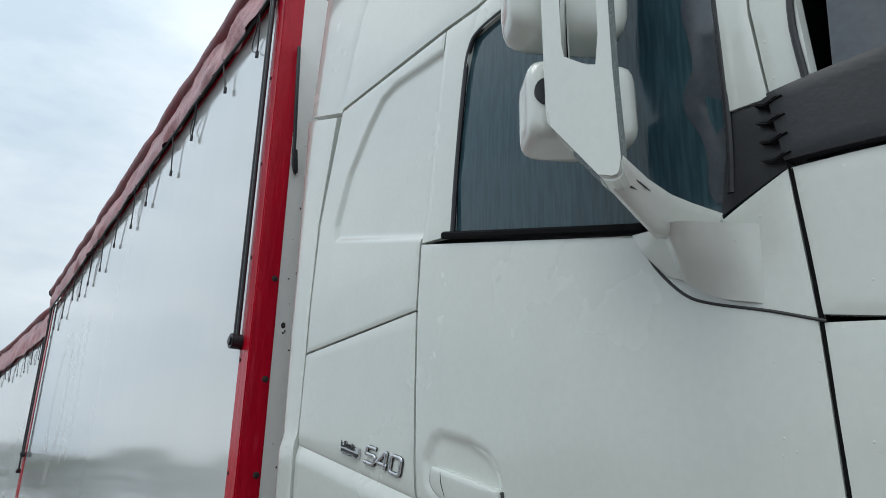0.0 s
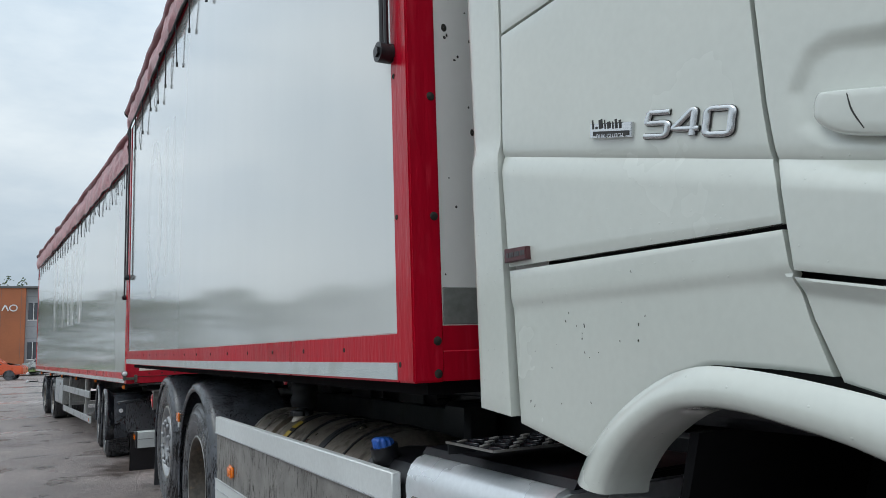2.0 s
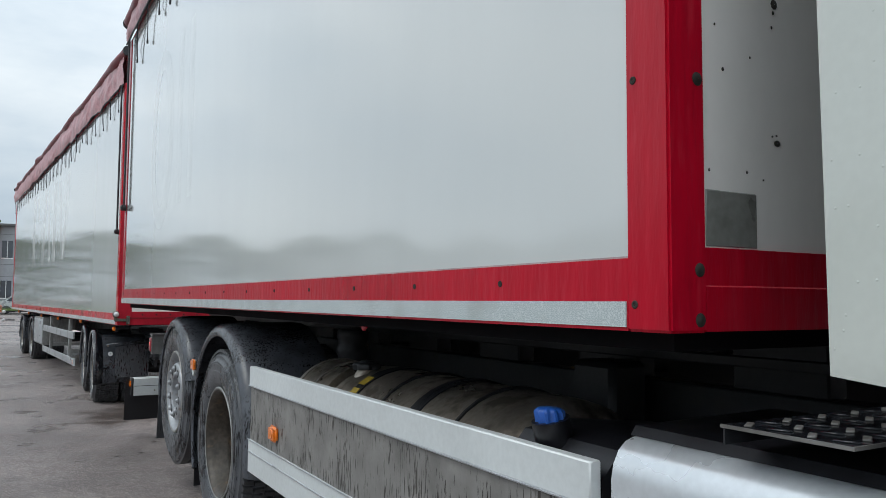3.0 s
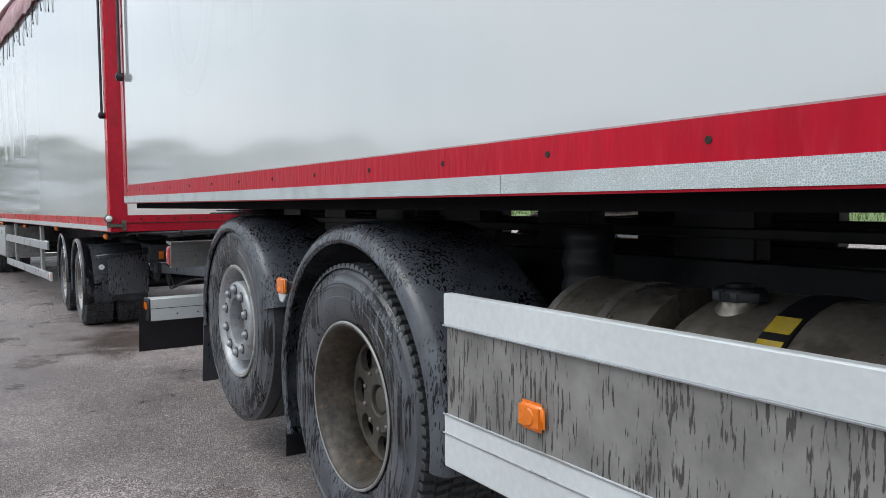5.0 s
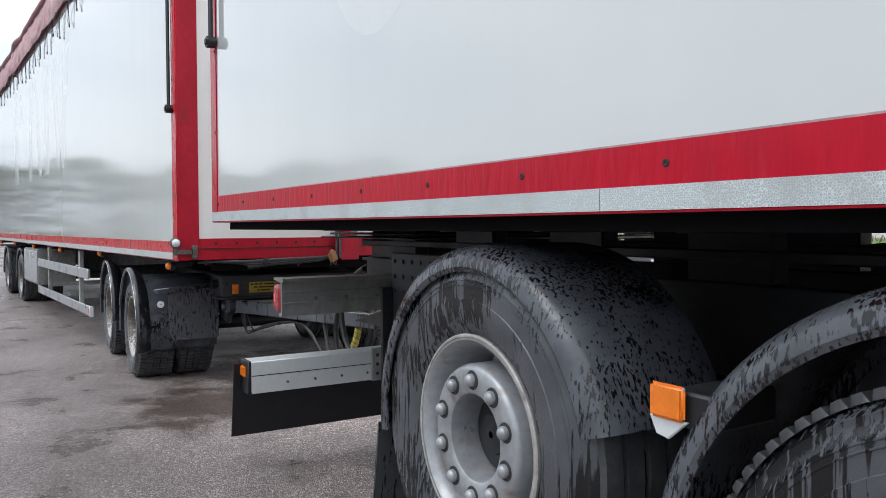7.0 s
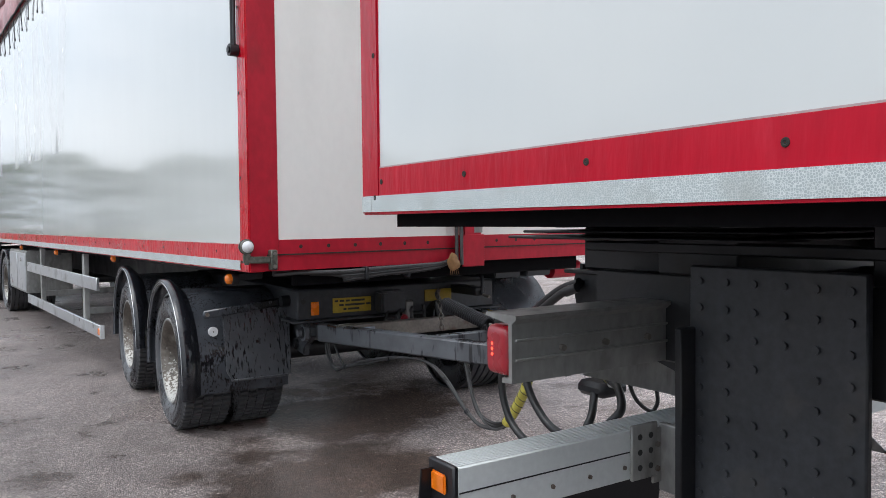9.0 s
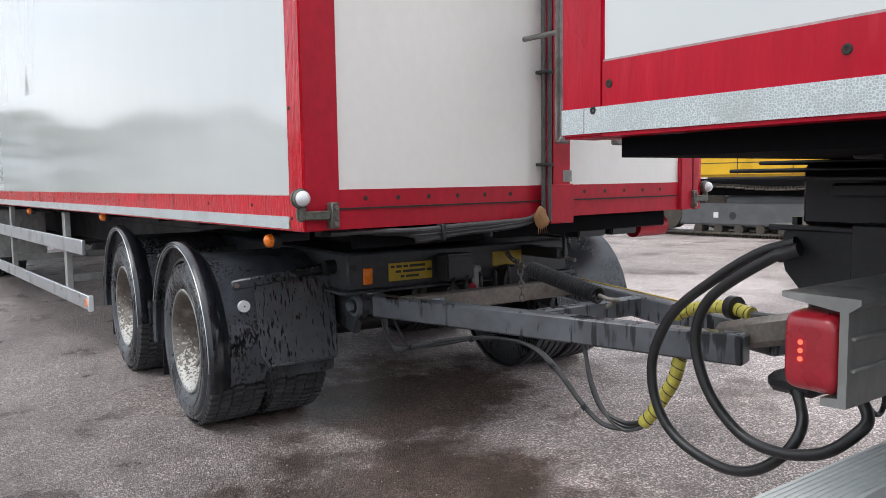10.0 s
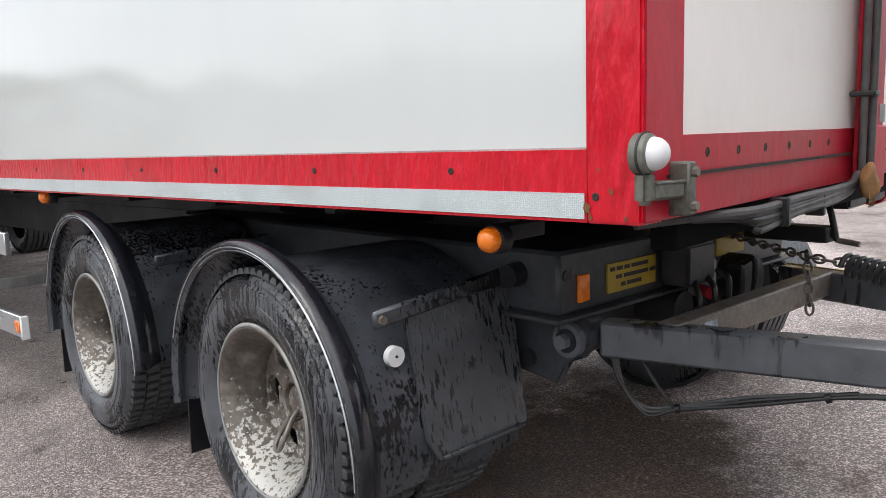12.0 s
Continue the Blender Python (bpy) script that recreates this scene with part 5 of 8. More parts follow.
badge = part("gearbox_badge", bm, "chrome", cab, "chrome gearbox badge")
prism(bm := B(), [(2.066, 1.849), (1.965, 1.825), (1.966, 1.816), (2.067, 1.840)], "x", 1.1035, 1.106)
part("badge_strip", bm, "ink", badge)


def on_side(y, z, x, slope, size=1.0, shear=0.0):
    """A pose for lettering on the side: reads from the rear towards the front."""
    a = math.atan(slope)
    ex, ey = Vector((0, -math.cos(a), -math.sin(a))), Vector((0, 0, 1)) + Vector((0, -shear, 0))
    m = Matrix((ex, ey, Vector((-1, 0, 0)))).transposed().to_4x4()
    m.translation = (x, y, z)
    return m


yy = 2.068
for w, h in ((0.004, 0.018), (0.006, 0.004), (0.011, 0.018), (0.003, 0.018), (0.009, 0.013), (0.003, 0.014), (0.006, 0.018), (0.006, 0.016)):
    z = crease(yy) + 0.056
    part("print_bar", box(B(), (1.1035, yy - w, z + 0.0), (1.1055, yy, z + h), 0.0005), "ink", badge)
    yy -= w + 0.005
words("DUAL CLUTCH", 0.0115, "chrome", on_side(2.016, 1.8235, 1.1025, 0.235), badge, "badge_lettering")
# the number badge: three digits drawn with one broad stroke each
DIGITS = ([(0.040, 0.048), (0.022, 0.048), (0.007, 0.048), (0.005, 0.044), (0.003, 0.030), (0.005, 0.027), (0.018, 0.027), (0.032, 0.027), (0.038, 0.023), (0.038, 0.014), (0.037, 0.005), (0.031, 0.001), (0.015, 0.001), (0.0, 0.001)],
          [(0.031, 0.0), (0.031, 0.024), (0.031, 0.046), (0.028, 0.048), (0.025, 0.046), (0.013, 0.030), (0.002, 0.016), (0.003, 0.0135), (0.020, 0.013), (0.041, 0.013)],
          [(0.020, 0.001), (0.008, 0.001), (0.002, 0.006), (0.002, 0.024), (0.002, 0.042), (0.008, 0.048), (0.020, 0.048), (0.032, 0.048), (0.038, 0.042), (0.038, 0.024), (0.038, 0.006), (0.032, 0.001), (0.020, 0.001)])
NUMBER = on_side(1.834, 1.781, 0.0, 0.235, shear=0.26) @ Matrix.Diagonal((1.45, 0.86, 1, 1))
# the wider ink copy paints the dark shaded edges of the chrome digits
for mat, nm, r, x, flat in (("chrome", "number_badge", 0.0054, 1.1085, 0.55), ("ink", "number_backing", 0.0064, 1.1108, 0.35)):
    bm = B()
    for k, line in enumerate(DIGITS):
        tube(bm, [(u - 0.069 + 0.0485 * k, v, 0.0) for u, v in line], r, 10, 4)
    bm.transform(Matrix.Translation((x, 0, 0)) @ NUMBER @ Matrix.Diagonal((1, 1, flat, 1)))
    part(nm, bm, mat, cab)
prism(bm := B(), [(2.391, 1.654), (2.303, 1.651), (2.304, 1.622), (2.392, 1.622)], "x", 1.094, 1.118, 0.002)
maker = part("maker_plate", bm, "dark_plate", cab, "small dark red plate with worn print")
for i, w in enumerate((0.008, 0.009, 0.007, 0.010, 0.007, 0.008, 0.006)):
    part("print_bar", box(B(), (1.0928, 2.381 - 0.011 * i - w, 1.632), (1.0945, 2.381 - 0.011 * i, 1.643)), "cable_grey", maker)

# the closed rest of the cab: front, windscreen, roof and far side
part("front_face", box(B(), (1.24, 0.26, 0.75), (3.42, 0.34, 2.17), 0.05, 3), "cab_white", cab)
part("front_core", box(B(), (1.26, 0.33, 1.0), (3.42, 0.66, 2.25), 0.02), "black", cab)
prism(bm := B(), [(0.30, 2.17), (0.33, 2.17), (0.56, 3.0), (0.53, 3.0)], "x", 1.30, 3.40)
part("windscreen", bm, "far_glass", cab)
prism(bm := B(), [(0.50, 3.0), (0.92, 3.86), (0.98, 3.86), (0.98, 3.0)], "x", 1.30, 3.40, 0.04)
part("roof_front", bm, "cab_white", cab)
part("far_side", box(B(), (3.46, 0.30, 1.28), (3.52, 2.36, 3.02), 0.02, 2), "cab_white", cab)
part("front_bumper", box(B(), (1.18, 0.24, 0.42), (3.48, 0.62, 0.80), 0.06, 3), "black", cab)

# specks of road dirt low on the cab's rear corner
rng = random.Random(12)
for i in range(26):
    y, z, r = rng.uniform(1.95, 2.36), 1.30 + 0.30 * rng.random() ** 1.6, rng.choice((0.0007, 0.0009, 0.0012, 0.0016))
    if z < 1.40 and y < 2.12:
        continue
    lathe(bm := B(), (0, 0, 0), [(r, 0.0), (r * 0.8, 0.0006), (0.0003, 0.0008)], seg=8, closed=False)
    bm.transform(Matrix.Translation((cab_x(y, z) - 0.0004, y, z)) @ Matrix.Rotation(radians(rng.uniform(-25, 25)), 4, "X") @ Matrix.Diagonal((1, 1, rng.uniform(1.0, 3.2), 1)))
    part("dirt_speck", bm, "dirt", cab)

# ---- mirrors on the cab door ----
def soft_box(bm, c, size, turn, e=0.35):
    """A box with strongly rounded corners."""
    m = Matrix.Translation(c) @ Matrix.Rotation(radians(turn), 4, "Z")
    n = 10
    faces = []
    for axis in range(3):
        for sgn in (-1, 1):
            def f(s, t, axis=axis, sgn=sgn):
                v = [0, 0, 0]
                v[axis], v[(axis + 1) % 3], v[(axis + 2) % 3] = sgn, 2 * s - 1, 2 * t - 1
                q = Vector(v)
                k = (abs(q.x) ** 7 + abs(q.y) ** 7 + abs(q.z) ** 7) ** (1 / 7)
                q /= k
                return m @ Vector((q.x * size[0] / 2, q.y * size[1] / 2, q.z * size[2] / 2))
            grid(bm, n, n, f)
    bmesh.ops.remove_doubles(bm, verts=bm.verts[:], dist=1e-5)
    return bm


ARM = [(0.868, 2.70), (0.871, 2.54), (0.870, 2.310), (0.866, 2.292), (0.857, 2.278), (0.755, 2.150), (0.744, 2.139), (0.730, 2.132), (0.715, 2.131), (0.707, 2.139), (0.708, 2.16), (0.713, 2.315), (0.713, 2.44),
       (0.709, 2.64), (0.742, 2.64), (0.739, 2.391), (0.742, 2.335), (0.750, 2.326), (0.818, 2.392), (0.826, 2.402), (0.829, 2.42), (0.823, 2.70)]
mirror = part("mirror_arm", slab(B(), [(0.86, y, z) for y, z in ARM], (0.05, 0.032, 0), 0.006, 3), "cab_white", door, "white mirror arm with scuffed paint", smooth=25)


def loft(bm, stations, depth, n=20):
    """A soft-edged bar through stations of (lower, upper) edge points, as deep as the vector depth."""
    depth = Vector(depth)
    rows = []
    for lo, up in stations:
        lo, up = Vector(lo), Vector(up)
        c, u, w = (lo + up + depth) / 2, (up - lo) / 2, depth / 2
        ring = []
        for k in range(n):
            a = 2 * math.pi * k / n
            x, y = math.cos(a), math.sin(a)
            r = (abs(x) ** 5 + abs(y) ** 5) ** -0.2
            ring.append(bm.verts.new(c + u * x * r + w * y * r))
        rows.append(ring)
    for p, q in zip(rows, rows[1:]):
        for k in range(n):
            bm.faces.new((p[k], p[(k + 1) % n], q[(k + 1) % n], q[k]))
    bm.faces.new(rows[0][::-1]), bm.faces.new(rows[-1])
    return bm


part("mirror_foot", loft(B(), [((0.862, 0.756, 2.150), (0.862, 0.712, 2.180)), ((0.872, 0.752, 2.143), (0.872, 0.714, 2.172)), ((0.92, 0.746, 2.106), (0.925, 0.716, 2.150)), ((0.975, 0.757, 2.087), (0.985, 0.724, 2.143)),
                               ((1.03, 0.745, 2.092), (1.03, 0.722, 2.139)), ((1.085, 0.722, 2.098), (1.085, 0.706, 2.128))], (0.04, 0.03, 0)), "cab_white", door, smooth=50)
for a, b, r in (((0.898, 0.7295, 2.151), (0.935, 0.7225, 2.131), 0.0026), ((0.905, 0.7335, 2.134), (0.915, 0.731, 2.131), 0.0018)):
    part("paint_scar", rod(B(), a, b, r, 8, r2=r * 0.3), "ink", door)
# the foot's shell: a lobe that swells out of the door and runs back into it
SHELL = (((1.10, 0.912, 2.153), (1.03, 0.798, 2.114), (1.0, 0.733, 2.100), (1.05, 0.701, 2.100), (1.10, 0.673, 2.101), (1.14, 0.658, 2.102)),
         ((1.10, 0.889, 2.111), (1.05, 0.792, 2.078), (1.035, 0.758, 2.060), (1.075, 0.717, 2.045), (1.104, 0.677, 2.037), (1.14, 0.660, 2.033)),
         ((1.11, 0.847, 2.058), (1.085, 0.799, 2.037), (1.08, 0.785, 2.026), (1.10, 0.741, 1.995), (1.112, 0.681, 1.976), (1.14, 0.664, 1.970)))
cols = [smooth_path([SHELL[r][k] for r in range(3)], 6) for k in range(6)]
rows = [smooth_path([c[i] for c in cols], 6) for i in range(13)]
bm = B()
vs = [[bm.verts.new(q) for q in row] for row in rows]
lid = [bm.verts.new((1.14, q.y + 0.02, q.z - 0.004)) for q in rows[0]]
for a, b in zip([lid] + vs, vs):
    for k in range(len(a) - 1):
        bm.faces.new((a[k], a[k + 1], b[k + 1], b[k]))
part("mirror_base", bm, "cab_white", door, smooth=55)
bm = B()
tube(bm, [(cab_x(y, z) - 0.0005, y, z) for y, z in ((0.908, 2.149), (0.876, 2.086), (0.82, 2.023), (0.767, 1.994), (0.668, 1.961), (0.589, 1.931))], 0.0028, 6, 5)
part("panel_gap", bm, "ink", door)
lowm = part("wide_angle_mirror", soft_box(B(), (0.968, 0.905, 2.360), (0.200, 0.115, 0.160), -28), "cab_white", door, "white rounded mirror housing")
part("mirror_glass", soft_box(B(), (0.968 + 0.025, 0.905 + 0.047, 2.360), (0.18, 0.04, 0.135), -28), "chrome", lowm)
part("mirror_knob", rod(B(), (0.884, 0.880, 2.366), (0.903, 0.912, 2.366), 0.028, 20), "black", lowm)
upm = part("main_mirror", soft_box(B(), (0.965, 0.925, 2.69), (0.235, 0.115, 0.345), -28), "cab_white", door, "tall white mirror housing")
part("mirror_glass", soft_box(B(), (0.965 + 0.025, 0.925 + 0.047, 2.69), (0.20, 0.04, 0.31), -28), "chrome", upm)

# ---- beside the chassis: step box, tanks, skirt lamp ----
bm = B()
prism(bm, [(1.13, 0.55), (1.13, 1.03), (1.136, 1.06), (1.15, 1.087), (1.17, 1.104), (1.195, 1.112), (1.62, 1.115), (1.62, 0.55)], "y", 2.32, 3.045, 0.012)
stepbox = part("battery_cover", bm, "bright_alu", truck, "bare metal rounded cover beside the chassis")
part("cover_top", prism(B(), [(1.195, 1.113), (1.21, 1.132), (1.66, 1.138), (1.66, 1.113)], "y", 2.30, 3.05, 0.006), "black", stepbox)
part("latch", box(B(), (1.122, 2.94, 0.95), (1.134, 2.99, 1.005), 0.006), "steel", stepbox)
plate_top = part("tread_plate", box(B(), (1.118, 2.510, 1.179), (1.60, 2.742, 1.184), 0.001), "gloss_black", stepbox, "checkered black tread plate")
# pale strips stand for the light caught along the plate's edges
part("plate_edge", box(B(), (1.114, 2.508, 1.1785), (1.118, 2.744, 1.1845)), "old_alu", plate_top)
part("plate_edge", box(B(), (1.114, 2.506, 1.1785), (1.60, 2.510, 1.1845)), "old_alu", plate_top)
part("plate_lip", box(B(), (1.119, 2.738, 1.150), (1.60, 2.742, 1.179)), "chassis", plate_top)
# every other bar is grey: wet reflections given as colour
for i in range(9):
    for j in range(4):
        c = (1.145 + 0.05 * i, 2.535 + 0.058 * j)
        d = (0.017, 0.010) if (i + j) % 2 else (0.006, -0.019)
        part("tread_bar", beam(B(), (c[0] - d[0], c[1] - d[1], 1.1855), (c[0] + d[0], c[1] + d[1], 1.1855), 0.013, 0.004, 0.0015), "old_alu" if (i + j) % 2 else "gloss_black", plate_top)
# urea tank with a blue cap
bm = B()
prism(bm, [(1.14, 0.60), (1.125, 0.85), (1.14, 1.02), (1.19, 1.075), (1.32, 1.09), (1.62, 1.06), (1.62, 0.60)], "y", 3.04, 3.44, 0.03)
urea = part("urea_tank", bm, "black", truck, "black plastic tank with a blue screw cap")
bm = B()
rod(bm, (1.185, 3.285, 1.06), (1.172, 3.285, 1.115), 0.046, 20)
part("filler_neck", bm, "black", urea)
bm = B()
rows = []
for h, k in ((1.104, 0.80), (1.132, 0.80), (1.138, 0.70), (1.142, 0.52), (1.142, 0.02)):
    rows.append([bm.verts.new((1.174 - 0.2 * (h - 1.104) + k * (0.046 if i % 4 < 2 else 0.040) * math.cos(2 * math.pi * i / 40), 3.285 + k * (0.046 if i % 4 < 2 else 0.040) * math.sin(2 * math.pi * i / 40), h)) for i in range(40)])
for a, b in zip(rows, rows[1:]):
    for i in range(40):
        bm.faces.new((a[i], a[(i + 1) % 40], b[(i + 1) % 40], b[i]))
part("cap", bm, "blue", urea, "blue screw cap")
def lathe_up(bm, c, prof, seg=24):
    """A turned shape on an upright axis."""
    rr = [[bm.verts.new((c[0] + r * math.cos(2 * math.pi * i / seg), c[1] + r * math.sin(2 * math.pi * i / seg), c[2] + h)) for i in range(seg)] for r, h in prof]
    for a, b in zip(rr, rr[1:]):
        for i in range(seg):
            bm.faces.new((a[i], a[(i + 1) % seg], b[(i + 1) % seg], b[i]))
    return bm


# fuel tank: a rounded hull with straps and filler
bm = B()


def tank_ring(r, y, seg=40):
    return [Vector((1.47 + r * 1.0 * math.cos(2 * math.pi * k / seg), y, 0.80 + r * 0.98 * math.sin(2 * math.pi * k / seg))) for k in range(seg)]


tank_rows = [(0.02, 4.93), (0.22, 4.925), (0.275, 4.905), (0.305, 4.86), (0.317, 4.80), (0.318, 4.7), (0.318, 3.62), (0.312, 3.56), (0.28, 3.52), (0.2, 3.505), (0.02, 3.50)]
rings = [[bm.verts.new(v) for v in tank_ring(r, y)] for r, y in tank_rows]
for a, b in zip(rings, rings[1:]):
    for k in range(40):
        bm.faces.new((a[k], a[(k + 1) % 40], b[(k + 1) % 40], b[k]))
ftank = part("fuel_tank", bm, "tank", truck, "dirty metal fuel tank with black straps")
for y in (3.84, 4.11, 4.36):
    part("tank_seam", rod(B(), (1.47, y - 0.006, 0.80), (1.47, y + 0.006, 0.80), 0.3205, 40), "chassis", ftank)
for y in (4.11, 4.62):
    bm = B()
    rr = [[bm.verts.new(v) for v in tank_ring(r, yy)] for r, yy in ((0.3195, y - 0.034), (0.324, y - 0.032), (0.324, y + 0.032), (0.3195, y + 0.034))]
    for a, b in zip(rr, rr[1:]):
        for k in range(40):
            bm.faces.new((a[k], a[(k + 1) % 40], b[(k + 1) % 40], b[k]))
    part("strap", bm, "black", ftank, "black tank strap")
for k in range(2):
    part("label", slab(B(), [Vector((1.47 + 0.3255 * math.cos(a), y, 0.80 + 0.320 * math.sin(a))) for a, y in ((radians(117 + 13 * k), 4.592), (radians(126 + 13 * k), 4.592), (radians(126 + 13 * k), 4.648), (radians(117 + 13 * k), 4.648))], (0, 0, 0.0015)),
         "yellow", ftank, "yellow sticker with fine print")
bm = B()
lathe_up(bm, (1.37, 4.77, 0), [(0.058, 1.06), (0.05, 1.085), (0.042, 1.095), (0.042, 1.105)])
part("filler_neck", bm, "tank", ftank)
bm = B()
lathe_up(bm, (1.37, 4.77, 0), [(0.038, 1.10), (0.056, 1.103), (0.058, 1.122), (0.052, 1.130), (0.03, 1.132), (0.026, 1.139), (0.001, 1.140)])
for v in bm.verts:
    d = Vector((v.co.x - 1.37, v.co.y - 4.77))
    if d.length > 0.05 and v.co.z < 1.126:
        d *= 1.0 + 0.09 * math.cos(10 * math.atan2(d.y, d.x))
        v.co.x, v.co.y = 1.37 + d.x, 4.77 + d.y
part("filler_cap", bm, "chassis", ftank)
airt = part("air_tank", rod(B(), (1.46, 4.955, 0.85), (1.46, 5.30, 0.85), 0.255, 36), "tank", truck, "rusty brown air tank")
for y in (5.10, 5.285):
    part("band", rod(B(), (1.46, y - 0.014, 0.85), (1.46, y + 0.014, 0.85), 0.260, 36), "steel", airt)
part("air_bellow", tube(B(), [(1.62, 5.50, 1.0 + 0.02 * i) for i in range(13)], 0.075, 18, 1, smooth=False, ridge=(2, 0.12)), "chassis", truck)
# skirt lines and lamp
for z in (0.972, 0.715, 0.66):
    part("skirt_bead", rod(B(), (SKX - 0.009, 3.06, z), (SKX - 0.009, 5.545, z), 0.003, 6), "alu", skirt)
lampm = part("side_marker", box(B(), (SKX - 0.022, 5.10, 0.764), (SKX + 0.002, 5.198, 0.836), 0.012, 3), "orange", skirt, "amber side marker")
part("marker_lens", lathe(B(), (SKX - 0.022, 5.149, 0.80), [(0.022, 0.0), (0.02, 0.003), (0.001, 0.004)], seg=18, closed=False), "orange", skirt)
# lamp between the mudguards
fl = part("fender_lamp", box(B(), (1.084, 6.747, 0.943), (1.10, 6.833, 1.012), 0.0075, 3), "orange", truck, "amber lamp between the mudguards")
part("lamp_holder", box(B(), (1.1, 6.757, 0.95), (1.107, 6.825, 1.008), 0.003), "alu_dirty", truck)
part("lamp_reflector", prism(B(), [(6.745, 0.945), (6.838, 0.945), (6.82, 0.91), (6.79, 0.905)], "x", 1.094, 1.104, 0.002), "pale_alu", truck)
part("lamp_bracket", box(B(), (1.106, 6.70, 0.93), (1.30, 6.80, 1.0), 0.006), "chassis", truck)
# mud flaps
part("mud_flap", slab(B(), [(1.11, 8.045, 0.66), (1.45, 8.045, 0.66), (1.45, 8.10, 0.31), (1.11, 8.10, 0.31)], (0, 0.008, 0)), "flap", truck)
part("mud_flap", slab(B(), [(1.14, 6.875, 0.62), (1.44, 6.875, 0.62), (1.44, 6.90, 0.20), (1.14, 6.90, 0.20)], (0, 0.008, 0)), "black", truck)
part("mud_flap", slab(B(), [(1.075, 9.60, 0.62), (2.1, 9.60, 0.62), (2.1, 9.66, 0.235), (1.075, 9.66, 0.235)], (0, 0.008, 0), 0.002), "black", truck, "wide black rubber flap under the bumper")
# under-run bumper and light bar
bm = B()
box(bm, (1.13, 9.50, 0.478), (3.52, 9.625, 0.640), 0.004)
bump = part("underrun_bar", bm, "pale_alu", truck, "ribbed metal under-run bar with an amber end lamp")
for i in range(9):
    part("bar_rib", box(B(), (1.135, 9.508 + 0.0127 * i, 0.640), (3.5, 9.513 + 0.0127 * i, 0.6425)), "pale_alu", bump)
part("bar_groove", box(B(), (1.135, 9.4985, 0.566), (3.5, 9.5005, 0.570)), "chassis", bump)
for x in (1.32, 1.47, 1.62, 1.77):
    part("bolt", rod(B(), (x, 9.494, 0.522), (x, 9.501, 0.522), 0.007, 8), "steel", bump)
holed = part("bar_clamp", box(B(), (1.79, 9.484, 0.475), (1.91, 9.4975, 0.655), 0.004), "alu_dirty", bump, "weathered steel clamp with punched holes")
for k in range(6):
    part("clamp_hole", rod(B(), (1.825 + 0.05 * (k % 2), 9.4825, 0.515 + 0.05 * (k // 2)), (1.825 + 0.05 * (k % 2), 9.4845, 0.515 + 0.05 * (k // 2)), 0.010, 12), "ink", holed)
part("end_cap", box(B(), (1.115, 9.498, 0.474), (1.134, 9.63, 0.644), 0.005), "black", bump)
part("end_lamp", box(B(), (1.104, 9.53, 0.56), (1.117, 9.60, 0.615), 0.005, 2), "orange", bump)
for x in (1.94, 2.70):
    part("bar_bracket", box(B(), (x - 0.012, 9.36, 0.42), (x + 0.012, 9.4985, 0.645), 0.003), "alu_dirty", bump, "grey steel bracket behind the bar")
    part("bar_bracket", box(B(), (x - 0.05, 9.488, 0.45), (x + 0.09, 9.4985, 0.63), 0.003), "alu_dirty", bump)
    part("bar_gusset", prism(B(), [(9.20, 0.46), (9.49, 0.46), (9.49, 0.60), (9.30, 0.54)], "x", x + 0.09, x + 0.10, 0.002), "alu_dirty", bump)
    for z in (0.50, 0.58):
        part("bolt", rod(B(), (x - 0.035, 9.478, z), (x - 0.035, 9.49, z), 0.010, 6), "steel", bump)
bm = B()
prism(bm, [(9.435, 0.865), (9.435, 1.03), (9.415, 1.045), (9.415, 1.055), (9.555, 1.055), (9.555, 1.045), (9.450, 1.03), (9.450, 0.88), (9.480, 0.876), (9.480, 0.862)], "x", 1.27, 2.05)
lbar = part("light_bar", bm, "alu_dirty", truck, "dirty metal profile that carries the rear lamp")
for z in (0.925, 0.98):
    part("profile_rib", box(B(), (1.28, 9.427, z), (2.05, 9.436, z + 0.008), 0.002), "alu_dirty", lbar)
for x in (1.45, 1.62, 1.8):
    part("bolt", rod(B(), (x, 9.422, 0.95), (x, 9.437, 0.95), 0.010, 6), "steel", lbar)
bm = soft_box(B(), (1.333, 9.50, 0.952), (0.146, 0.098, 0.142), 0)
lamp = part("rear_lamp", bm, "red_lens", lbar, "red tail lamp with a row of small lights")
m_led = bpy.data.materials.new("tail_light_diodes")
m_led.use_nodes = True
m_led.node_tree.nodes["Principled BSDF"].inputs["Base Color"].default_value = (0.6, 0.02, 0.02, 1)
m_led.node_tree.nodes["Principled BSDF"].inputs["Emission Color"].default_value = (1, 0.08, 0.04, 1)
m_led.node_tree.nodes["Principled BSDF"].inputs["Emission Strength"].default_value = 2.2
for i in range(3):
    part("diode", rod(B(), (1.2585, 9.512, 0.940 + 0.015 * i), (1.2625, 9.512, 0.940 + 0.015 * i), 0.0045, 10), m_led, lbar)
# frame end: bolted side plates, cross beam, coupling
bm = B()
box(bm, (1.80, 8.75, 0.46), (1.825, 9.27, 1.18), 0.006)
plate = part("frame_plate", bm, "dolly", truck, "dark steel plate full of bolts")
for i in range(6):
    for j in range(9):
        if (i, j) in ((2, 4), (3, 4), (2, 5)):
            continue
        part("bolt", rod(B(), (1.792, 8.79 + 0.088 * i, 0.52 + 0.077 * j), (1.80, 8.79 + 0.088 * i, 0.52 + 0.077 * j), 0.011, 10), "dolly", plate)
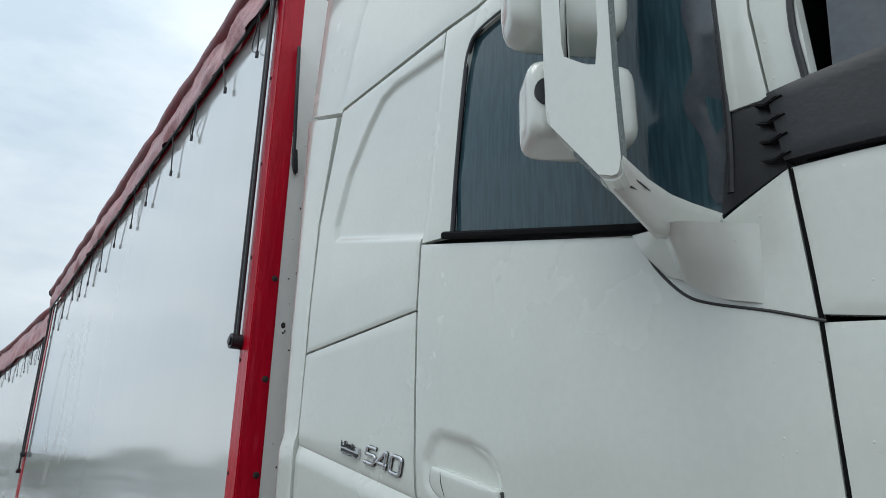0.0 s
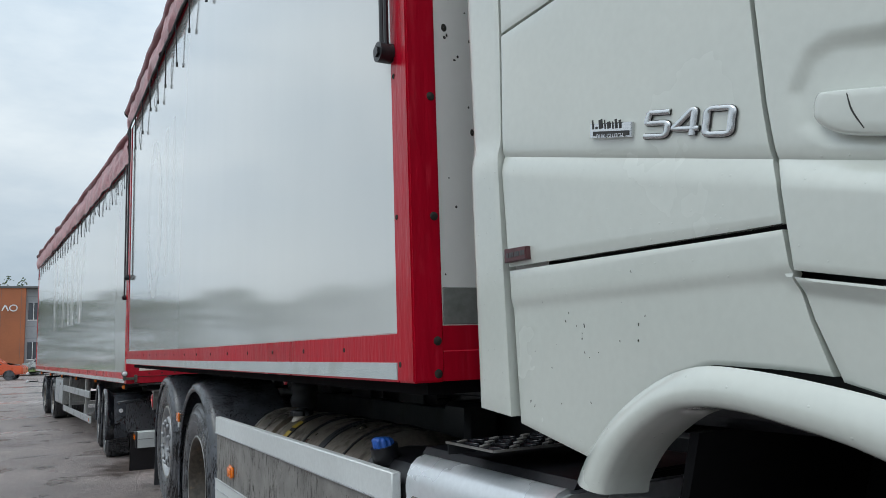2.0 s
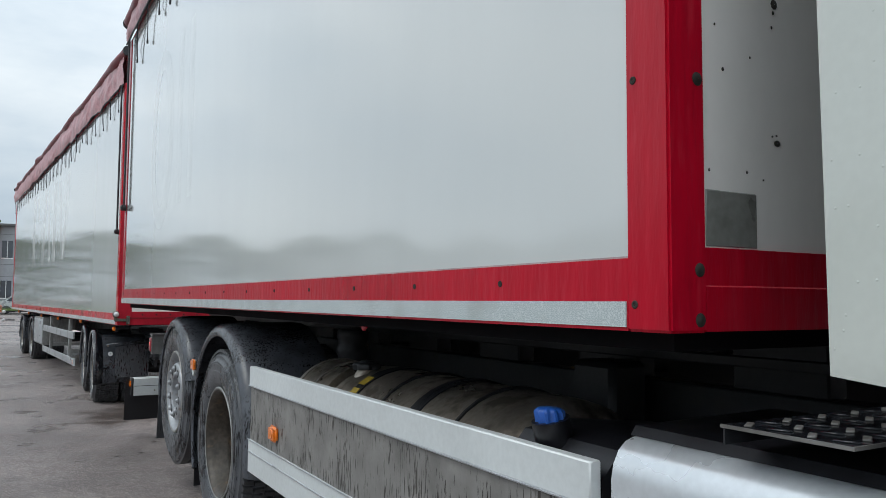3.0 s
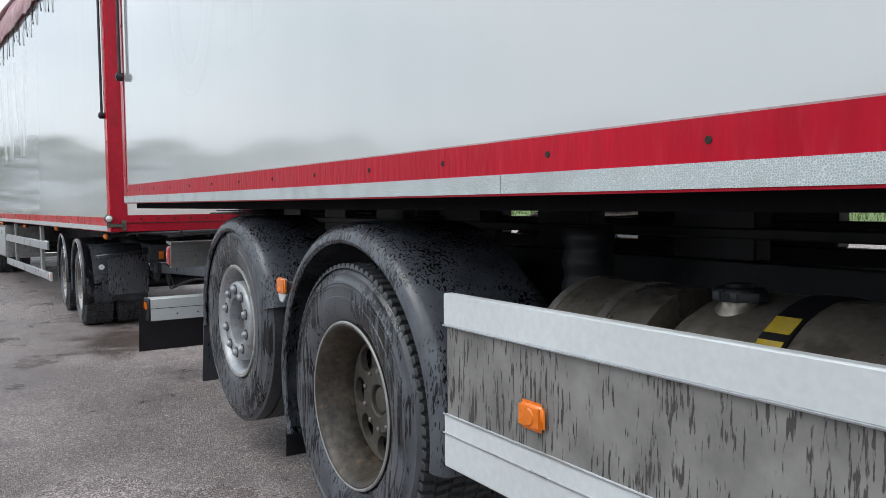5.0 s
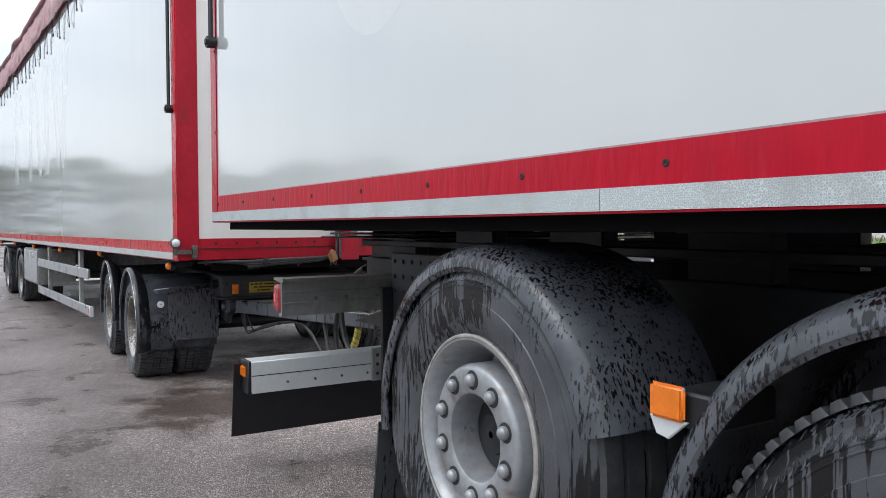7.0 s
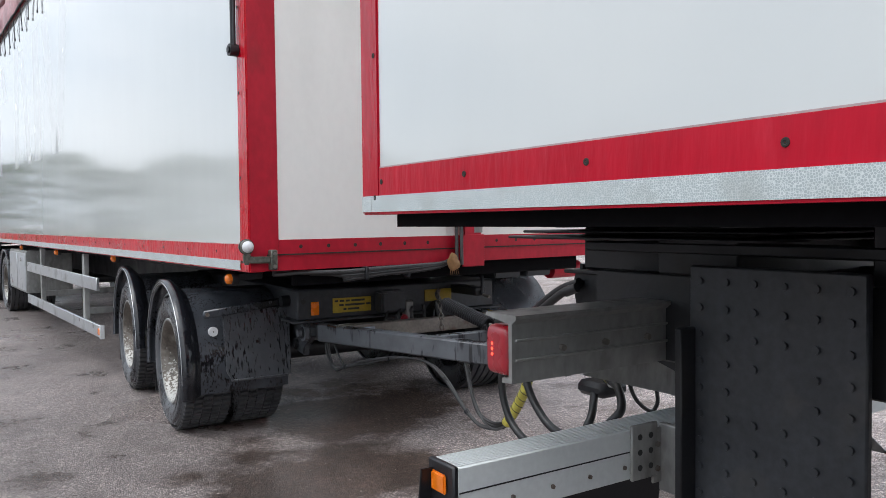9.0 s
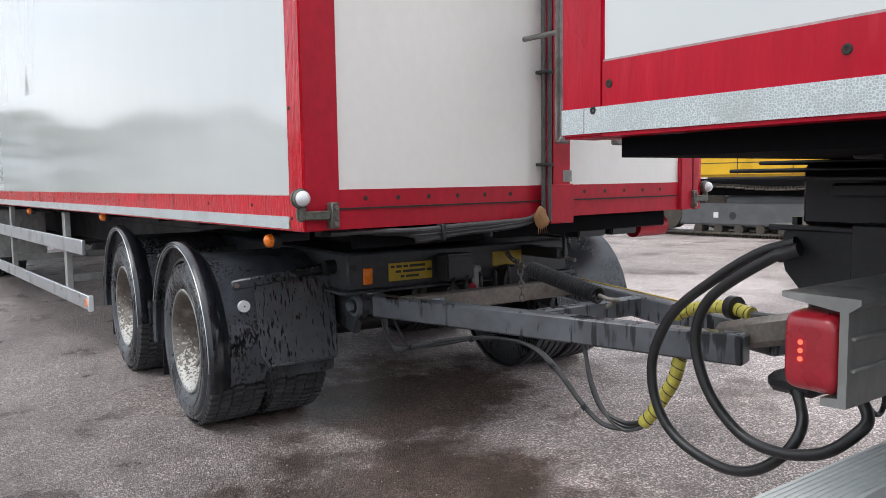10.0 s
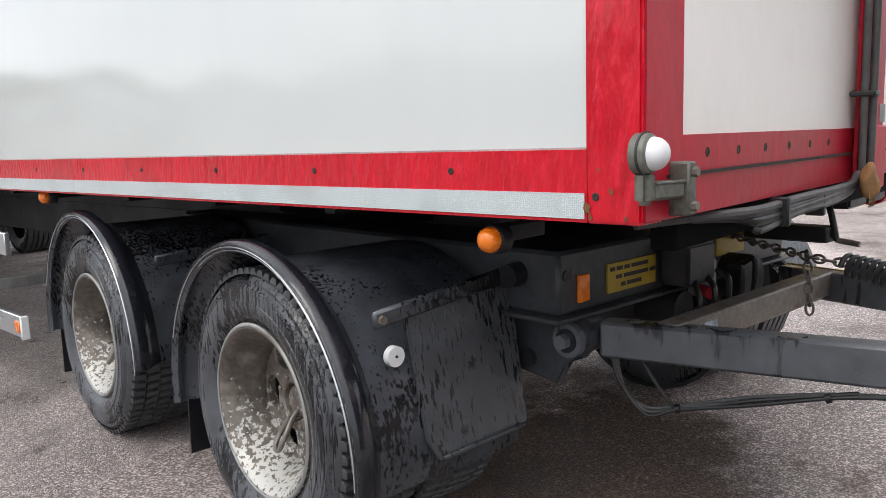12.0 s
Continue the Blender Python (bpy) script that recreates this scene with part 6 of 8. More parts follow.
part("side_plate_edge", box(B(), (1.735, 9.245, 0.46), (1.80, 9.27, 1.0), 0.004), "chassis", truck)
part("rear_cross_beam", box(B(), (1.92, 9.36, 0.90), (3.1, 9.58, 1.10), 0.012), "chassis", truck)
part("coupling_body", prism(B(), [(9.3, 1.12), (10.0, 1.12), (10.02, 1.06), (10.0, 0.99), (9.95, 0.935), (9.87, 0.90), (9.3, 0.74)], "x", 2.02, 2.62, 0.01), "chassis", truck)
part("rear_cross_member", box(B(), (2.02, 9.25, 1.125), (3.35, 9.95, 1.29), 0.01), "black", truck)
part("coupling_flange", box(B(), (2.0, 9.3, 1.108), (2.64, 10.04, 1.124), 0.004), "chassis", truck)
for i in range(4):
    part("bolt", rod(B(), (2.05, 9.98 - 0.075 * i, 1.12), (2.05, 9.98 - 0.075 * i, 1.145), 0.015, 6), "chassis", truck)
part("coupling_guard", slab(B(), [(1.80, 9.72, 0.78), (2.31, 9.74, 0.635), (2.47, 9.74, 0.632), (2.47, 9.74, 0.80), (2.0, 9.72, 0.83)], (0, 0.012, 0), 0.003), "alu_dirty", truck, "bent grey guard plate under the coupling")
part("guard_lip", beam(B(), (2.31, 9.735, 0.638), (2.47, 9.735, 0.634), 0.08, 0.012), "alu_dirty", truck)
part("spare_lead", tube(B(), [(2.17, 9.86, 0.72), (2.172, 9.85, 0.662), (2.21, 9.85, 0.605), (2.28, 9.85, 0.558), (2.318, 9.85, 0.58), (2.317, 9.85, 0.63), (2.30, 9.86, 0.70)], 0.008, 8, 6), "hose", truck)
part("coupling_jaw", rod(B(), (2.325, 9.98, 0.78), (2.325, 9.98, 1.0), 0.10, 20), "chassis", truck)
for k, (y, z) in enumerate(((10.06, 1.235), (10.02, 1.255), (9.96, 1.275), (9.92, 1.295))):
    part("rubber_strip", box(B(), (1.74 + 0.04 * k, 9.0, z + 0.014), (3.4, y, z + 0.024), 0.004), "black", truck)
part("tail_cross_beam", box(B(), (1.5, 9.72, 1.305), (3.52, 9.82, 1.345), 0.006), "chassis", truck)
part("eye_bracket", prism(B(), [(4.275, 1.335), (4.33, 1.335), (4.325, 1.30), (4.303, 1.283), (4.28, 1.30)], "x", 1.14, 1.15), "red_paint", truck)
for y in (3.75, 8.45):
    part("spring_mount", box(B(), (1.7, y - 0.1, 0.75), (1.86, y + 0.1, 1.2), 0.02), "chassis", truck)
for y in (6.22, 7.5):
    part("leaf_spring", box(B(), (1.80, y - 0.55, 0.70), (1.88, y + 0.55, 0.80), 0.02), "chassis", truck)
    part("air_spring", tube(B(), [(1.84, y + 0.48, 0.80 + 0.02 * i) for i in range(16)], 0.12, 18, 1, smooth=False, ridge=(4, 0.12)), "black", truck)
part("axle_valve", box(B(), (2.0, 6.7, 0.8), (2.4, 6.95, 1.05), 0.03), "chassis", truck)

# ---- the box's front: decal, dirt spots, washed-out marks ----
part("decal", box(B(), (1.148, TY0 + 0.0035, 1.495), (1.29, TY0 + 0.008, 1.60), 0.002), "decal", tbox, "peeling smoked decal")
rng = random.Random(5)
for i in range(46):
    z, x, r = rng.uniform(1.62, 3.4), rng.uniform(1.15, 1.36), rng.choice((0.002, 0.002, 0.003, 0.004, 0.008))
    lathe(bm := B(), (0, 0, 0), [(r, 0.0), (r * 0.8, 0.0012), (0.0004, 0.0015)], seg=9, closed=False)
    bm.transform(Matrix.Translation((x, TY0 + 0.0055, z)) @ Matrix.Rotation(radians(90), 4, "Z") @ Matrix.Diagonal((1, rng.uniform(0.7, 1.3), rng.uniform(0.8, 1.6), 1)))
    part("dirt_spot", bm, "dirt", tbox)
for z in (1.36, 1.45, 1.80, 2.15, 2.55):
    for r, y in ((0.013, TY0 - 0.0005),):
        lathe(bm := B(), (0, 0, 0), [(r, 0.0), (r * 0.8, 0.002), (0.0004, 0.0025)], seg=12, closed=False)
        bm.transform(Matrix.Translation((1.125, y, z)) @ Matrix.Rotation(radians(90), 4, "Z"))
        part("screw", bm, "dirt", tbox)
bm = B()
tube(bm, [(1.128, TY0 - 0.02, 3.62), (1.132, TY0 - 0.03, 3.4), (1.145, TY0 - 0.02, 3.2), (1.15, TY0 - 0.02, 3.06), (1.165, TY0 - 0.02, 3.02), (1.155, TY0 - 0.02, 3.12)], 0.008, 8, 6)
part("hook_cord", bm, "black", truck)


def ghost_ring(parent, x, yc, zc, ry, rz, w, mat="ghost"):
    bm = B()
    n = 48
    rows = []
    for i in range(n):
        a = 2 * math.pi * i / n
        rows.append([bm.verts.new((x, yc + (ry + k * w) * math.cos(a), zc + (rz + k * w) * math.sin(a))) for k in (-0.5, 0.5)])
    for i in range(n):
        bm.faces.new((rows[i][0], rows[(i + 1) % n][0], rows[(i + 1) % n][1], rows[i][1]))
    return part("washed_out_mark", bm, mat, parent, "pale trace of removed lettering")


ghost_ring(tbox, TX0 + 0.0057, 7.95, 2.62, 0.36, 0.62, 0.16)
for y in (6.9, 7.25):
    part("washed_out_mark", box(B(), (TX0 + 0.0057, y - 0.06, 2.05), (TX0 + 0.0068, y + 0.06, 3.25)), "ghost", tbox)

# ---- the trailer ----
trailer = thing("trailer", pose(1.185, 11.445, GZ, 0, 0, 3.9), "white box trailer in a red frame with a drawbar", "trailer")
RX0, RX1, RY0, RY1, RZ0, RZ1 = 0.02, 2.66, -0.01, 13.9, 1.072, 3.93
rbox = cargo_box(trailer, RX0, RX1, RY0, RY1, RZ0, RZ1, 0.47, 0.44, 0.158, 0.115, 0.088, RY0 + 0.117, RY1 - 0.1, side_red="red_wet", front_red="red_dull")
tarpaulin(trailer, RX0, RX1, RY0, RY1, RZ1, 11, lift=0.37, slack=3.2)
pull_rod(trailer, RX0, 0.085, 2.17, 3.95)

# ---- trailer: running gear ----
KEEP = BASE[trailer]
DOLLY = Matrix.Translation((1.34, 1.76, 0)) @ Matrix.Rotation(radians(-5.3), 4, "Z")
BASE[trailer] = KEEP @ DOLLY
for b, xo, gb, gz, gr, a0, a1 in ((-0.711, -1.296, -0.715, 0.445, 0.530, -6, 193), (0.654, -1.318, 0.62, 0.455, 0.543, -4, 181)):
    wheel(trailer, (xo, b, 0.475), 0.42, 0.265, 0.25, "trailer", "block", "twin wheel with a peeling silver rim", twin=True, seg=56)
    wheel(trailer, (1.28, b, 0.475), 0.42, 0.265, 0.25, "trailer", "rib", twin=True, seg=28, far=True)
    part("axle", rod(B(), (-1.0, b, 0.475), (1.0, b, 0.475), 0.065, 14), "chassis", trailer)
    gx = xo - 0.034
    g = mudguard(trailer, (gx, gb, gz), gr, 0.62, a0, a1, "wet black plastic mudguard with a bright edge line", lip=0.03, inset=0.064)
    band = [(gr - 0.006, 0.0125), (gr + 0.0015, 0.0055), (gr + 0.0055, -0.010), (gr + 0.0035, -0.035), (gr - 0.028, -0.068), (gr + 0.0045 - 0.064, -0.102)]
    part("outer_band", lathe(B(), (gx, gb, gz), band, seg=60, a0=a0, a1=a1, closed=False), "gloss_black", g, "smooth glossy black outer band")
    bm = B()
    lathe(bm, (gx, gb, gz), [(gr - 0.016, 0.011), (gr - 0.0145, 0.0135), (gr - 0.013, 0.011)], seg=60, a0=20, a1=183)
    lathe(bm, (gx, gb, gz), [(gr - 0.026, 0.006), (gr - 0.0245, 0.009), (gr - 0.023, 0.006)], seg=60, a0=60, a1=178)
    part("edge_line", bm, "alu", g)
    part("far_mudguard", lathe(B(), (1.31, gb, gz), [(gr - 0.01, 0), (gr, -0.01), (gr, -0.6), (gr - 0.01, -0.6)], seg=24, a0=0, a1=180, out=1), "fender", trailer)
    for x in (-0.58, 0.58):
        part("leaf_spring", box(B(), (x - 0.04, b - 0.42, 0.56), (x + 0.04, b + 0.42, 0.64), 0.02), "chassis", trailer)
    part("valve_hose", tube(B(), [(xo + 0.145, b + 0.005, 0.46), (xo + 0.10, b - 0.005, 0.43), (xo + 0.06, b - 0.02, 0.385), (xo + 0.045, b - 0.005, 0.345), (xo + 0.055, b + 0.03, 0.35), (xo + 0.08, b + 0.03, 0.39), (xo + 0.10, b + 0.01, 0.43)], 0.008, 8, 6), "steel", trailer)
# flap in front of the first wheel, its stay and the white disc
fb = -1.14
flap = part("front_flap", slab(B(), [(-1.085, fb + 0.012, 0.795), (-0.68, fb + 0.01, 0.81), (-0.70, fb - 0.065, 0.412), (-0.735, fb - 0.068, 0.400), (-1.06, fb - 0.083, 0.405), (-1.085, fb - 0.06, 0.46)], (0, 0.012, 0), 0.003), "flap", trailer, "wet black flap with water runs")
part("flap_hem", beam(B(), (-0.72, fb - 0.073, 0.408), (-1.055, fb - 0.086, 0.412), 0.012, 0.012, 0.003), "flap", flap)
part("flap_stay", beam(B(), (-1.195, fb + 0.006, 0.790), (-0.70, fb - 0.005, 0.845), 0.02, 0.048, 0.008), "fender", flap)
part("flap_bolt", rod(B(), (-1.175, fb - 0.016, 0.792), (-1.175, fb + 0.004, 0.792), 0.012, 6), "steel", flap)
part("white_disc", rod(B(), (-1.147, fb - 0.024, 0.694), (-1.147, fb - 0.004, 0.694), 0.027, 24), "white_lens", flap, "round white reflector")
part("disc_screw", rod(B(), (-1.147, fb - 0.027, 0.694), (-1.147, fb - 0.022, 0.694), 0.004, 8), "dirt", flap)
part("stay_joint", rod(B(), (-0.75, fb - 0.04, 0.845), (-0.67, fb - 0.04, 0.85), 0.035, 14), "chassis", flap)
part("mudguard_stay", beam(B(), (-1.21, 0.215, 0.815), (-0.72, 0.215, 0.85), 0.02, 0.045, 0.008), "fender", trailer)
part("rear_flap", slab(B(), [(-1.31, 1.165, 0.60), (-0.72, 1.165, 0.60), (-0.72, 1.18, 0.20), (-1.31, 1.18, 0.20)], (0, 0.008, 0)), "black", trailer)
part("rear_flap", slab(B(), [(-1.29, -0.19, 0.45), (-0.72, -0.19, 0.45), (-0.72, -0.18, 0.19), (-1.29, -0.18, 0.19)], (0, 0.008, 0)), "black", trailer)
# turntable frame; its upper parts are coloured near-black for the shade under the box
part("turntable", rod(B(), (0, 0, 0.93), (0, 0, 1.04), 0.62, 40), "shade_rubber", trailer)
part("turntable_ring", rod(B(), (0, 0, 0.955), (0, 0, 0.985), 0.68, 40), "shade_rubber", trailer)
dolly = part("dolly_frame", box(B(), (-0.70, -1.325, 0.735), (0.70, 1.1, 0.92), 0.012), "dolly", trailer, "dark dolly frame with warning labels")
part("frame_flange", box(B(), (-0.74, -1.355, 0.725), (0.74, -1.0, 0.738), 0.004), "dolly", dolly)
part("side_reflector", box(B(), (-0.617, -1.334, 0.765), (-0.567, -1.323, 0.845), 0.003), "orange", dolly)
part("frame_hole", rod(B(), (-0.665, -1.330, 0.85), (-0.665, -1.3235, 0.85), 0.016, 14), "ink", dolly)
lab = part("warning_label", box(B(), (-0.478, -1.3305, 0.770), (-0.225, -1.3235, 0.858)), "yellow", dolly, "yellow warning label with three lines of print")
for row, ws in enumerate(((0.022, 0.03, 0.026, 0.09), (0.03, 0.13, 0.03), (0.02, 0.075))):
    xx = -0.466 + 0.028 * row
    for w in ws:
        part("print_bar", box(B(), (xx, -1.332, 0.834 - 0.025 * row), (xx + w, -1.330, 0.846 - 0.025 * row)), "ink", dolly)
        xx += w + 0.01
part("warning_label", box(B(), (0.16, -1.3305, 0.80), (0.36, -1.3235, 0.875)), "yellow", dolly)
part("junction_box", box(B(), (-0.20, -1.43, 0.755), (-0.03, -1.328, 0.89), 0.012, 2), "dolly", dolly)
part("valve_body", box(B(), (-0.02, -1.40, 0.69), (0.04, -1.32, 0.82), 0.01), "alu_dirty", dolly, "worn metal valve with a red knob")
part("valve_knob", rod(B(), (-0.045, -1.425, 0.715), (-0.01, -1.37, 0.715), 0.022, 12), "red_lens", dolly, "red knob")
part("brake_chamber", rod(B(), (0.25, -1.42, 0.72), (0.25, -1.22, 0.72), 0.085, 20), "chassis", dolly)
part("brake_chamber", rod(B(), (-0.12, -1.37, 0.665), (-0.12, -1.22, 0.665), 0.06, 18), "chassis", dolly)
for k in range(5):
    tube(bm := B(), [(-0.14 + 0.08 * k, -1.41, 0.78), (-0.20 + 0.09 * k, -1.47, 0.72 + 0.02 * k), (-0.16 + 0.09 * k, -1.43, 0.65), (0.05 + 0.1 * k, -1.2, 0.66)], 0.010, 8, 6)
    part("air_line", bm, "hose", dolly)
# pivots and drawbar
for s in (-1, 1):
    bm = B()
    prism(bm, [(-1.02, 0.735), (-1.345, 0.735), (-1.392, 0.70), (-1.395, 0.655), (-1.36, 0.615), (-1.30, 0.595), (-1.275, 0.525), (-1.10, 0.545), (-1.02, 0.60)], "x", s * 0.63 - 0.02, s * 0.63 + 0.02, 0.006)
    piv = part("drawbar_bracket", bm, "dolly", trailer)
    part("pivot_bush", rod(B(), (s * 0.54, -1.332, 0.669), (s * 0.675, -1.332, 0.669), 0.050, 24), "drawbar", piv)
    part("pivot_bolt", rod(B(), (s * 0.675, -1.332, 0.669), (s * 0.705, -1.332, 0.669), 0.022, 6), "drawbar", piv)
    part("pivot_washer", rod(B(), (s * 0.674, -1.332, 0.669), (s * 0.682, -1.332, 0.669), 0.034, 20), "chassis", piv)
    part("pivot_bolt", rod(B(), (s * 0.64, -1.173, 0.585), (s * 0.668, -1.173, 0.585), 0.028, 16), "chassis", piv)
bm = B()
beam(bm, (-0.575, -1.385, 0.670), (-0.10, -3.05, 0.690), 0.075, 0.102, 0.008)
bar = part("drawbar", bm, "drawbar", trailer, "dark steel A-frame drawbar, wet and chipped")
part("drawbar_side", beam(B(), (0.575, -1.385, 0.670), (0.10, -3.05, 0.690), 0.075, 0.102, 0.008), "drawbar", bar)
part("drawbar_edge", beam(B(), (0.575 + 0.034, -1.385, 0.7225), (0.134, -3.05, 0.7425), 0.008, 0.004), "yellow", bar, "worn yellow top edge")
part("cross_tube", beam(B(), (-0.53, -1.56, 0.685), (0.53, -1.56, 0.685), 0.07, 0.085, 0.006), "steel", bar)
part("cross_tube", beam(B(), (-0.33, -2.22, 0.69), (0.33, -2.22, 0.69), 0.06, 0.08, 0.006), "drawbar", bar)
part("eye_shank", beam(B(), (0, -2.9, 0.70), (0, -3.2, 0.78), 0.14, 0.10, 0.02), "steel", bar)
part("drawbar_eye", rod(B(), (0, -3.25, 0.77), (0, -3.25, 0.83), 0.06, 20), "steel", bar)
part("maker_sticker", box(B(), (-0.40, -1.598, 0.672), (-0.33, -1.5945, 0.71)), "sticker", bar)
# tension spring, chain and crank
bm = B()
sp = []
a0, a1 = Vector((0.03, -1.80, 0.835)), Vector((0.02, -2.26, 0.765))
dr = (a1 - a0).normalized()
s1 = dr.cross(Vector((0, 0, 1))).normalized()
s2 = s1.cross(dr)
for i in range(24 * 10 + 1):
    t = i / 240
    a = 2 * math.pi * 24 * t
    sp.append(a0.lerp(a1, t) + 0.032 * (math.cos(a) * s1 + math.sin(a) * s2))
tube(bm, sp, 0.0075, 6, 1, smooth=False)
spring = part("tension_spring", bm, "chassis", trailer, "dark coil spring on a chain")
part("spring_hook", tube(B(), [a1, a1 + Vector((0, -0.05, -0.01)), a1 + Vector((0.03, -0.075, -0.015)), a1 + Vector((0.035, -0.04, -0.03)), a1 + Vector((0, -0.04, -0.045))], 0.009, 8, 5), "steel", spring)


def chain(name, pts, parent, r=0.016):
    path = smooth_path(pts, 14)
    d, k, nxt = 0.0, 0, 0.0
    for p, q in zip(path, path[1:]):
        if d >= nxt:
            f = (q - p).normalized()
            sd = f.cross(Vector((0.2, 0.3, 0.9))).normalized()
            up = sd.cross(f)
            w = sd if k % 2 else up
            loop = [p + f * 0.021 * math.cos(2 * math.pi * j / 12) + w * 0.012 * math.sin(2 * math.pi * j / 12) for j in range(13)]
            part(name, tube(B(), loop, 0.0042, 6, 1, smooth=False), "steel", parent)
            nxt, k = nxt + 0.032, k + 1
        d += (q - p).length


chain("chain_link", [(0.30, -1.28, 0.87), (0.18, -1.45, 0.86), (0.05, -1.70, 0.845), (0.03, -1.80, 0.84)], spring)
chain("chain_link", [(0.06, -1.68, 0.845), (0.065, -1.685, 0.76), (0.07, -1.69, 0.66)], spring)
crk = part("crank_tube", box(B(), (0.36, -1.62, 0.845), (0.44, -1.28, 0.90), 0.006), "chassis", trailer)
part("crank", tube(B(), [(0.40, -1.60, 0.87), (0.40, -1.63, 0.87), (0.40, -1.635, 0.86), (0.42, -1.60, 0.97), (0.42, -1.56, 1.0)], 0.011, 8, 3), "black", crk)
part("crank_grip", rod(B(), (0.40, -1.635, 0.855), (0.40, -1.71, 0.845), 0.010, 10), "steel", crk)
# lines below the drawbar: a thin pair from the dolly and three thicker ones from the bar, met by a spiral sleeve
for k in range(3):
    o = 0.011 * k
    tube(bm := B(), [(-0.56 + o, -1.40, 0.62), (-0.561 + o, -1.43, 0.545 - o), (-0.543, -1.505, 0.462 + o), (-0.517 + 0.3 * o, -1.587, 0.488 + 0.5 * o), (-0.465, -1.77, 0.532 + o), (-0.40, -2.0, 0.590 + 0.3 * o), (-0.342, -2.20, 0.592 + 0.3 * o),
                     (-0.306, -2.326, 0.520 + o), (-0.267, -2.464, 0.380 + 0.7 * o), (-0.241, -2.557, 0.324 + 0.5 * o), (-0.206, -2.679, 0.340 + 0.5 * o), (-0.198, -2.706, 0.372)], 0.0046 if k else 0.0056, 8, 8)
    part("brake_line", bm, "cable_grey" if k else "hose", bar)
tube(bm := B(), [(-0.545, -1.49, 0.62), (-0.535, -1.525, 0.56), (-0.523, -1.565, 0.507), (-0.51, -1.60, 0.49), (-0.466, -1.77, 0.545), (-0.40, -2.0, 0.60)], 0.0056, 8, 8)
part("brake_line", bm, "hose", bar)
for k in range(3):
    o = 0.013 * k
    tube(bm := B(), [(-0.270 + o, -2.45 + o, 0.66), (-0.266 + o, -2.468 + o, 0.60), (-0.257 + 0.6 * o, -2.50 + o, 0.475), (-0.241, -2.556 + 0.8 * o, 0.372 + 0.5 * o), (-0.22, -2.628, 0.328 + o), (-0.203, -2.69, 0.352 + 0.6 * o), (-0.198, -2.706, 0.372)], 0.0085, 8, 8)
    part("brake_line", bm, "hose" if k else "cable_grey", bar)
for p, q in (((-0.306, -2.323, 0.53), (-0.302, -2.336, 0.515)), ((-0.267, -2.46, 0.388), (-0.262, -2.472, 0.374)), ((-0.518, -1.58, 0.49), (-0.514, -1.592, 0.493)), ((-0.42, -1.93, 0.576), (-0.416, -1.942, 0.580))):
    part("cable_tie", rod(B(), p, q, 0.013, 10), "black", bar)


def sleeve(pts, parent):
    """A yellow spiral sleeve: a plain tube with a dark groove winding round it."""
    sl = part("spiral_sleeve", tube(B(), pts, 0.024, 14, 12), "hose_yellow", parent, "dirty yellow spiral sleeve round the lines")
    path = smooth_path(pts, 24)
    up, wind, way = Vector((0.3, 0.2, 0.93)), [], 0.0
    for i, c in enumerate(path):
        d = (path[min(i + 1, len(path) - 1)] - path[max(i - 1, 0)]).normalized()
        a = d.cross(up).normalized()
        b = a.cross(d)
        way += (c - path[i - 1]).length if i else 0.0
        t = 2 * math.pi * way / 0.034
        wind.append(c + 0.0236 * (math.cos(t) * a + math.sin(t) * b))
    part("sleeve_groove", tube(B(), wind, 0.0024, 5, 1, smooth=False), "ink", sl)


sleeve([(-0.199, -2.700, 0.366), (-0.190, -2.735, 0.412), (-0.178, -2.775, 0.480), (-0.168, -2.812, 0.550), (-0.160, -2.83, 0.63)], bar)
sleeve([(0.02, -2.66, 0.735), (0.03, -2.72, 0.765), (0.03, -2.82, 0.79), (0.02, -2.92, 0.795), (0.0, -3.0, 0.79)], bar)
for k in range(3):
    tube(bm := B(), [(0.0, -3.0, 0.79 - 0.01 * k), (0.04 * k, -3.15, 0.80), (0.06 * k, -3.4, 0.86)], 0.011, 8, 6)
    part("brake_line", bm, "cable_grey", bar)
part("hose_tie", rod(B(), (0.02, -2.90, 0.80), (0.015, -2.93, 0.80), 0.042, 14), "black", bar)
BASE[trailer] = KEEP

# hoses between truck and drawbar, in the world's frame
BASE[trailer] = trailer.matrix_basis.inverted()
loops = ([(2.0, 9.95, 1.075), (2.0, 10.06, 1.04), (2.0, 10.20, 0.955), (2.0, 10.365, 0.82), (2.0, 10.445, 0.655), (2.0, 10.425, 0.506), (2.0, 10.337, 0.408), (2.0, 10.182, 0.365), (2.0, 10.066, 0.388), (2.02, 9.981, 0.46),
          (2.06, 9.955, 0.54), (2.12, 10.0, 0.60), (2.20, 10.08, 0.632)],
         [(1.96, 9.92, 1.06), (1.95, 10.0, 1.03), (1.95, 10.177, 0.91), (1.95, 10.236, 0.802), (1.95, 10.23, 0.701), (1.95, 10.176, 0.59), (1.95, 10.072, 0.504), (1.95, 9.951, 0.487), (1.96, 9.84, 0.516),
          (1.98, 9.767, 0.58), (2.02, 9.753, 0.627), (2.08, 9.83, 0.68), (2.14, 9.95, 0.69)])
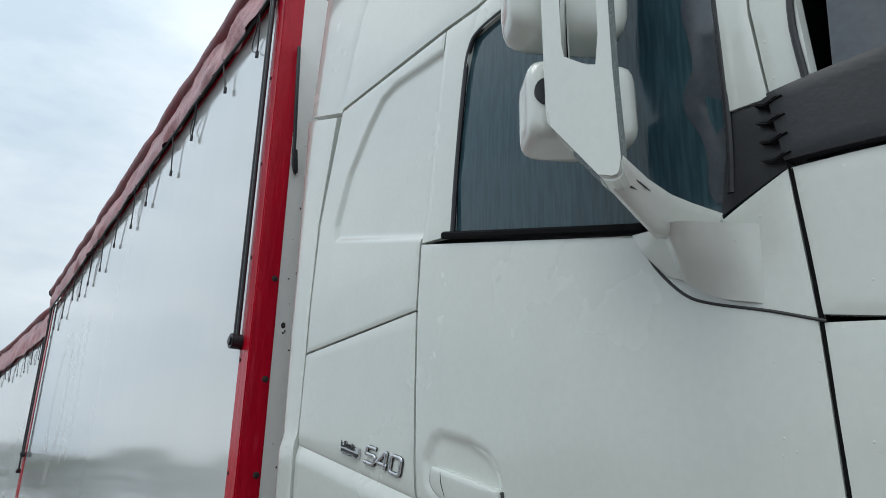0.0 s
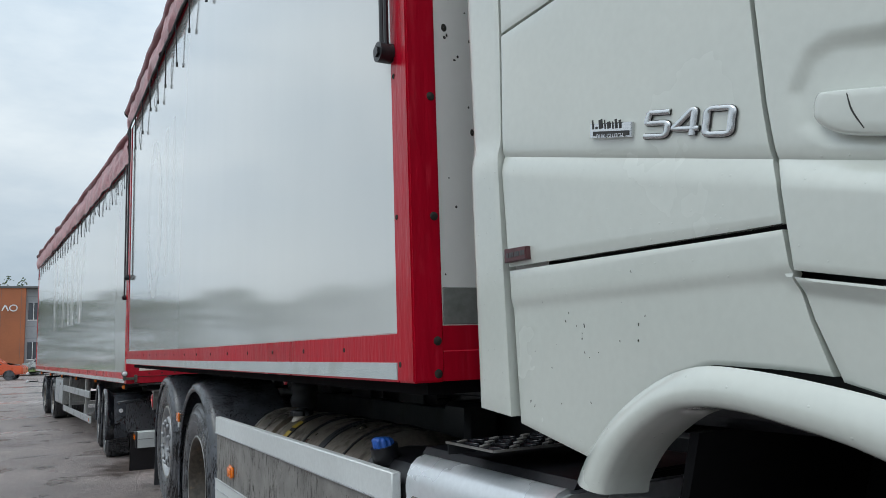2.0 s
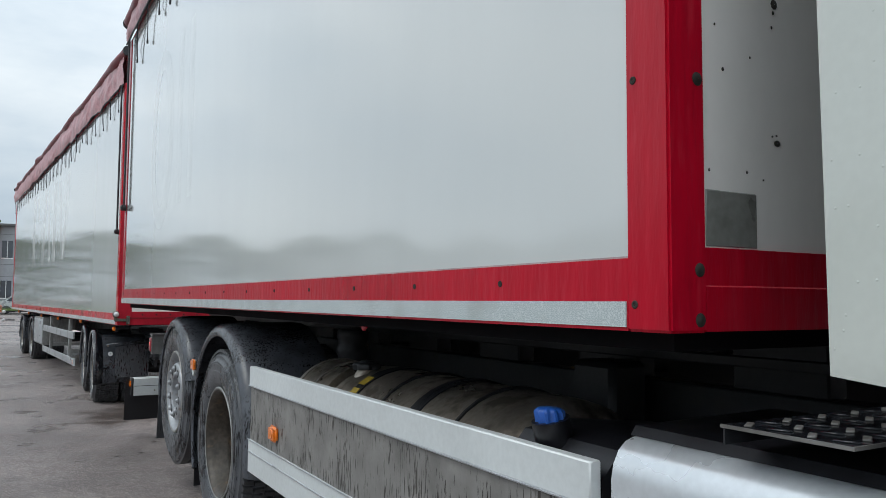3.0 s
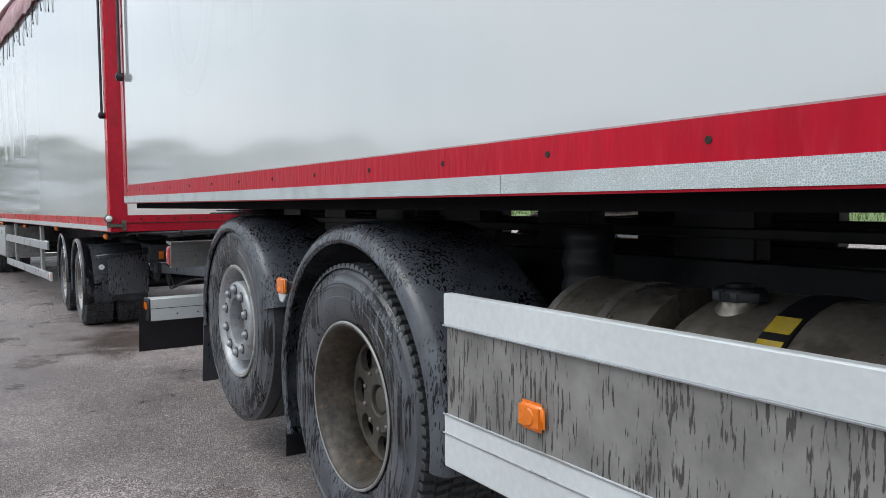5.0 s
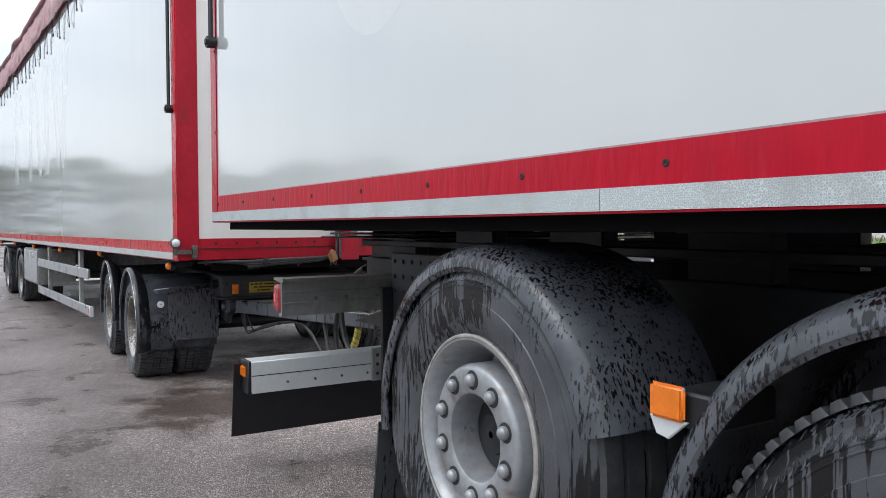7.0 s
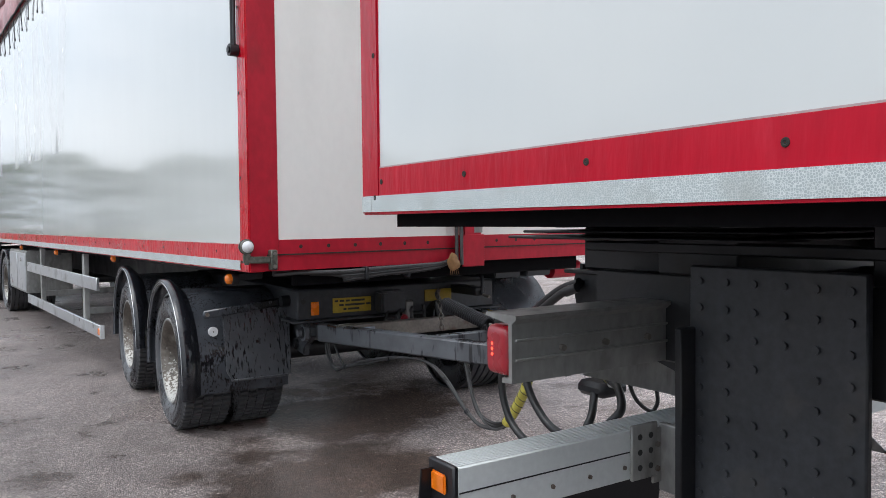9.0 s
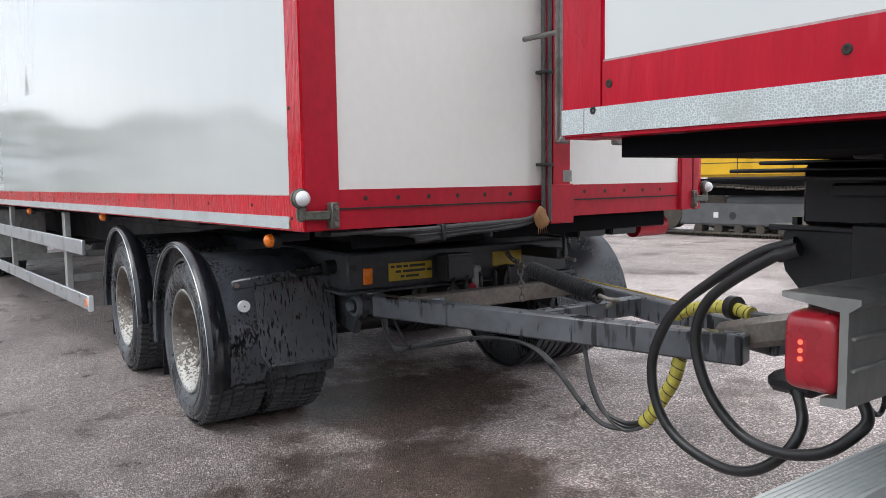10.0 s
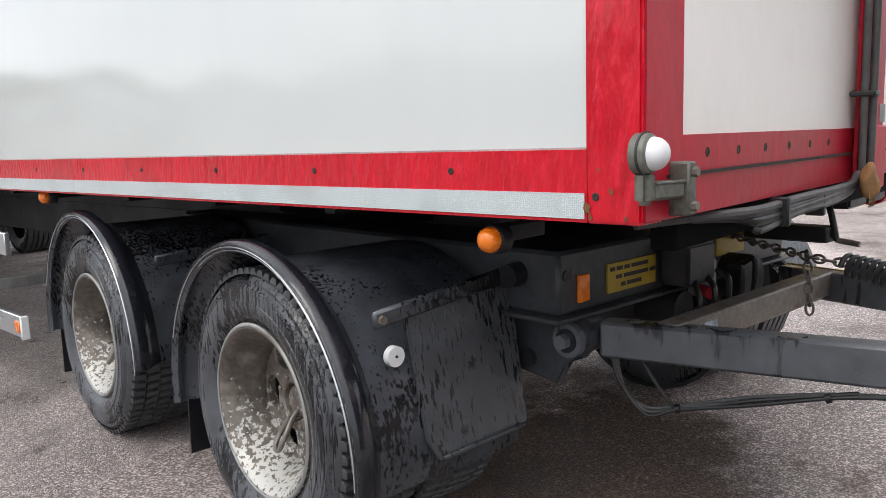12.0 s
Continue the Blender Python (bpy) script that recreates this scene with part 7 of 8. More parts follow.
for pts in loops:
    hz = part("hydraulic_hose", tube(B(), pts, 0.0165, 10, 10), "hose", trailer, "black hydraulic hose hanging in a loop")
    p, q = Vector(pts[-1]), Vector(pts[-2])
    part("hose_fitting", rod(B(), p, p + (q - p).normalized() * 0.07, 0.021, 10), "chrome", hz)
    p, q = Vector(pts[0]), Vector(pts[1])
    part("hose_fitting", rod(B(), p, p + (q - p).normalized() * 0.06, 0.019, 10), "hose", hz)
part("hose_manifold", box(B(), (2.13, 9.96, 0.60), (2.28, 10.12, 0.66), 0.02), "chassis", trailer)
BASE[trailer] = KEEP

# rear bogie
for u in (9.25, 11.25):
    wheel(trailer, (0.07, u, 0.475), 0.42, 0.265, 0.25, "trailer", "rib", "twin wheel with a peeling silver rim", twin=True, seg=40)
    wheel(trailer, (2.61, u, 0.475), 0.42, 0.265, 0.25, "trailer", "rib", twin=True, seg=20, far=True)
    part("axle", rod(B(), (0.3, u, 0.475), (2.4, u, 0.475), 0.07, 14), "chassis", trailer)
    mudguard(trailer, (0.045, u, 0.475), 0.50, 0.62, -5, 185)
for v in (0.95, 1.72):
    part("frame_rail", box(B(), (v - 0.05, 0.9, 0.90), (v + 0.05, 13.6, 1.06), 0.006), "chassis", trailer)
    part("frame_web", box(B(), (v - 0.03, 3.2, 0.66), (v + 0.03, 13.4, 0.92), 0.006), "chassis", trailer)
for u in [0.6 + 0.75 * i for i in range(18)]:
    part("floor_bearer", box(B(), (0.42, u - 0.03, 1.0), (2.26, u + 0.03, 1.075), 0.004), "chassis", trailer)
for u, z in ((0.372, 1.018), (2.846, 1.047), (5.25, 1.03), (7.65, 1.03), (10.05, 1.03), (12.4, 1.03)):
    amber_lamp(trailer, (0.085, u, z))
# side guard
guard = part("side_guard", box(B(), (0.03, 3.32, 0.755), (0.055, 7.02, 0.865), 0.004), "alu", trailer, "two-rail metal side guard")
part("guard_rail", box(B(), (0.03, 3.21, 0.365), (0.055, 7.02, 0.47), 0.004), "alu", guard)
part("guard_end", box(B(), (0.022, 3.195, 0.36), (0.06, 3.215, 0.475), 0.004), "white_lens", guard)
part("guard_reflector", box(B(), (0.022, 3.23, 0.39), (0.031, 3.29, 0.445), 0.003), "orange", guard)
for u in (3.95, 6.2):
    part("guard_post", box(B(), (0.055, u - 0.04, 0.40), (0.10, u + 0.04, 1.05), 0.004), "alu_dirty", guard)
    part("guard_arm", box(B(), (0.09, u - 0.03, 0.50), (0.95, u + 0.03, 0.56), 0.004), "alu_dirty", guard)
chest = part("tool_chest", box(B(), (0.03, 7.06, 0.47), (0.55, 8.5, 1.0), 0.012, 2), "alu_dirty", trailer, "weathered metal tool chest")
part("chest_door", box(B(), (0.02, 7.10, 0.50), (0.032, 7.75, 0.97), 0.004), "alu", chest)
part("chest_door", box(B(), (0.02, 7.80, 0.50), (0.032, 8.45, 0.97), 0.004), "alu", chest)
part("chest_latch", box(B(), (0.012, 7.38, 0.86), (0.022, 7.46, 0.93), 0.004), "chrome", chest)
for z in (0.78, 1.0):
    part("rear_arm", beam(B(), (0.10, 13.88, z), (-0.14, 13.95, z), 0.03, 0.03), "black", trailer)
    part("rear_marker", ball(B(), (-0.16, 13.93, z), 0.045, 14), "white_lens", trailer)
# white corner lamps in rubber rings on bent cast brackets
for v, s in ((0.0, -1), (2.68, 1)):
    bm = B()
    cup = [(0.036, -0.004), (0.037, -0.020), (0.034, -0.030), (0.029, -0.034)]
    for (ra, ya), (rb, yb) in zip(cup, cup[1:]):
        rod(bm, (v, ya - 0.008, 1.20), (v, yb - 0.008, 1.20), ra, 28, r2=rb)
    cl = part("corner_lamp", bm, "cast_grey", trailer, "white round corner lamp on a cast bracket")
    part("lamp_ring", rod(B(), (v, -0.026, 1.20), (v, -0.030, 1.20), 0.0385, 28), "ink", cl, "dark rubber ring")
    part("lens", ball(B(), (v, -0.043, 1.20), 0.029, 24, (1.0, 0.95, 1.0)), "white_lens", cl, "white domed lens")
    bm = B()
    box(bm, (v - 0.018, -0.040, 1.112), (v + 0.018, -0.012, 1.172), 0.008, 2)
    part("lamp_foot", bm, "cast_grey", cl)
    part("lamp_arm", beam(B(), (v - s * 0.005, -0.030, 1.136), (v - s * 0.12, -0.034, 1.132), 0.022, 0.034, 0.006), "cast_grey", cl)
    part("lamp_arm", beam(B(), (v - s * 0.01, -0.040, 1.149), (v - s * 0.12, -0.044, 1.147), 0.010, 0.006, 0.002), "cast_grey", cl)
    part("lamp_plate", box(B(), (v - s * 0.135 - 0.017, -0.052, 1.082), (v - s * 0.135 + 0.017, -0.010, 1.182), 0.004), "cast_grey", cl)
    for z in (1.163, 1.10):
        part("lamp_bolt", rod(B(), (v - s * 0.135, -0.062, z), (v - s * 0.135, -0.050, z), 0.0095, 6), "steel", cl)

# ---- trailer: front wall ----
part("centre_post", box(B(), (1.315, -0.06, 1.05), (1.468, -0.012, RZ1), 0.018, 3), "red_dull", rbox)
part("post_face", box(B(), (RX0 + 0.008, RY0 - 0.003, RZ0 + 0.004), (RX0 + 0.156, RY0 + 0.01, RZ1), 0.002), "red_dull", rbox)
part("post_step", box(B(), (1.308, -0.066, 1.045), (1.475, -0.055, 1.235), 0.005), "red_dull", rbox)
for v, w in ((2.43, 0.112), (2.545, 0.06)):
    part("front_fold", box(B(), (v, -0.03, RZ0), (v + w, 0.0, RZ1), 0.006), "red_dull", rbox)
for z in (1.63, 1.92, 2.6):
    part("latch_block", box(B(), (2.565, -0.06, z), (2.64, -0.02, z + 0.09), 0.008), "black", rbox)
for i, v in enumerate((1.276, 1.298)):
    part("pipe", rod(B(), (v, -0.05 - 0.018 * i, 1.06), (v, -0.05 - 0.018 * i, 3.6), 0.0105, 12), "cable_grey", rbox, "grey conduit pipe up the front wall")
for z in (1.32, 1.75, 2.2, 2.7):
    part("pipe_clip", box(B(), (1.258, -0.082, z), (1.316, -0.012, z + 0.016), 0.004), "chassis", rbox)
for k in range(5):
    sag = 0.011 * k
    tube(bm := B(), [(0.20 + 0.05 * k, 0.10, 1.05), (0.34 + 0.07 * k, 0.02, 1.058 - sag * 0.8), (0.55, -0.02, 1.055 - sag + 0.006 * math.sin(3 * k)), (0.78, -0.03, 1.063 - sag * 0.9 + 0.006 * math.sin(5 * k)),
                     (1.0, -0.045, 1.068 - sag * 0.7), (1.17, -0.05, 1.075 - sag * 0.4), (1.24, -0.05, 1.10)], 0.0085 if k % 2 else 0.0105, 8, 8)
    part("cable", bm, "hose" if k % 3 else "cable_grey", rbox)
for v in (0.66, 0.93):
    part("cable_clip", box(B(), (v, -0.05, 1.005), (v + 0.02, 0.0, 1.075), 0.004), "chassis", rbox)
bm = ball(B(), (0, 0, 0), 0.042, 20, (0.95, 0.6, 1.15))
for vt in bm.verts:
    vt.co *= 1 + 0.55 * noise.noise(vt.co * 28)
    vt.co += Vector((1.225, -0.085, 1.08))
part("cable_wrap", bm, "ochre", rbox, "frayed ochre rag tied round the cables")
for k in range(5):
    part("loose_thread", tube(B(), [(1.20 + 0.012 * k, -0.09, 1.05), (1.195 + 0.014 * k, -0.095, 1.02), (1.20 + 0.015 * k, -0.09, 1.005)], 0.0012, 5, 4), "ochre", rbox)
# beam darkened by colour to sink into the shade behind the rail
part("front_underbeam", box(B(), (0.3, 0.06, 0.985), (2.4, 0.12, 1.07), 0.006), "shade_rubber", trailer)
spots = [(v, RY0 + 0.0042, RZ0 + 0.122) for v in (0.30, 0.46, 0.62, 0.78, 0.94, 1.10, 1.62, 1.78, 1.94, 2.10, 2.26)]
screws(rbox, spots, axis="y", out=-1, r=0.011, mat="dirt")
screws(rbox, [(0.075, RY0 - 0.0005, z) for z in (1.58, 2.0, 2.4, 2.8)], axis="y", out=-1, r=0.012)
for v0, v1 in ((0.11, 1.31), (1.475, 2.42)):
    part("rail_seam", box(B(), (v0, RY0 - 0.006, RZ0 + 0.080), (v1, RY0 + 0.002, RZ0 + 0.0865)), "dirt", rbox)
# ladder
ladder = part("ladder", box(B(), (1.135, -0.275, 1.425), (1.205, -0.245, 3.3), 0.008), "old_alu", trailer, "worn metal ladder on the front wall")
part("ladder_rail", box(B(), (1.525, -0.275, 1.425), (1.595, -0.245, 3.3), 0.008), "old_alu", ladder)
for z in (1.575, 1.86, 2.14, 2.42, 2.70, 2.98):
    part("rung", rod(B(), (1.17, -0.262, z), (1.56, -0.262, z), 0.016, 12), "old_alu", ladder)
for v in (1.17, 1.56):
    for z in (1.9, 2.8):
        part("ladder_stay", rod(B(), (v, -0.26, z), (v, -0.03, z), 0.012, 8), "old_alu", ladder)
    for k in range(6):
        part("rail_hole", box(B(), (v - 0.008, -0.2765, 1.50 + 0.11 * k), (v + 0.008, -0.2745, 1.516 + 0.11 * k)), "lettering_white" if k % 2 else "ink", ladder)
    part("rail_foot", box(B(), (v - 0.03, -0.285, 1.415), (v + 0.03, -0.24, 1.445), 0.008), "old_alu", ladder)
part("hung_hose", tube(B(), [(1.30, -0.20, 2.0), (1.36, -0.24, 1.86), (1.33, -0.23, 1.75), (1.26, -0.20, 1.62)], 0.022, 10, 8), "hose", trailer)
part("worn_patch", box(B(), (1.40, -0.0625, 1.245), (1.462, -0.058, 1.30), 0.001), "alu_dirty", rbox)
part("air_cylinder", rod(B(), (2.21, 0.14, 0.978), (2.475, 0.14, 0.978), 0.059, 24), "red_dull", trailer, "red air cylinder")
for v in (1.68, 1.95):
    part("socket_box", box(B(), (v, 0.08, 0.95), (v + 0.22, 0.20, 1.066), 0.008, 2), "chassis", trailer)
# washed-out lettering on the trailer's side
for k, (u, w, h, lean) in enumerate(((9.25, 0.45, 1.55, 0.0), (8.55, 0.30, 0.5, 0.1), (7.45, 0.34, 1.50, -0.12), (6.75, 0.28, 1.40, 0.2), (5.95, 0.40, 1.45, 0.0), (5.15, 0.32, 1.42, 0.22), (4.55, 0.32, 1.42, -0.22))):
    bm = B()
    zb = 2.04 if h > 1 else 3.0
    slab(bm, [(RX0 + 0.0056, u - lean - w / 2, zb), (RX0 + 0.0056, u - lean + w / 2, zb), (RX0 + 0.0056, u + lean + w / 2, zb + h), (RX0 + 0.0056, u + lean - w / 2, zb + h)], (0.002, 0, 0))
    part("washed_out_mark", bm, "ghost_strong", rbox, "pale trace of removed lettering")


# rust and chipped paint on the front corner
def blot(parent, x, u, z, r, seed, mat="rust"):
    rng = random.Random(seed)
    bm = B()
    n, r = 22, 0.6 * r
    ang = [2 * math.pi * i / n for i in range(n)]
    pts = [(x, u + r * rng.uniform(0.45, 1.0) * math.cos(a), z + r * rng.uniform(0.5, 1.5) * math.sin(a)) for a in ang]
    slab(bm, pts, (0.0006, 0, 0))
    return part("rust_spot", bm, mat, parent)


for k, (u, z, r) in enumerate(((0.100, RZ0 + 0.030, 0.016), (0.094, RZ0 + 0.012, 0.010), (0.05, RZ0 + 0.06, 0.010), (0.075, RZ0 + 0.10, 0.006), (0.02, RZ0 + 0.012, 0.008))):
    blot(rbox, RX0 - 0.0022, u, z, r, 70 + k)

# ---- distance: verge, buildings, trees, parked cars ----
M["grass"] = material("grass", (0.10, 0.15, 0.035), 0.8, vary=0.35, scale=0.8, fine=14, bump=0.05, bump_scale=9, stain=(0.17, 0.16, 0.06), stain_amount=0.5, stain_scale=0.5)
M["brick_red"] = material("brown_cladding", (0.40, 0.135, 0.06), 0.6, vary=0.08, scale=0.7, fine=8)
M["grey_wall"] = material("grey_cladding", (0.34, 0.36, 0.39), 0.5, vary=0.08, scale=0.5, fine=6)
M["dark_wall"] = material("dark_hall_wall", (0.13, 0.135, 0.14), 0.6, vary=0.12, scale=0.3, fine=4)
M["leaf"] = material("leaves", (0.055, 0.085, 0.03), 0.6, vary=0.3, scale=0.6, fine=5)
M["bark"] = material("bark", (0.11, 0.085, 0.065), 0.85, vary=0.25, scale=4, bump=0.02, bump_scale=8)
M["car_silver"] = material("car_silver", (0.5, 0.52, 0.54), 0.3, metal=0.4, vary=0.05, coat=0.5)
M["car_red"] = material("car_red", (0.65, 0.10, 0.03), 0.3, vary=0.05, coat=0.5)


def verge(name, x0, x1, y0, y1, rise, label):
    bm = B()
    grid(bm, 40, 60, lambda s, t: (x0 + (x1 - x0) * s, y0 + (y1 - y0) * t,
                                   GZ + 0.02 + rise * ease(s, 0.0, 0.25) * ease(1 - s, 0, 0.25) * (0.8 + 0.5 * noise.noise((s * 5, t * 9, 1)))))
    ob = tagged(part(name, bm, "grass"), label, "grass", kind="stuff")
    rng = random.Random(3)
    bm = B()
    for i in range(5000):
        s, t = rng.random(), rng.random()
        p = Vector((x0 + (x1 - x0) * s, y0 + (y1 - y0) * t, GZ + 0.02 + rise * 0.8 * ease(s, 0.0, 0.25) * ease(1 - s, 0, 0.25)))
        h, w, a = rng.uniform(0.12, 0.4), rng.uniform(0.02, 0.05), rng.uniform(0, 6.3)
        d = Vector((math.cos(a) * w, math.sin(a) * w, 0))
        tip = p + Vector((rng.uniform(-0.1, 0.1), rng.uniform(-0.1, 0.1), h))
        bm.faces.new((bm.verts.new(p - d), bm.verts.new(p + d), bm.verts.new(tip)))
    blades = tagged(part("grass_blades", bm, "grass", smooth=0), "tufts of rough green grass on the verge", "grass", kind="stuff")
    return ob


verge("grass_verge", 22, 48, 2, 60, 0.55, "rough green grass bank behind the yard")
verge("grass_strip", -40, 24, 68, 74, 0.35, "grass strip in front of the office building")


def tree(p, height, spread, seed, clumps=170):
    rng = random.Random(seed)
    t = thing("tree", pose(*p), "leafy green tree at the edge of the yard", "tree", group="trees round the yard")
    bm = B()
    top = Vector((rng.uniform(-0.4, 0.4), rng.uniform(-0.4, 0.4), height * 0.6))
    rod(bm, (0, 0, GZ - 0.1), top, 0.028 * height, 10, r2=0.012 * height)
    limbs = []
    for i in range(9):
        a, b = rng.uniform(0, 6.28), rng.uniform(0.3, 0.95)
        s = top * b
        e = s + Vector((math.cos(a) * spread * rng.uniform(0.4, 0.8), math.sin(a) * spread * rng.uniform(0.4, 0.8), height * rng.uniform(0.1, 0.3)))
        rod(bm, s, e, 0.010 * height, 6, r2=0.004 * height)
        limbs.append(e)
    part("trunk", bm, "bark", t)
    bm = B()
    for i in range(clumps):
        c = rng.choice(limbs) + Vector((rng.gauss(0, spread * 0.27), rng.gauss(0, spread * 0.27), rng.gauss(0, height * 0.11)))
        for k in range(14):
            q = c + Vector((rng.gauss(0, 0.22), rng.gauss(0, 0.22), rng.gauss(0, 0.16))) * (height / 9)
            n = Vector((rng.gauss(0, 1), rng.gauss(0, 1), rng.gauss(0, 1))).normalized()
            u = n.orthogonal().normalized() * rng.uniform(0.08, 0.16) * (height / 9)
            w = n.cross(u)
            bm.faces.new([bm.verts.new(q + v) for v in (u, w * 0.6, -u, -w * 0.6)])
    part("crown", bm, "leaf", t, smooth=0)
    return t


def office():
    b = thing("office_building", pose(-6.0, 84, GZ), "two-storey office building with brown and grey cladding", "building", in_world=True)
    wall = part("wall", box(B(), (-4.6, 80, GZ), (-0.42, 92, 7.8), 0.03), "brick_red", b, "brown cladding with a white sign")
    for x in [-4.0 + 1.6 * i for i in range(3)]:
        part("cladding_joint", box(B(), (x, 79.985, GZ), (x + 0.02, 80.0, 7.8)), "dark_wall", wall)
    for i, (x, w) in enumerate(((-3.4, 0.5), (-2.75, 0.55), (-2.05, 0.5), (-1.4, 0.5))):
        bm = B()
        if i == 3:
            for k in range(20):
                a, c = 2 * math.pi * k / 20, 2 * math.pi * (k + 1) / 20
                beam(bm, (x + 0.3 * math.cos(a), 79.93, 5.95 + 0.27 * math.sin(a)), (x + 0.3 * math.cos(c), 79.93, 5.95 + 0.27 * math.sin(c)), 0.05, 0.1)
        else:
            beam(bm, (x - 0.25, 79.93, 5.70), (x, 79.93, 6.22), 0.05, 0.11)
            beam(bm, (x + 0.25, 79.93, 5.70), (x, 79.93, 6.22), 0.05, 0.11)
        part("sign_shape", bm, "lettering_white", wall)
    grey = part("wing", box(B(), (-0.42, 80.6, GZ), (24, 92, 7.75), 0.03), "grey_wall", b)
    for z in (1.3, 4.9):
        for x in [-0.2 + 1.15 * i for i in range(20)]:
            win = part("window", box(B(), (x, 80.55, z), (x + 0.85, 80.62, z + 1.55), 0.01), "far_glass", b)
            part("frame", box(B(), (x - 0.05, 80.53, z - 0.08), (x + 0.9, 80.58, z), 0.005), "lettering_white", win)
            part("mullion", box(B(), (x + 0.4, 80.535, z), (x + 0.45, 80.56, z + 1.55)), "lettering_white", win)
    for z in (3.2, 4.3, 7.0):
        part("cladding_joint", box(B(), (-0.42, 80.585, z), (24, 80.60, z + 0.03)), "dark_wall", grey)
    part("roof", box(B(), (-4.7, 79.9, 7.75), (24.1, 92.1, 7.95), 0.03), "dark_wall", b)


office()


def car(x, y, turn, paint, label):
    c = thing("parked_car", pose(x, y, GZ, 0, 0, turn), label, "car", group="cars by the office")
    bm = B()
    prism(bm, [(-2.1, 0.35), (-2.1, 0.75), (-1.95, 0.88), (-1.0, 0.95), (-0.45, 1.42), (0.9, 1.46), (1.5, 1.0), (2.05, 0.92), (2.12, 0.6), (2.08, 0.35)], "x", -0.86, 0.86, 0.08)
    bm.transform(Matrix.Translation((0, 0, GZ)))
    body = part("body", bm, paint, c)
    for s in (-1, 1):
        bm = B()
        prism(bm, [(-0.9, 0.97), (-0.42, 1.38), (0.85, 1.41), (1.3, 1.02)], "x", s * 0.865 - 0.004, s * 0.865 + 0.004)
        bm.transform(Matrix.Translation((0, 0, GZ)))
        part("side_window", bm, "far_glass", body)
        for yy in (-1.3, 1.3):
            part("wheel", rod(B(), (s * 0.70, yy, GZ + 0.32), (s * 0.88, yy, GZ + 0.32), 0.32, 20), "rubber", c)
    return c


car(-2.6, 71.5, 90, "car_silver", "silver car parked by the office building")
car(1.6, 72.5, 90, "car_silver", "silver estate car parked by the office building")
car(-2.2, 58.0, 80, "car_red", "low orange-red car parked on the yard")
for i, (x, y, h, s) in enumerate(((-2.0, 97, 10.5, 4.0), (4.5, 99, 10.0, 4.0), (-9, 98, 9.5, 4.2))):
    tree((x, y, GZ), h, s, 20 + i, 140)

# the open side of the yard, which the damp panels mirror: a hall and trees
hall = thing("industrial_hall", pose(-62, 10, GZ), "long dark industrial hall across the yard", "building", in_world=True)
hw = part("wall", box(B(), (-75, -22, GZ), (-58, 20, 7.2), 0.05), "dark_wall", hall)
part("roof", box(B(), (-75.3, -22.3, 7.2), (-57.7, 20.3, 7.6), 0.05), "dark_wall", hall)
for i in range(6):
    part("gate", box(B(), (-58.0, -19 + 6.4 * i, GZ), (-57.9, -15 + 6.4 * i, 4.4), 0.03), "grey_wall", hall)
hall2 = thing("storage_shed", pose(-55, 50, GZ), "low grey storage shed across the yard", "building", in_world=True)
part("wall", box(B(), (-66, 44, GZ), (-52, 66, 5.4), 0.05), "dark_wall", hall2)
part("roof", box(B(), (-66.3, 43.7, 5.4), (-51.7, 66.3, 5.7), 0.05), "dark_wall", hall2)


def far_woods(name, line, label, height):
    """A closed belt of trees along a line, as many small leaf faces with an uneven top."""
    rng = random.Random(77)
    bm = B()
    for p, q in zip(line, line[1:]):
        p, q = Vector(p), Vector(q)
        d = (q - p).length
        for i in range(int(d * 90)):
            s = rng.random()
            x = p.lerp(q, s) + Vector((rng.gauss(0, 1.2), rng.gauss(0, 1.2), 0))
            top = height * (0.86 + 0.34 * noise.noise((x.x * 0.11, x.y * 0.11, 2.0)) + 0.12 * noise.noise((x.x * 0.5, x.y * 0.5, 5.0)))
            z = GZ + top * (1 - rng.random() ** 1.3 * 0.99)
            n = Vector((rng.gauss(0, 1), rng.gauss(0, 1), rng.gauss(0, 0.8))).normalized()
            u = n.orthogonal().normalized() * rng.uniform(0.25, 0.5)
            w = n.cross(u) * 0.8
            c = Vector((x.x, x.y, z))
            bm.faces.new([bm.verts.new(c + v) for v in (u, w, -u, -w)])
    tagged(part(name, bm, "leaf", smooth=0), label, "woods", kind="stuff")


far_woods("far_woods", [(-9, 112, 0), (-30, 104, 0), (-52, 78, 0), (-60, 40, 0), (-60, -45, 0)], "belt of leafy trees round the open side of the yard", 10.2)

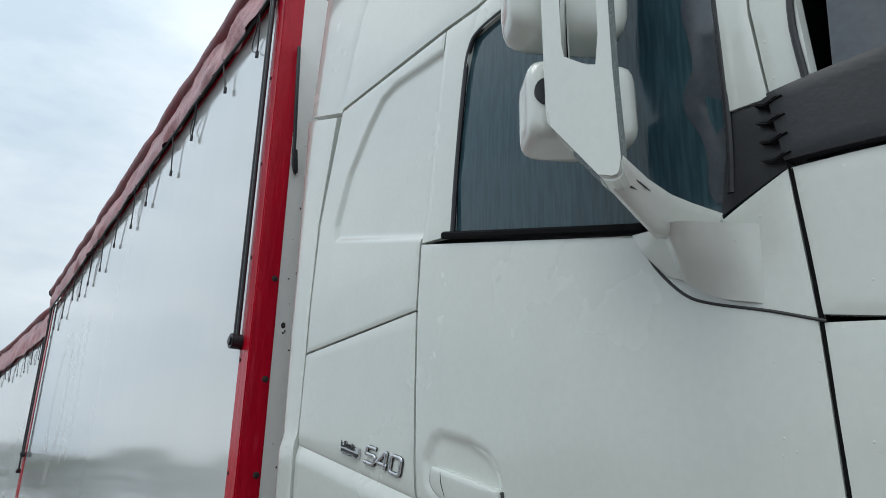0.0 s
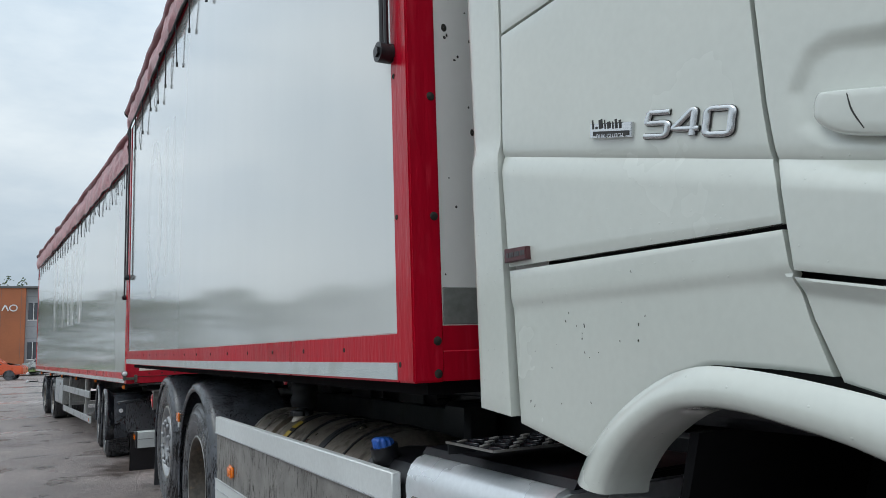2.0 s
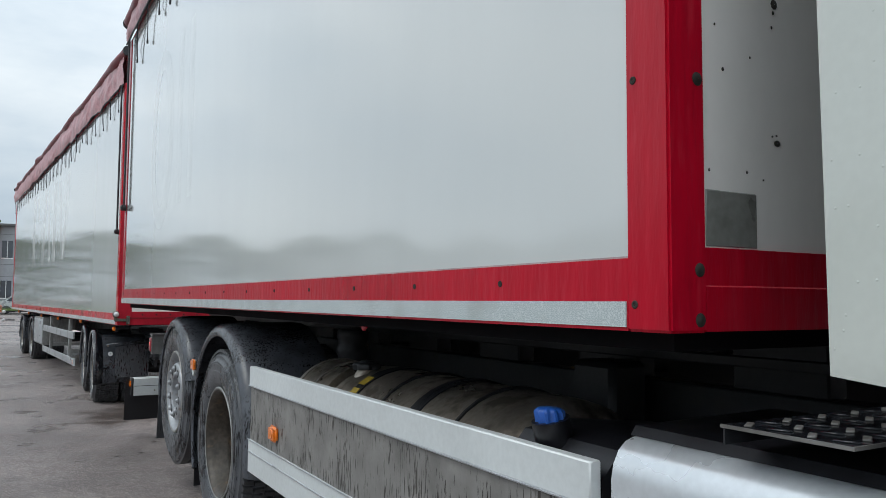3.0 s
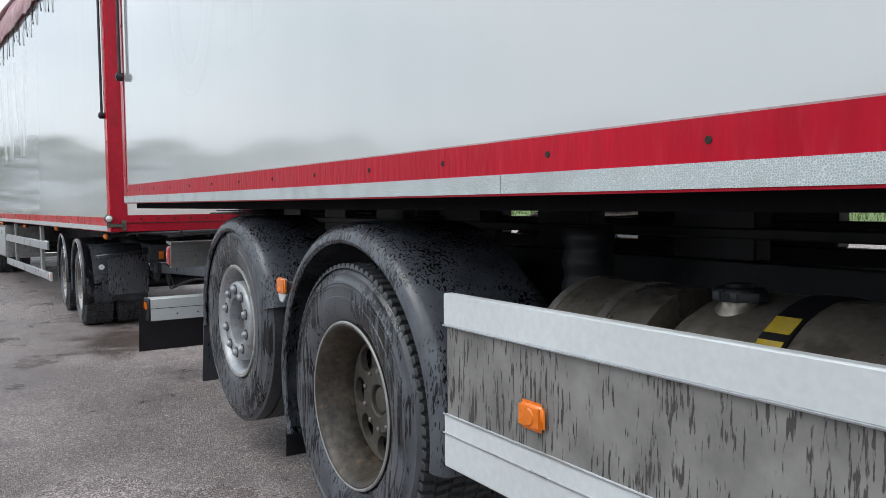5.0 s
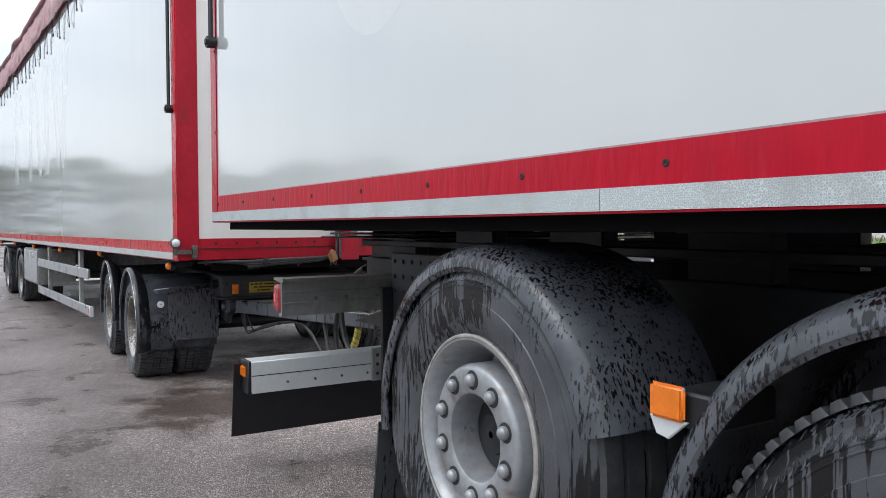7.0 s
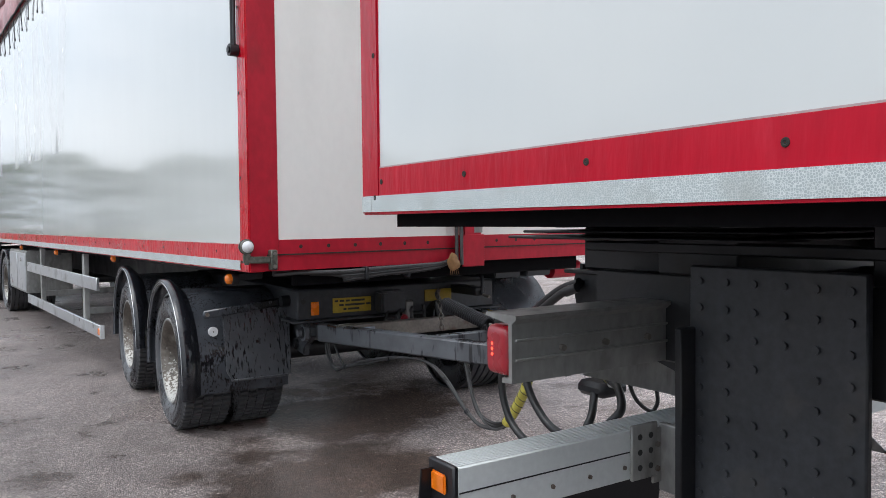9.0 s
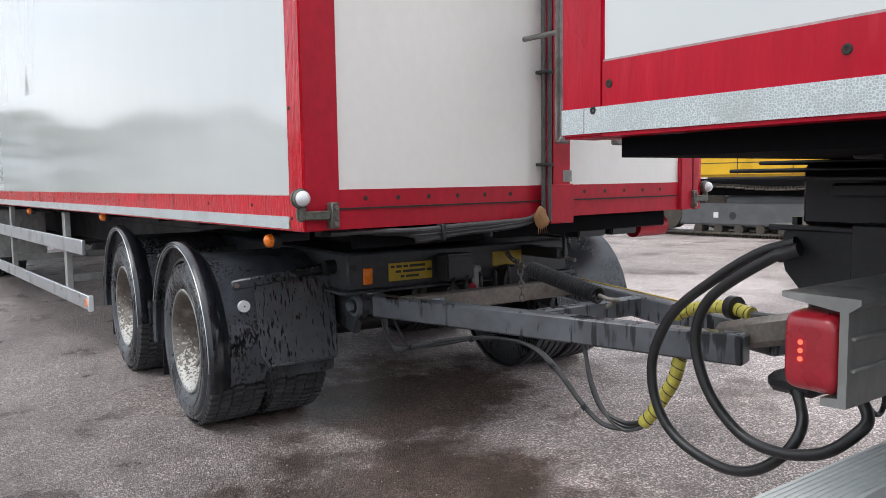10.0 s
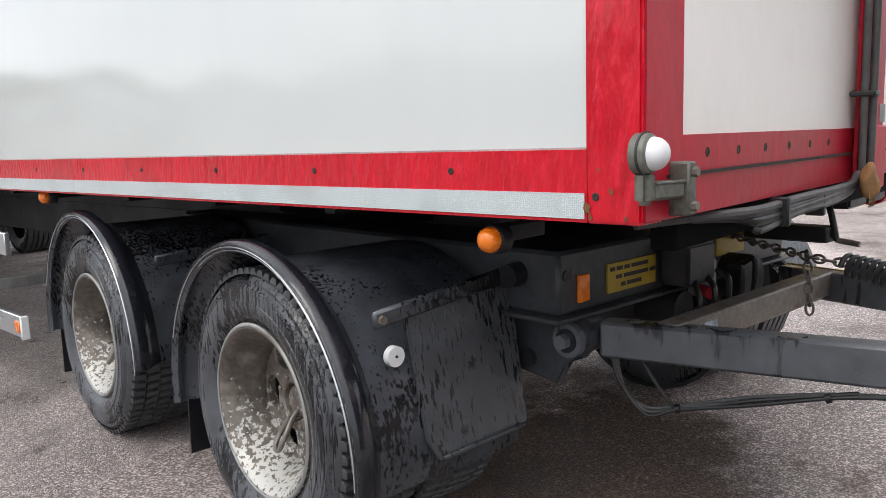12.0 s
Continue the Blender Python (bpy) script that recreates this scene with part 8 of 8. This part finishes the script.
# ---- crawler crane behind the trailer ----
def crawler():
    m = pose(14.5, 17.4, GZ, 0, 0, 8) @ Matrix.Scale(0.92, 4)
    c = thing("crawler_crane", m, "yellow crawler crane parked on its steel tracks", "excavator")
    rng = random.Random(8)
    low = BASE[c]
    BASE[c] = Matrix.Diagonal((1, 1.08, 1.2, 1)) @ low
    for s in (-1, 1):
        x = s * 1.15
        frame_ = part("track_frame", prism(B(), [(-1.75, 0.26), (-1.9, 0.45), (-1.7, 0.66), (1.7, 0.66), (1.9, 0.45), (1.75, 0.26)], "x", x - 0.14, x + 0.14, 0.03), "digger_grey", c, "grey track frame")
        part("frame_hole", rod(B(), (x - 0.145, 0.55, 0.44), (x - 0.13, 0.55, 0.44), 0.07, 18), "ink", frame_)
        part("frame_plate", box(B(), (x - 0.15, 0.85, 0.40), (x - 0.138, 0.95, 0.50)), "white_lens", frame_)
        part("end_box", box(B(), (x - 0.20, -2.15, 0.20), (x + 0.05, -1.25, 0.66), 0.06, 2), "digger_grey", frame_)
        for y in (-1.95, 1.95):
            part("sprocket", rod(B(), (x - 0.16, y, 0.47), (x + 0.16, y, 0.47), 0.30, 22), "track", frame_)
        for i in range(7):
            part("roller", rod(B(), (x - 0.15, -1.3 + 0.43 * i, 0.20), (x + 0.15, -1.3 + 0.43 * i, 0.20), 0.09, 14), "track", frame_)
        L, R = 3.9, 0.40
        per = 2 * L + 2 * math.pi * R
        me = None
        n = 52
        for i in range(n):
            d = per * i / n
            if d < L:
                y, z, a = -L / 2 + d, 0.47 - R, 0
            elif d < L + math.pi * R:
                k = (d - L) / R
                y, z, a = L / 2 + R * math.sin(k), 0.47 - R * math.cos(k), k
            elif d < 2 * L + math.pi * R:
                y, z, a = L / 2 - (d - L - math.pi * R), 0.47 + R - 0.03 * math.sin((d - L) * 2.2), math.pi
            else:
                k = (d - 2 * L - math.pi * R) / R
                y, z, a = -L / 2 - R * math.sin(k), 0.47 + R * math.cos(k), math.pi + k
            bm = B()
            box(bm, (-0.28, -0.092, -0.02), (0.28, 0.092, 0.012), 0.004)
            for g in (-0.07, 0.0, 0.07):
                box(bm, (-0.28, g - 0.008, -0.055), (0.28, g + 0.008, -0.02))
            bm.transform(Matrix.Translation((x, y, z + 0.06)) @ Matrix.Rotation(a, 4, "X"))
            part("track_shoe", bm, "track", frame_)
    part("lower_frame", box(B(), (-1.1, -0.8, 0.45), (1.1, 0.8, 0.80), 0.05), "digger_grey", c)
    part("slew_ring", rod(B(), (0, 0, 0.78), (0, 0, 1.0), 0.62, 32), "digger_grey", c)
    # dark slab added as the shaded underside of the body
    part("belly_plate", box(B(), (-1.12, -1.9, 0.80), (1.05, 1.85, 1.10), 0.03), "shade_rubber", c)
    BASE[c] = Matrix.Translation((0, 0, 0.34)) @ low
    body = part("body", prism(B(), [(-1.6, 1.0), (-1.6, 1.9), (-1.45, 2.02), (0.9, 2.02), (1.7, 1.95), (1.95, 1.75), (1.98, 1.1), (1.9, 1.0)], "x", -1.2, 1.2, 0.06), "digger_yellow", c, "yellow engine body")
    part("body_seam", box(B(), (-1.206, -1.55, 1.30), (-1.198, 1.9, 1.315)), "ink", body)
    for y in (0.55, -0.62):
        part("body_seam", box(B(), (-1.206, y, 1.05), (-1.198, y + 0.014, 1.98)), "ink", body)
    for i in range(5):
        part("print_bar", box(B(), (-1.208, 0.30 - 0.14 * i - 0.09, 1.55), (-1.2, 0.30 - 0.14 * i, 1.66)), "ink", body)
    part("black_stripe", box(B(), (-1.206, 0.75, 1.42), (-1.199, 1.9, 1.72)), "ink", body)
    for i in range(3):
        part("print_bar", box(B(), (-1.21, 1.15 - 0.13 * i - 0.09, 1.52), (-1.205, 1.15 - 0.13 * i, 1.64)), "lettering_white", body)
    part("latch", box(B(), (-1.215, -0.50, 1.56), (-1.2, -0.40, 1.78), 0.01), "ink", body)
    part("hand_rail", tube(B(), [(-1.15, 0.9, 2.0), (-1.15, 0.9, 2.95), (-1.15, 0.6, 2.98), (-1.15, -0.5, 2.25), (-1.15, -0.65, 2.05)], 0.025, 8, 4), "digger_grey", c)
    part("hand_rail", tube(B(), [(-1.15, -0.55, 2.05), (-1.18, -1.0, 2.1), (-1.18, -1.15, 1.9), (-1.18, -1.1, 1.4)], 0.022, 8, 5), "digger_grey", c)
    boom = part("boom", prism(B(), [(1.3, 2.62), (-3.4, 3.0), (-3.4, 4.3), (1.3, 4.3), (1.6, 2.9)], "x", -0.75, -0.1, 0.04), "digger_yellow", c, "yellow telescopic boom lying over the body")
    part("boom_label", box(B(), (-0.758, -1.0, 2.95), (-0.75, -0.55, 3.2)), "lettering_white", boom)
    part("boom_label", box(B(), (-0.758, 0.55, 3.02), (-0.75, 0.75, 3.22)), "lettering_white", boom)
    part("winch_housing", prism(B(), [(0.2, 2.0), (0.15, 2.5), (-0.2, 2.75), (-0.75, 2.7), (-0.8, 2.2), (-0.7, 2.0)], "x", -0.9, -0.2, 0.03), "digger_yellow", c)
    for k in range(5):
        tube(bm := B(), [(-0.95, 0.9 - 0.1 * k, 2.45), (-1.0, 0.7 - 0.1 * k, 2.62 + 0.03 * k), (-0.95, 0.1, 2.66 + 0.03 * k), (-0.9, -0.9, 2.6 + 0.03 * k), (-0.85, -1.4, 2.7)], 0.02, 8, 6)
        part("hydraulic_line", bm, "digger_yellow" if k % 2 else "hose", c)
    part("boom_ram", rod(B(), (-0.95, -0.6, 2.05), (-0.85, -3.0, 2.35), 0.13, 20), "digger_yellow", c)
    part("ram_rod", rod(B(), (-0.85, -3.0, 2.35), (-0.8, -3.6, 2.45), 0.07, 16), "chrome", c)
    cabn = part("driver_cab", box(B(), (0.1, -2.6, 1.0), (1.15, -1.2, 2.75), 0.1, 3), "digger_yellow", c)
    part("cab_window", box(B(), (0.09, -2.5, 1.75), (0.11, -1.35, 2.6), 0.01), "far_glass", cabn)
    part("cab_window", box(B(), (0.2, -2.61, 1.75), (1.05, -2.59, 2.6), 0.01), "far_glass", cabn)
    deck = part("front_deck", box(B(), (-1.2, -3.0, 1.0), (0.1, -1.62, 1.35), 0.05, 2), "digger_yellow", c)
    part("deck_window", box(B(), (-1.21, -2.9, 1.42), (-1.19, -2.1, 2.0), 0.02), "far_glass", c)
    part("deck_post", box(B(), (-1.2, -2.0, 1.3), (-1.05, -1.8, 2.05), 0.03), "digger_yellow", c)


crawler()
# bushes and heaped rails past the crane
for i in range(9):
    rngt = random.Random(300 + i)
    tree((34 + rngt.uniform(0, 10), 4 + 7 * i, GZ), rngt.uniform(3.5, 6.5), rngt.uniform(2.0, 3.2), 400 + i, 90)
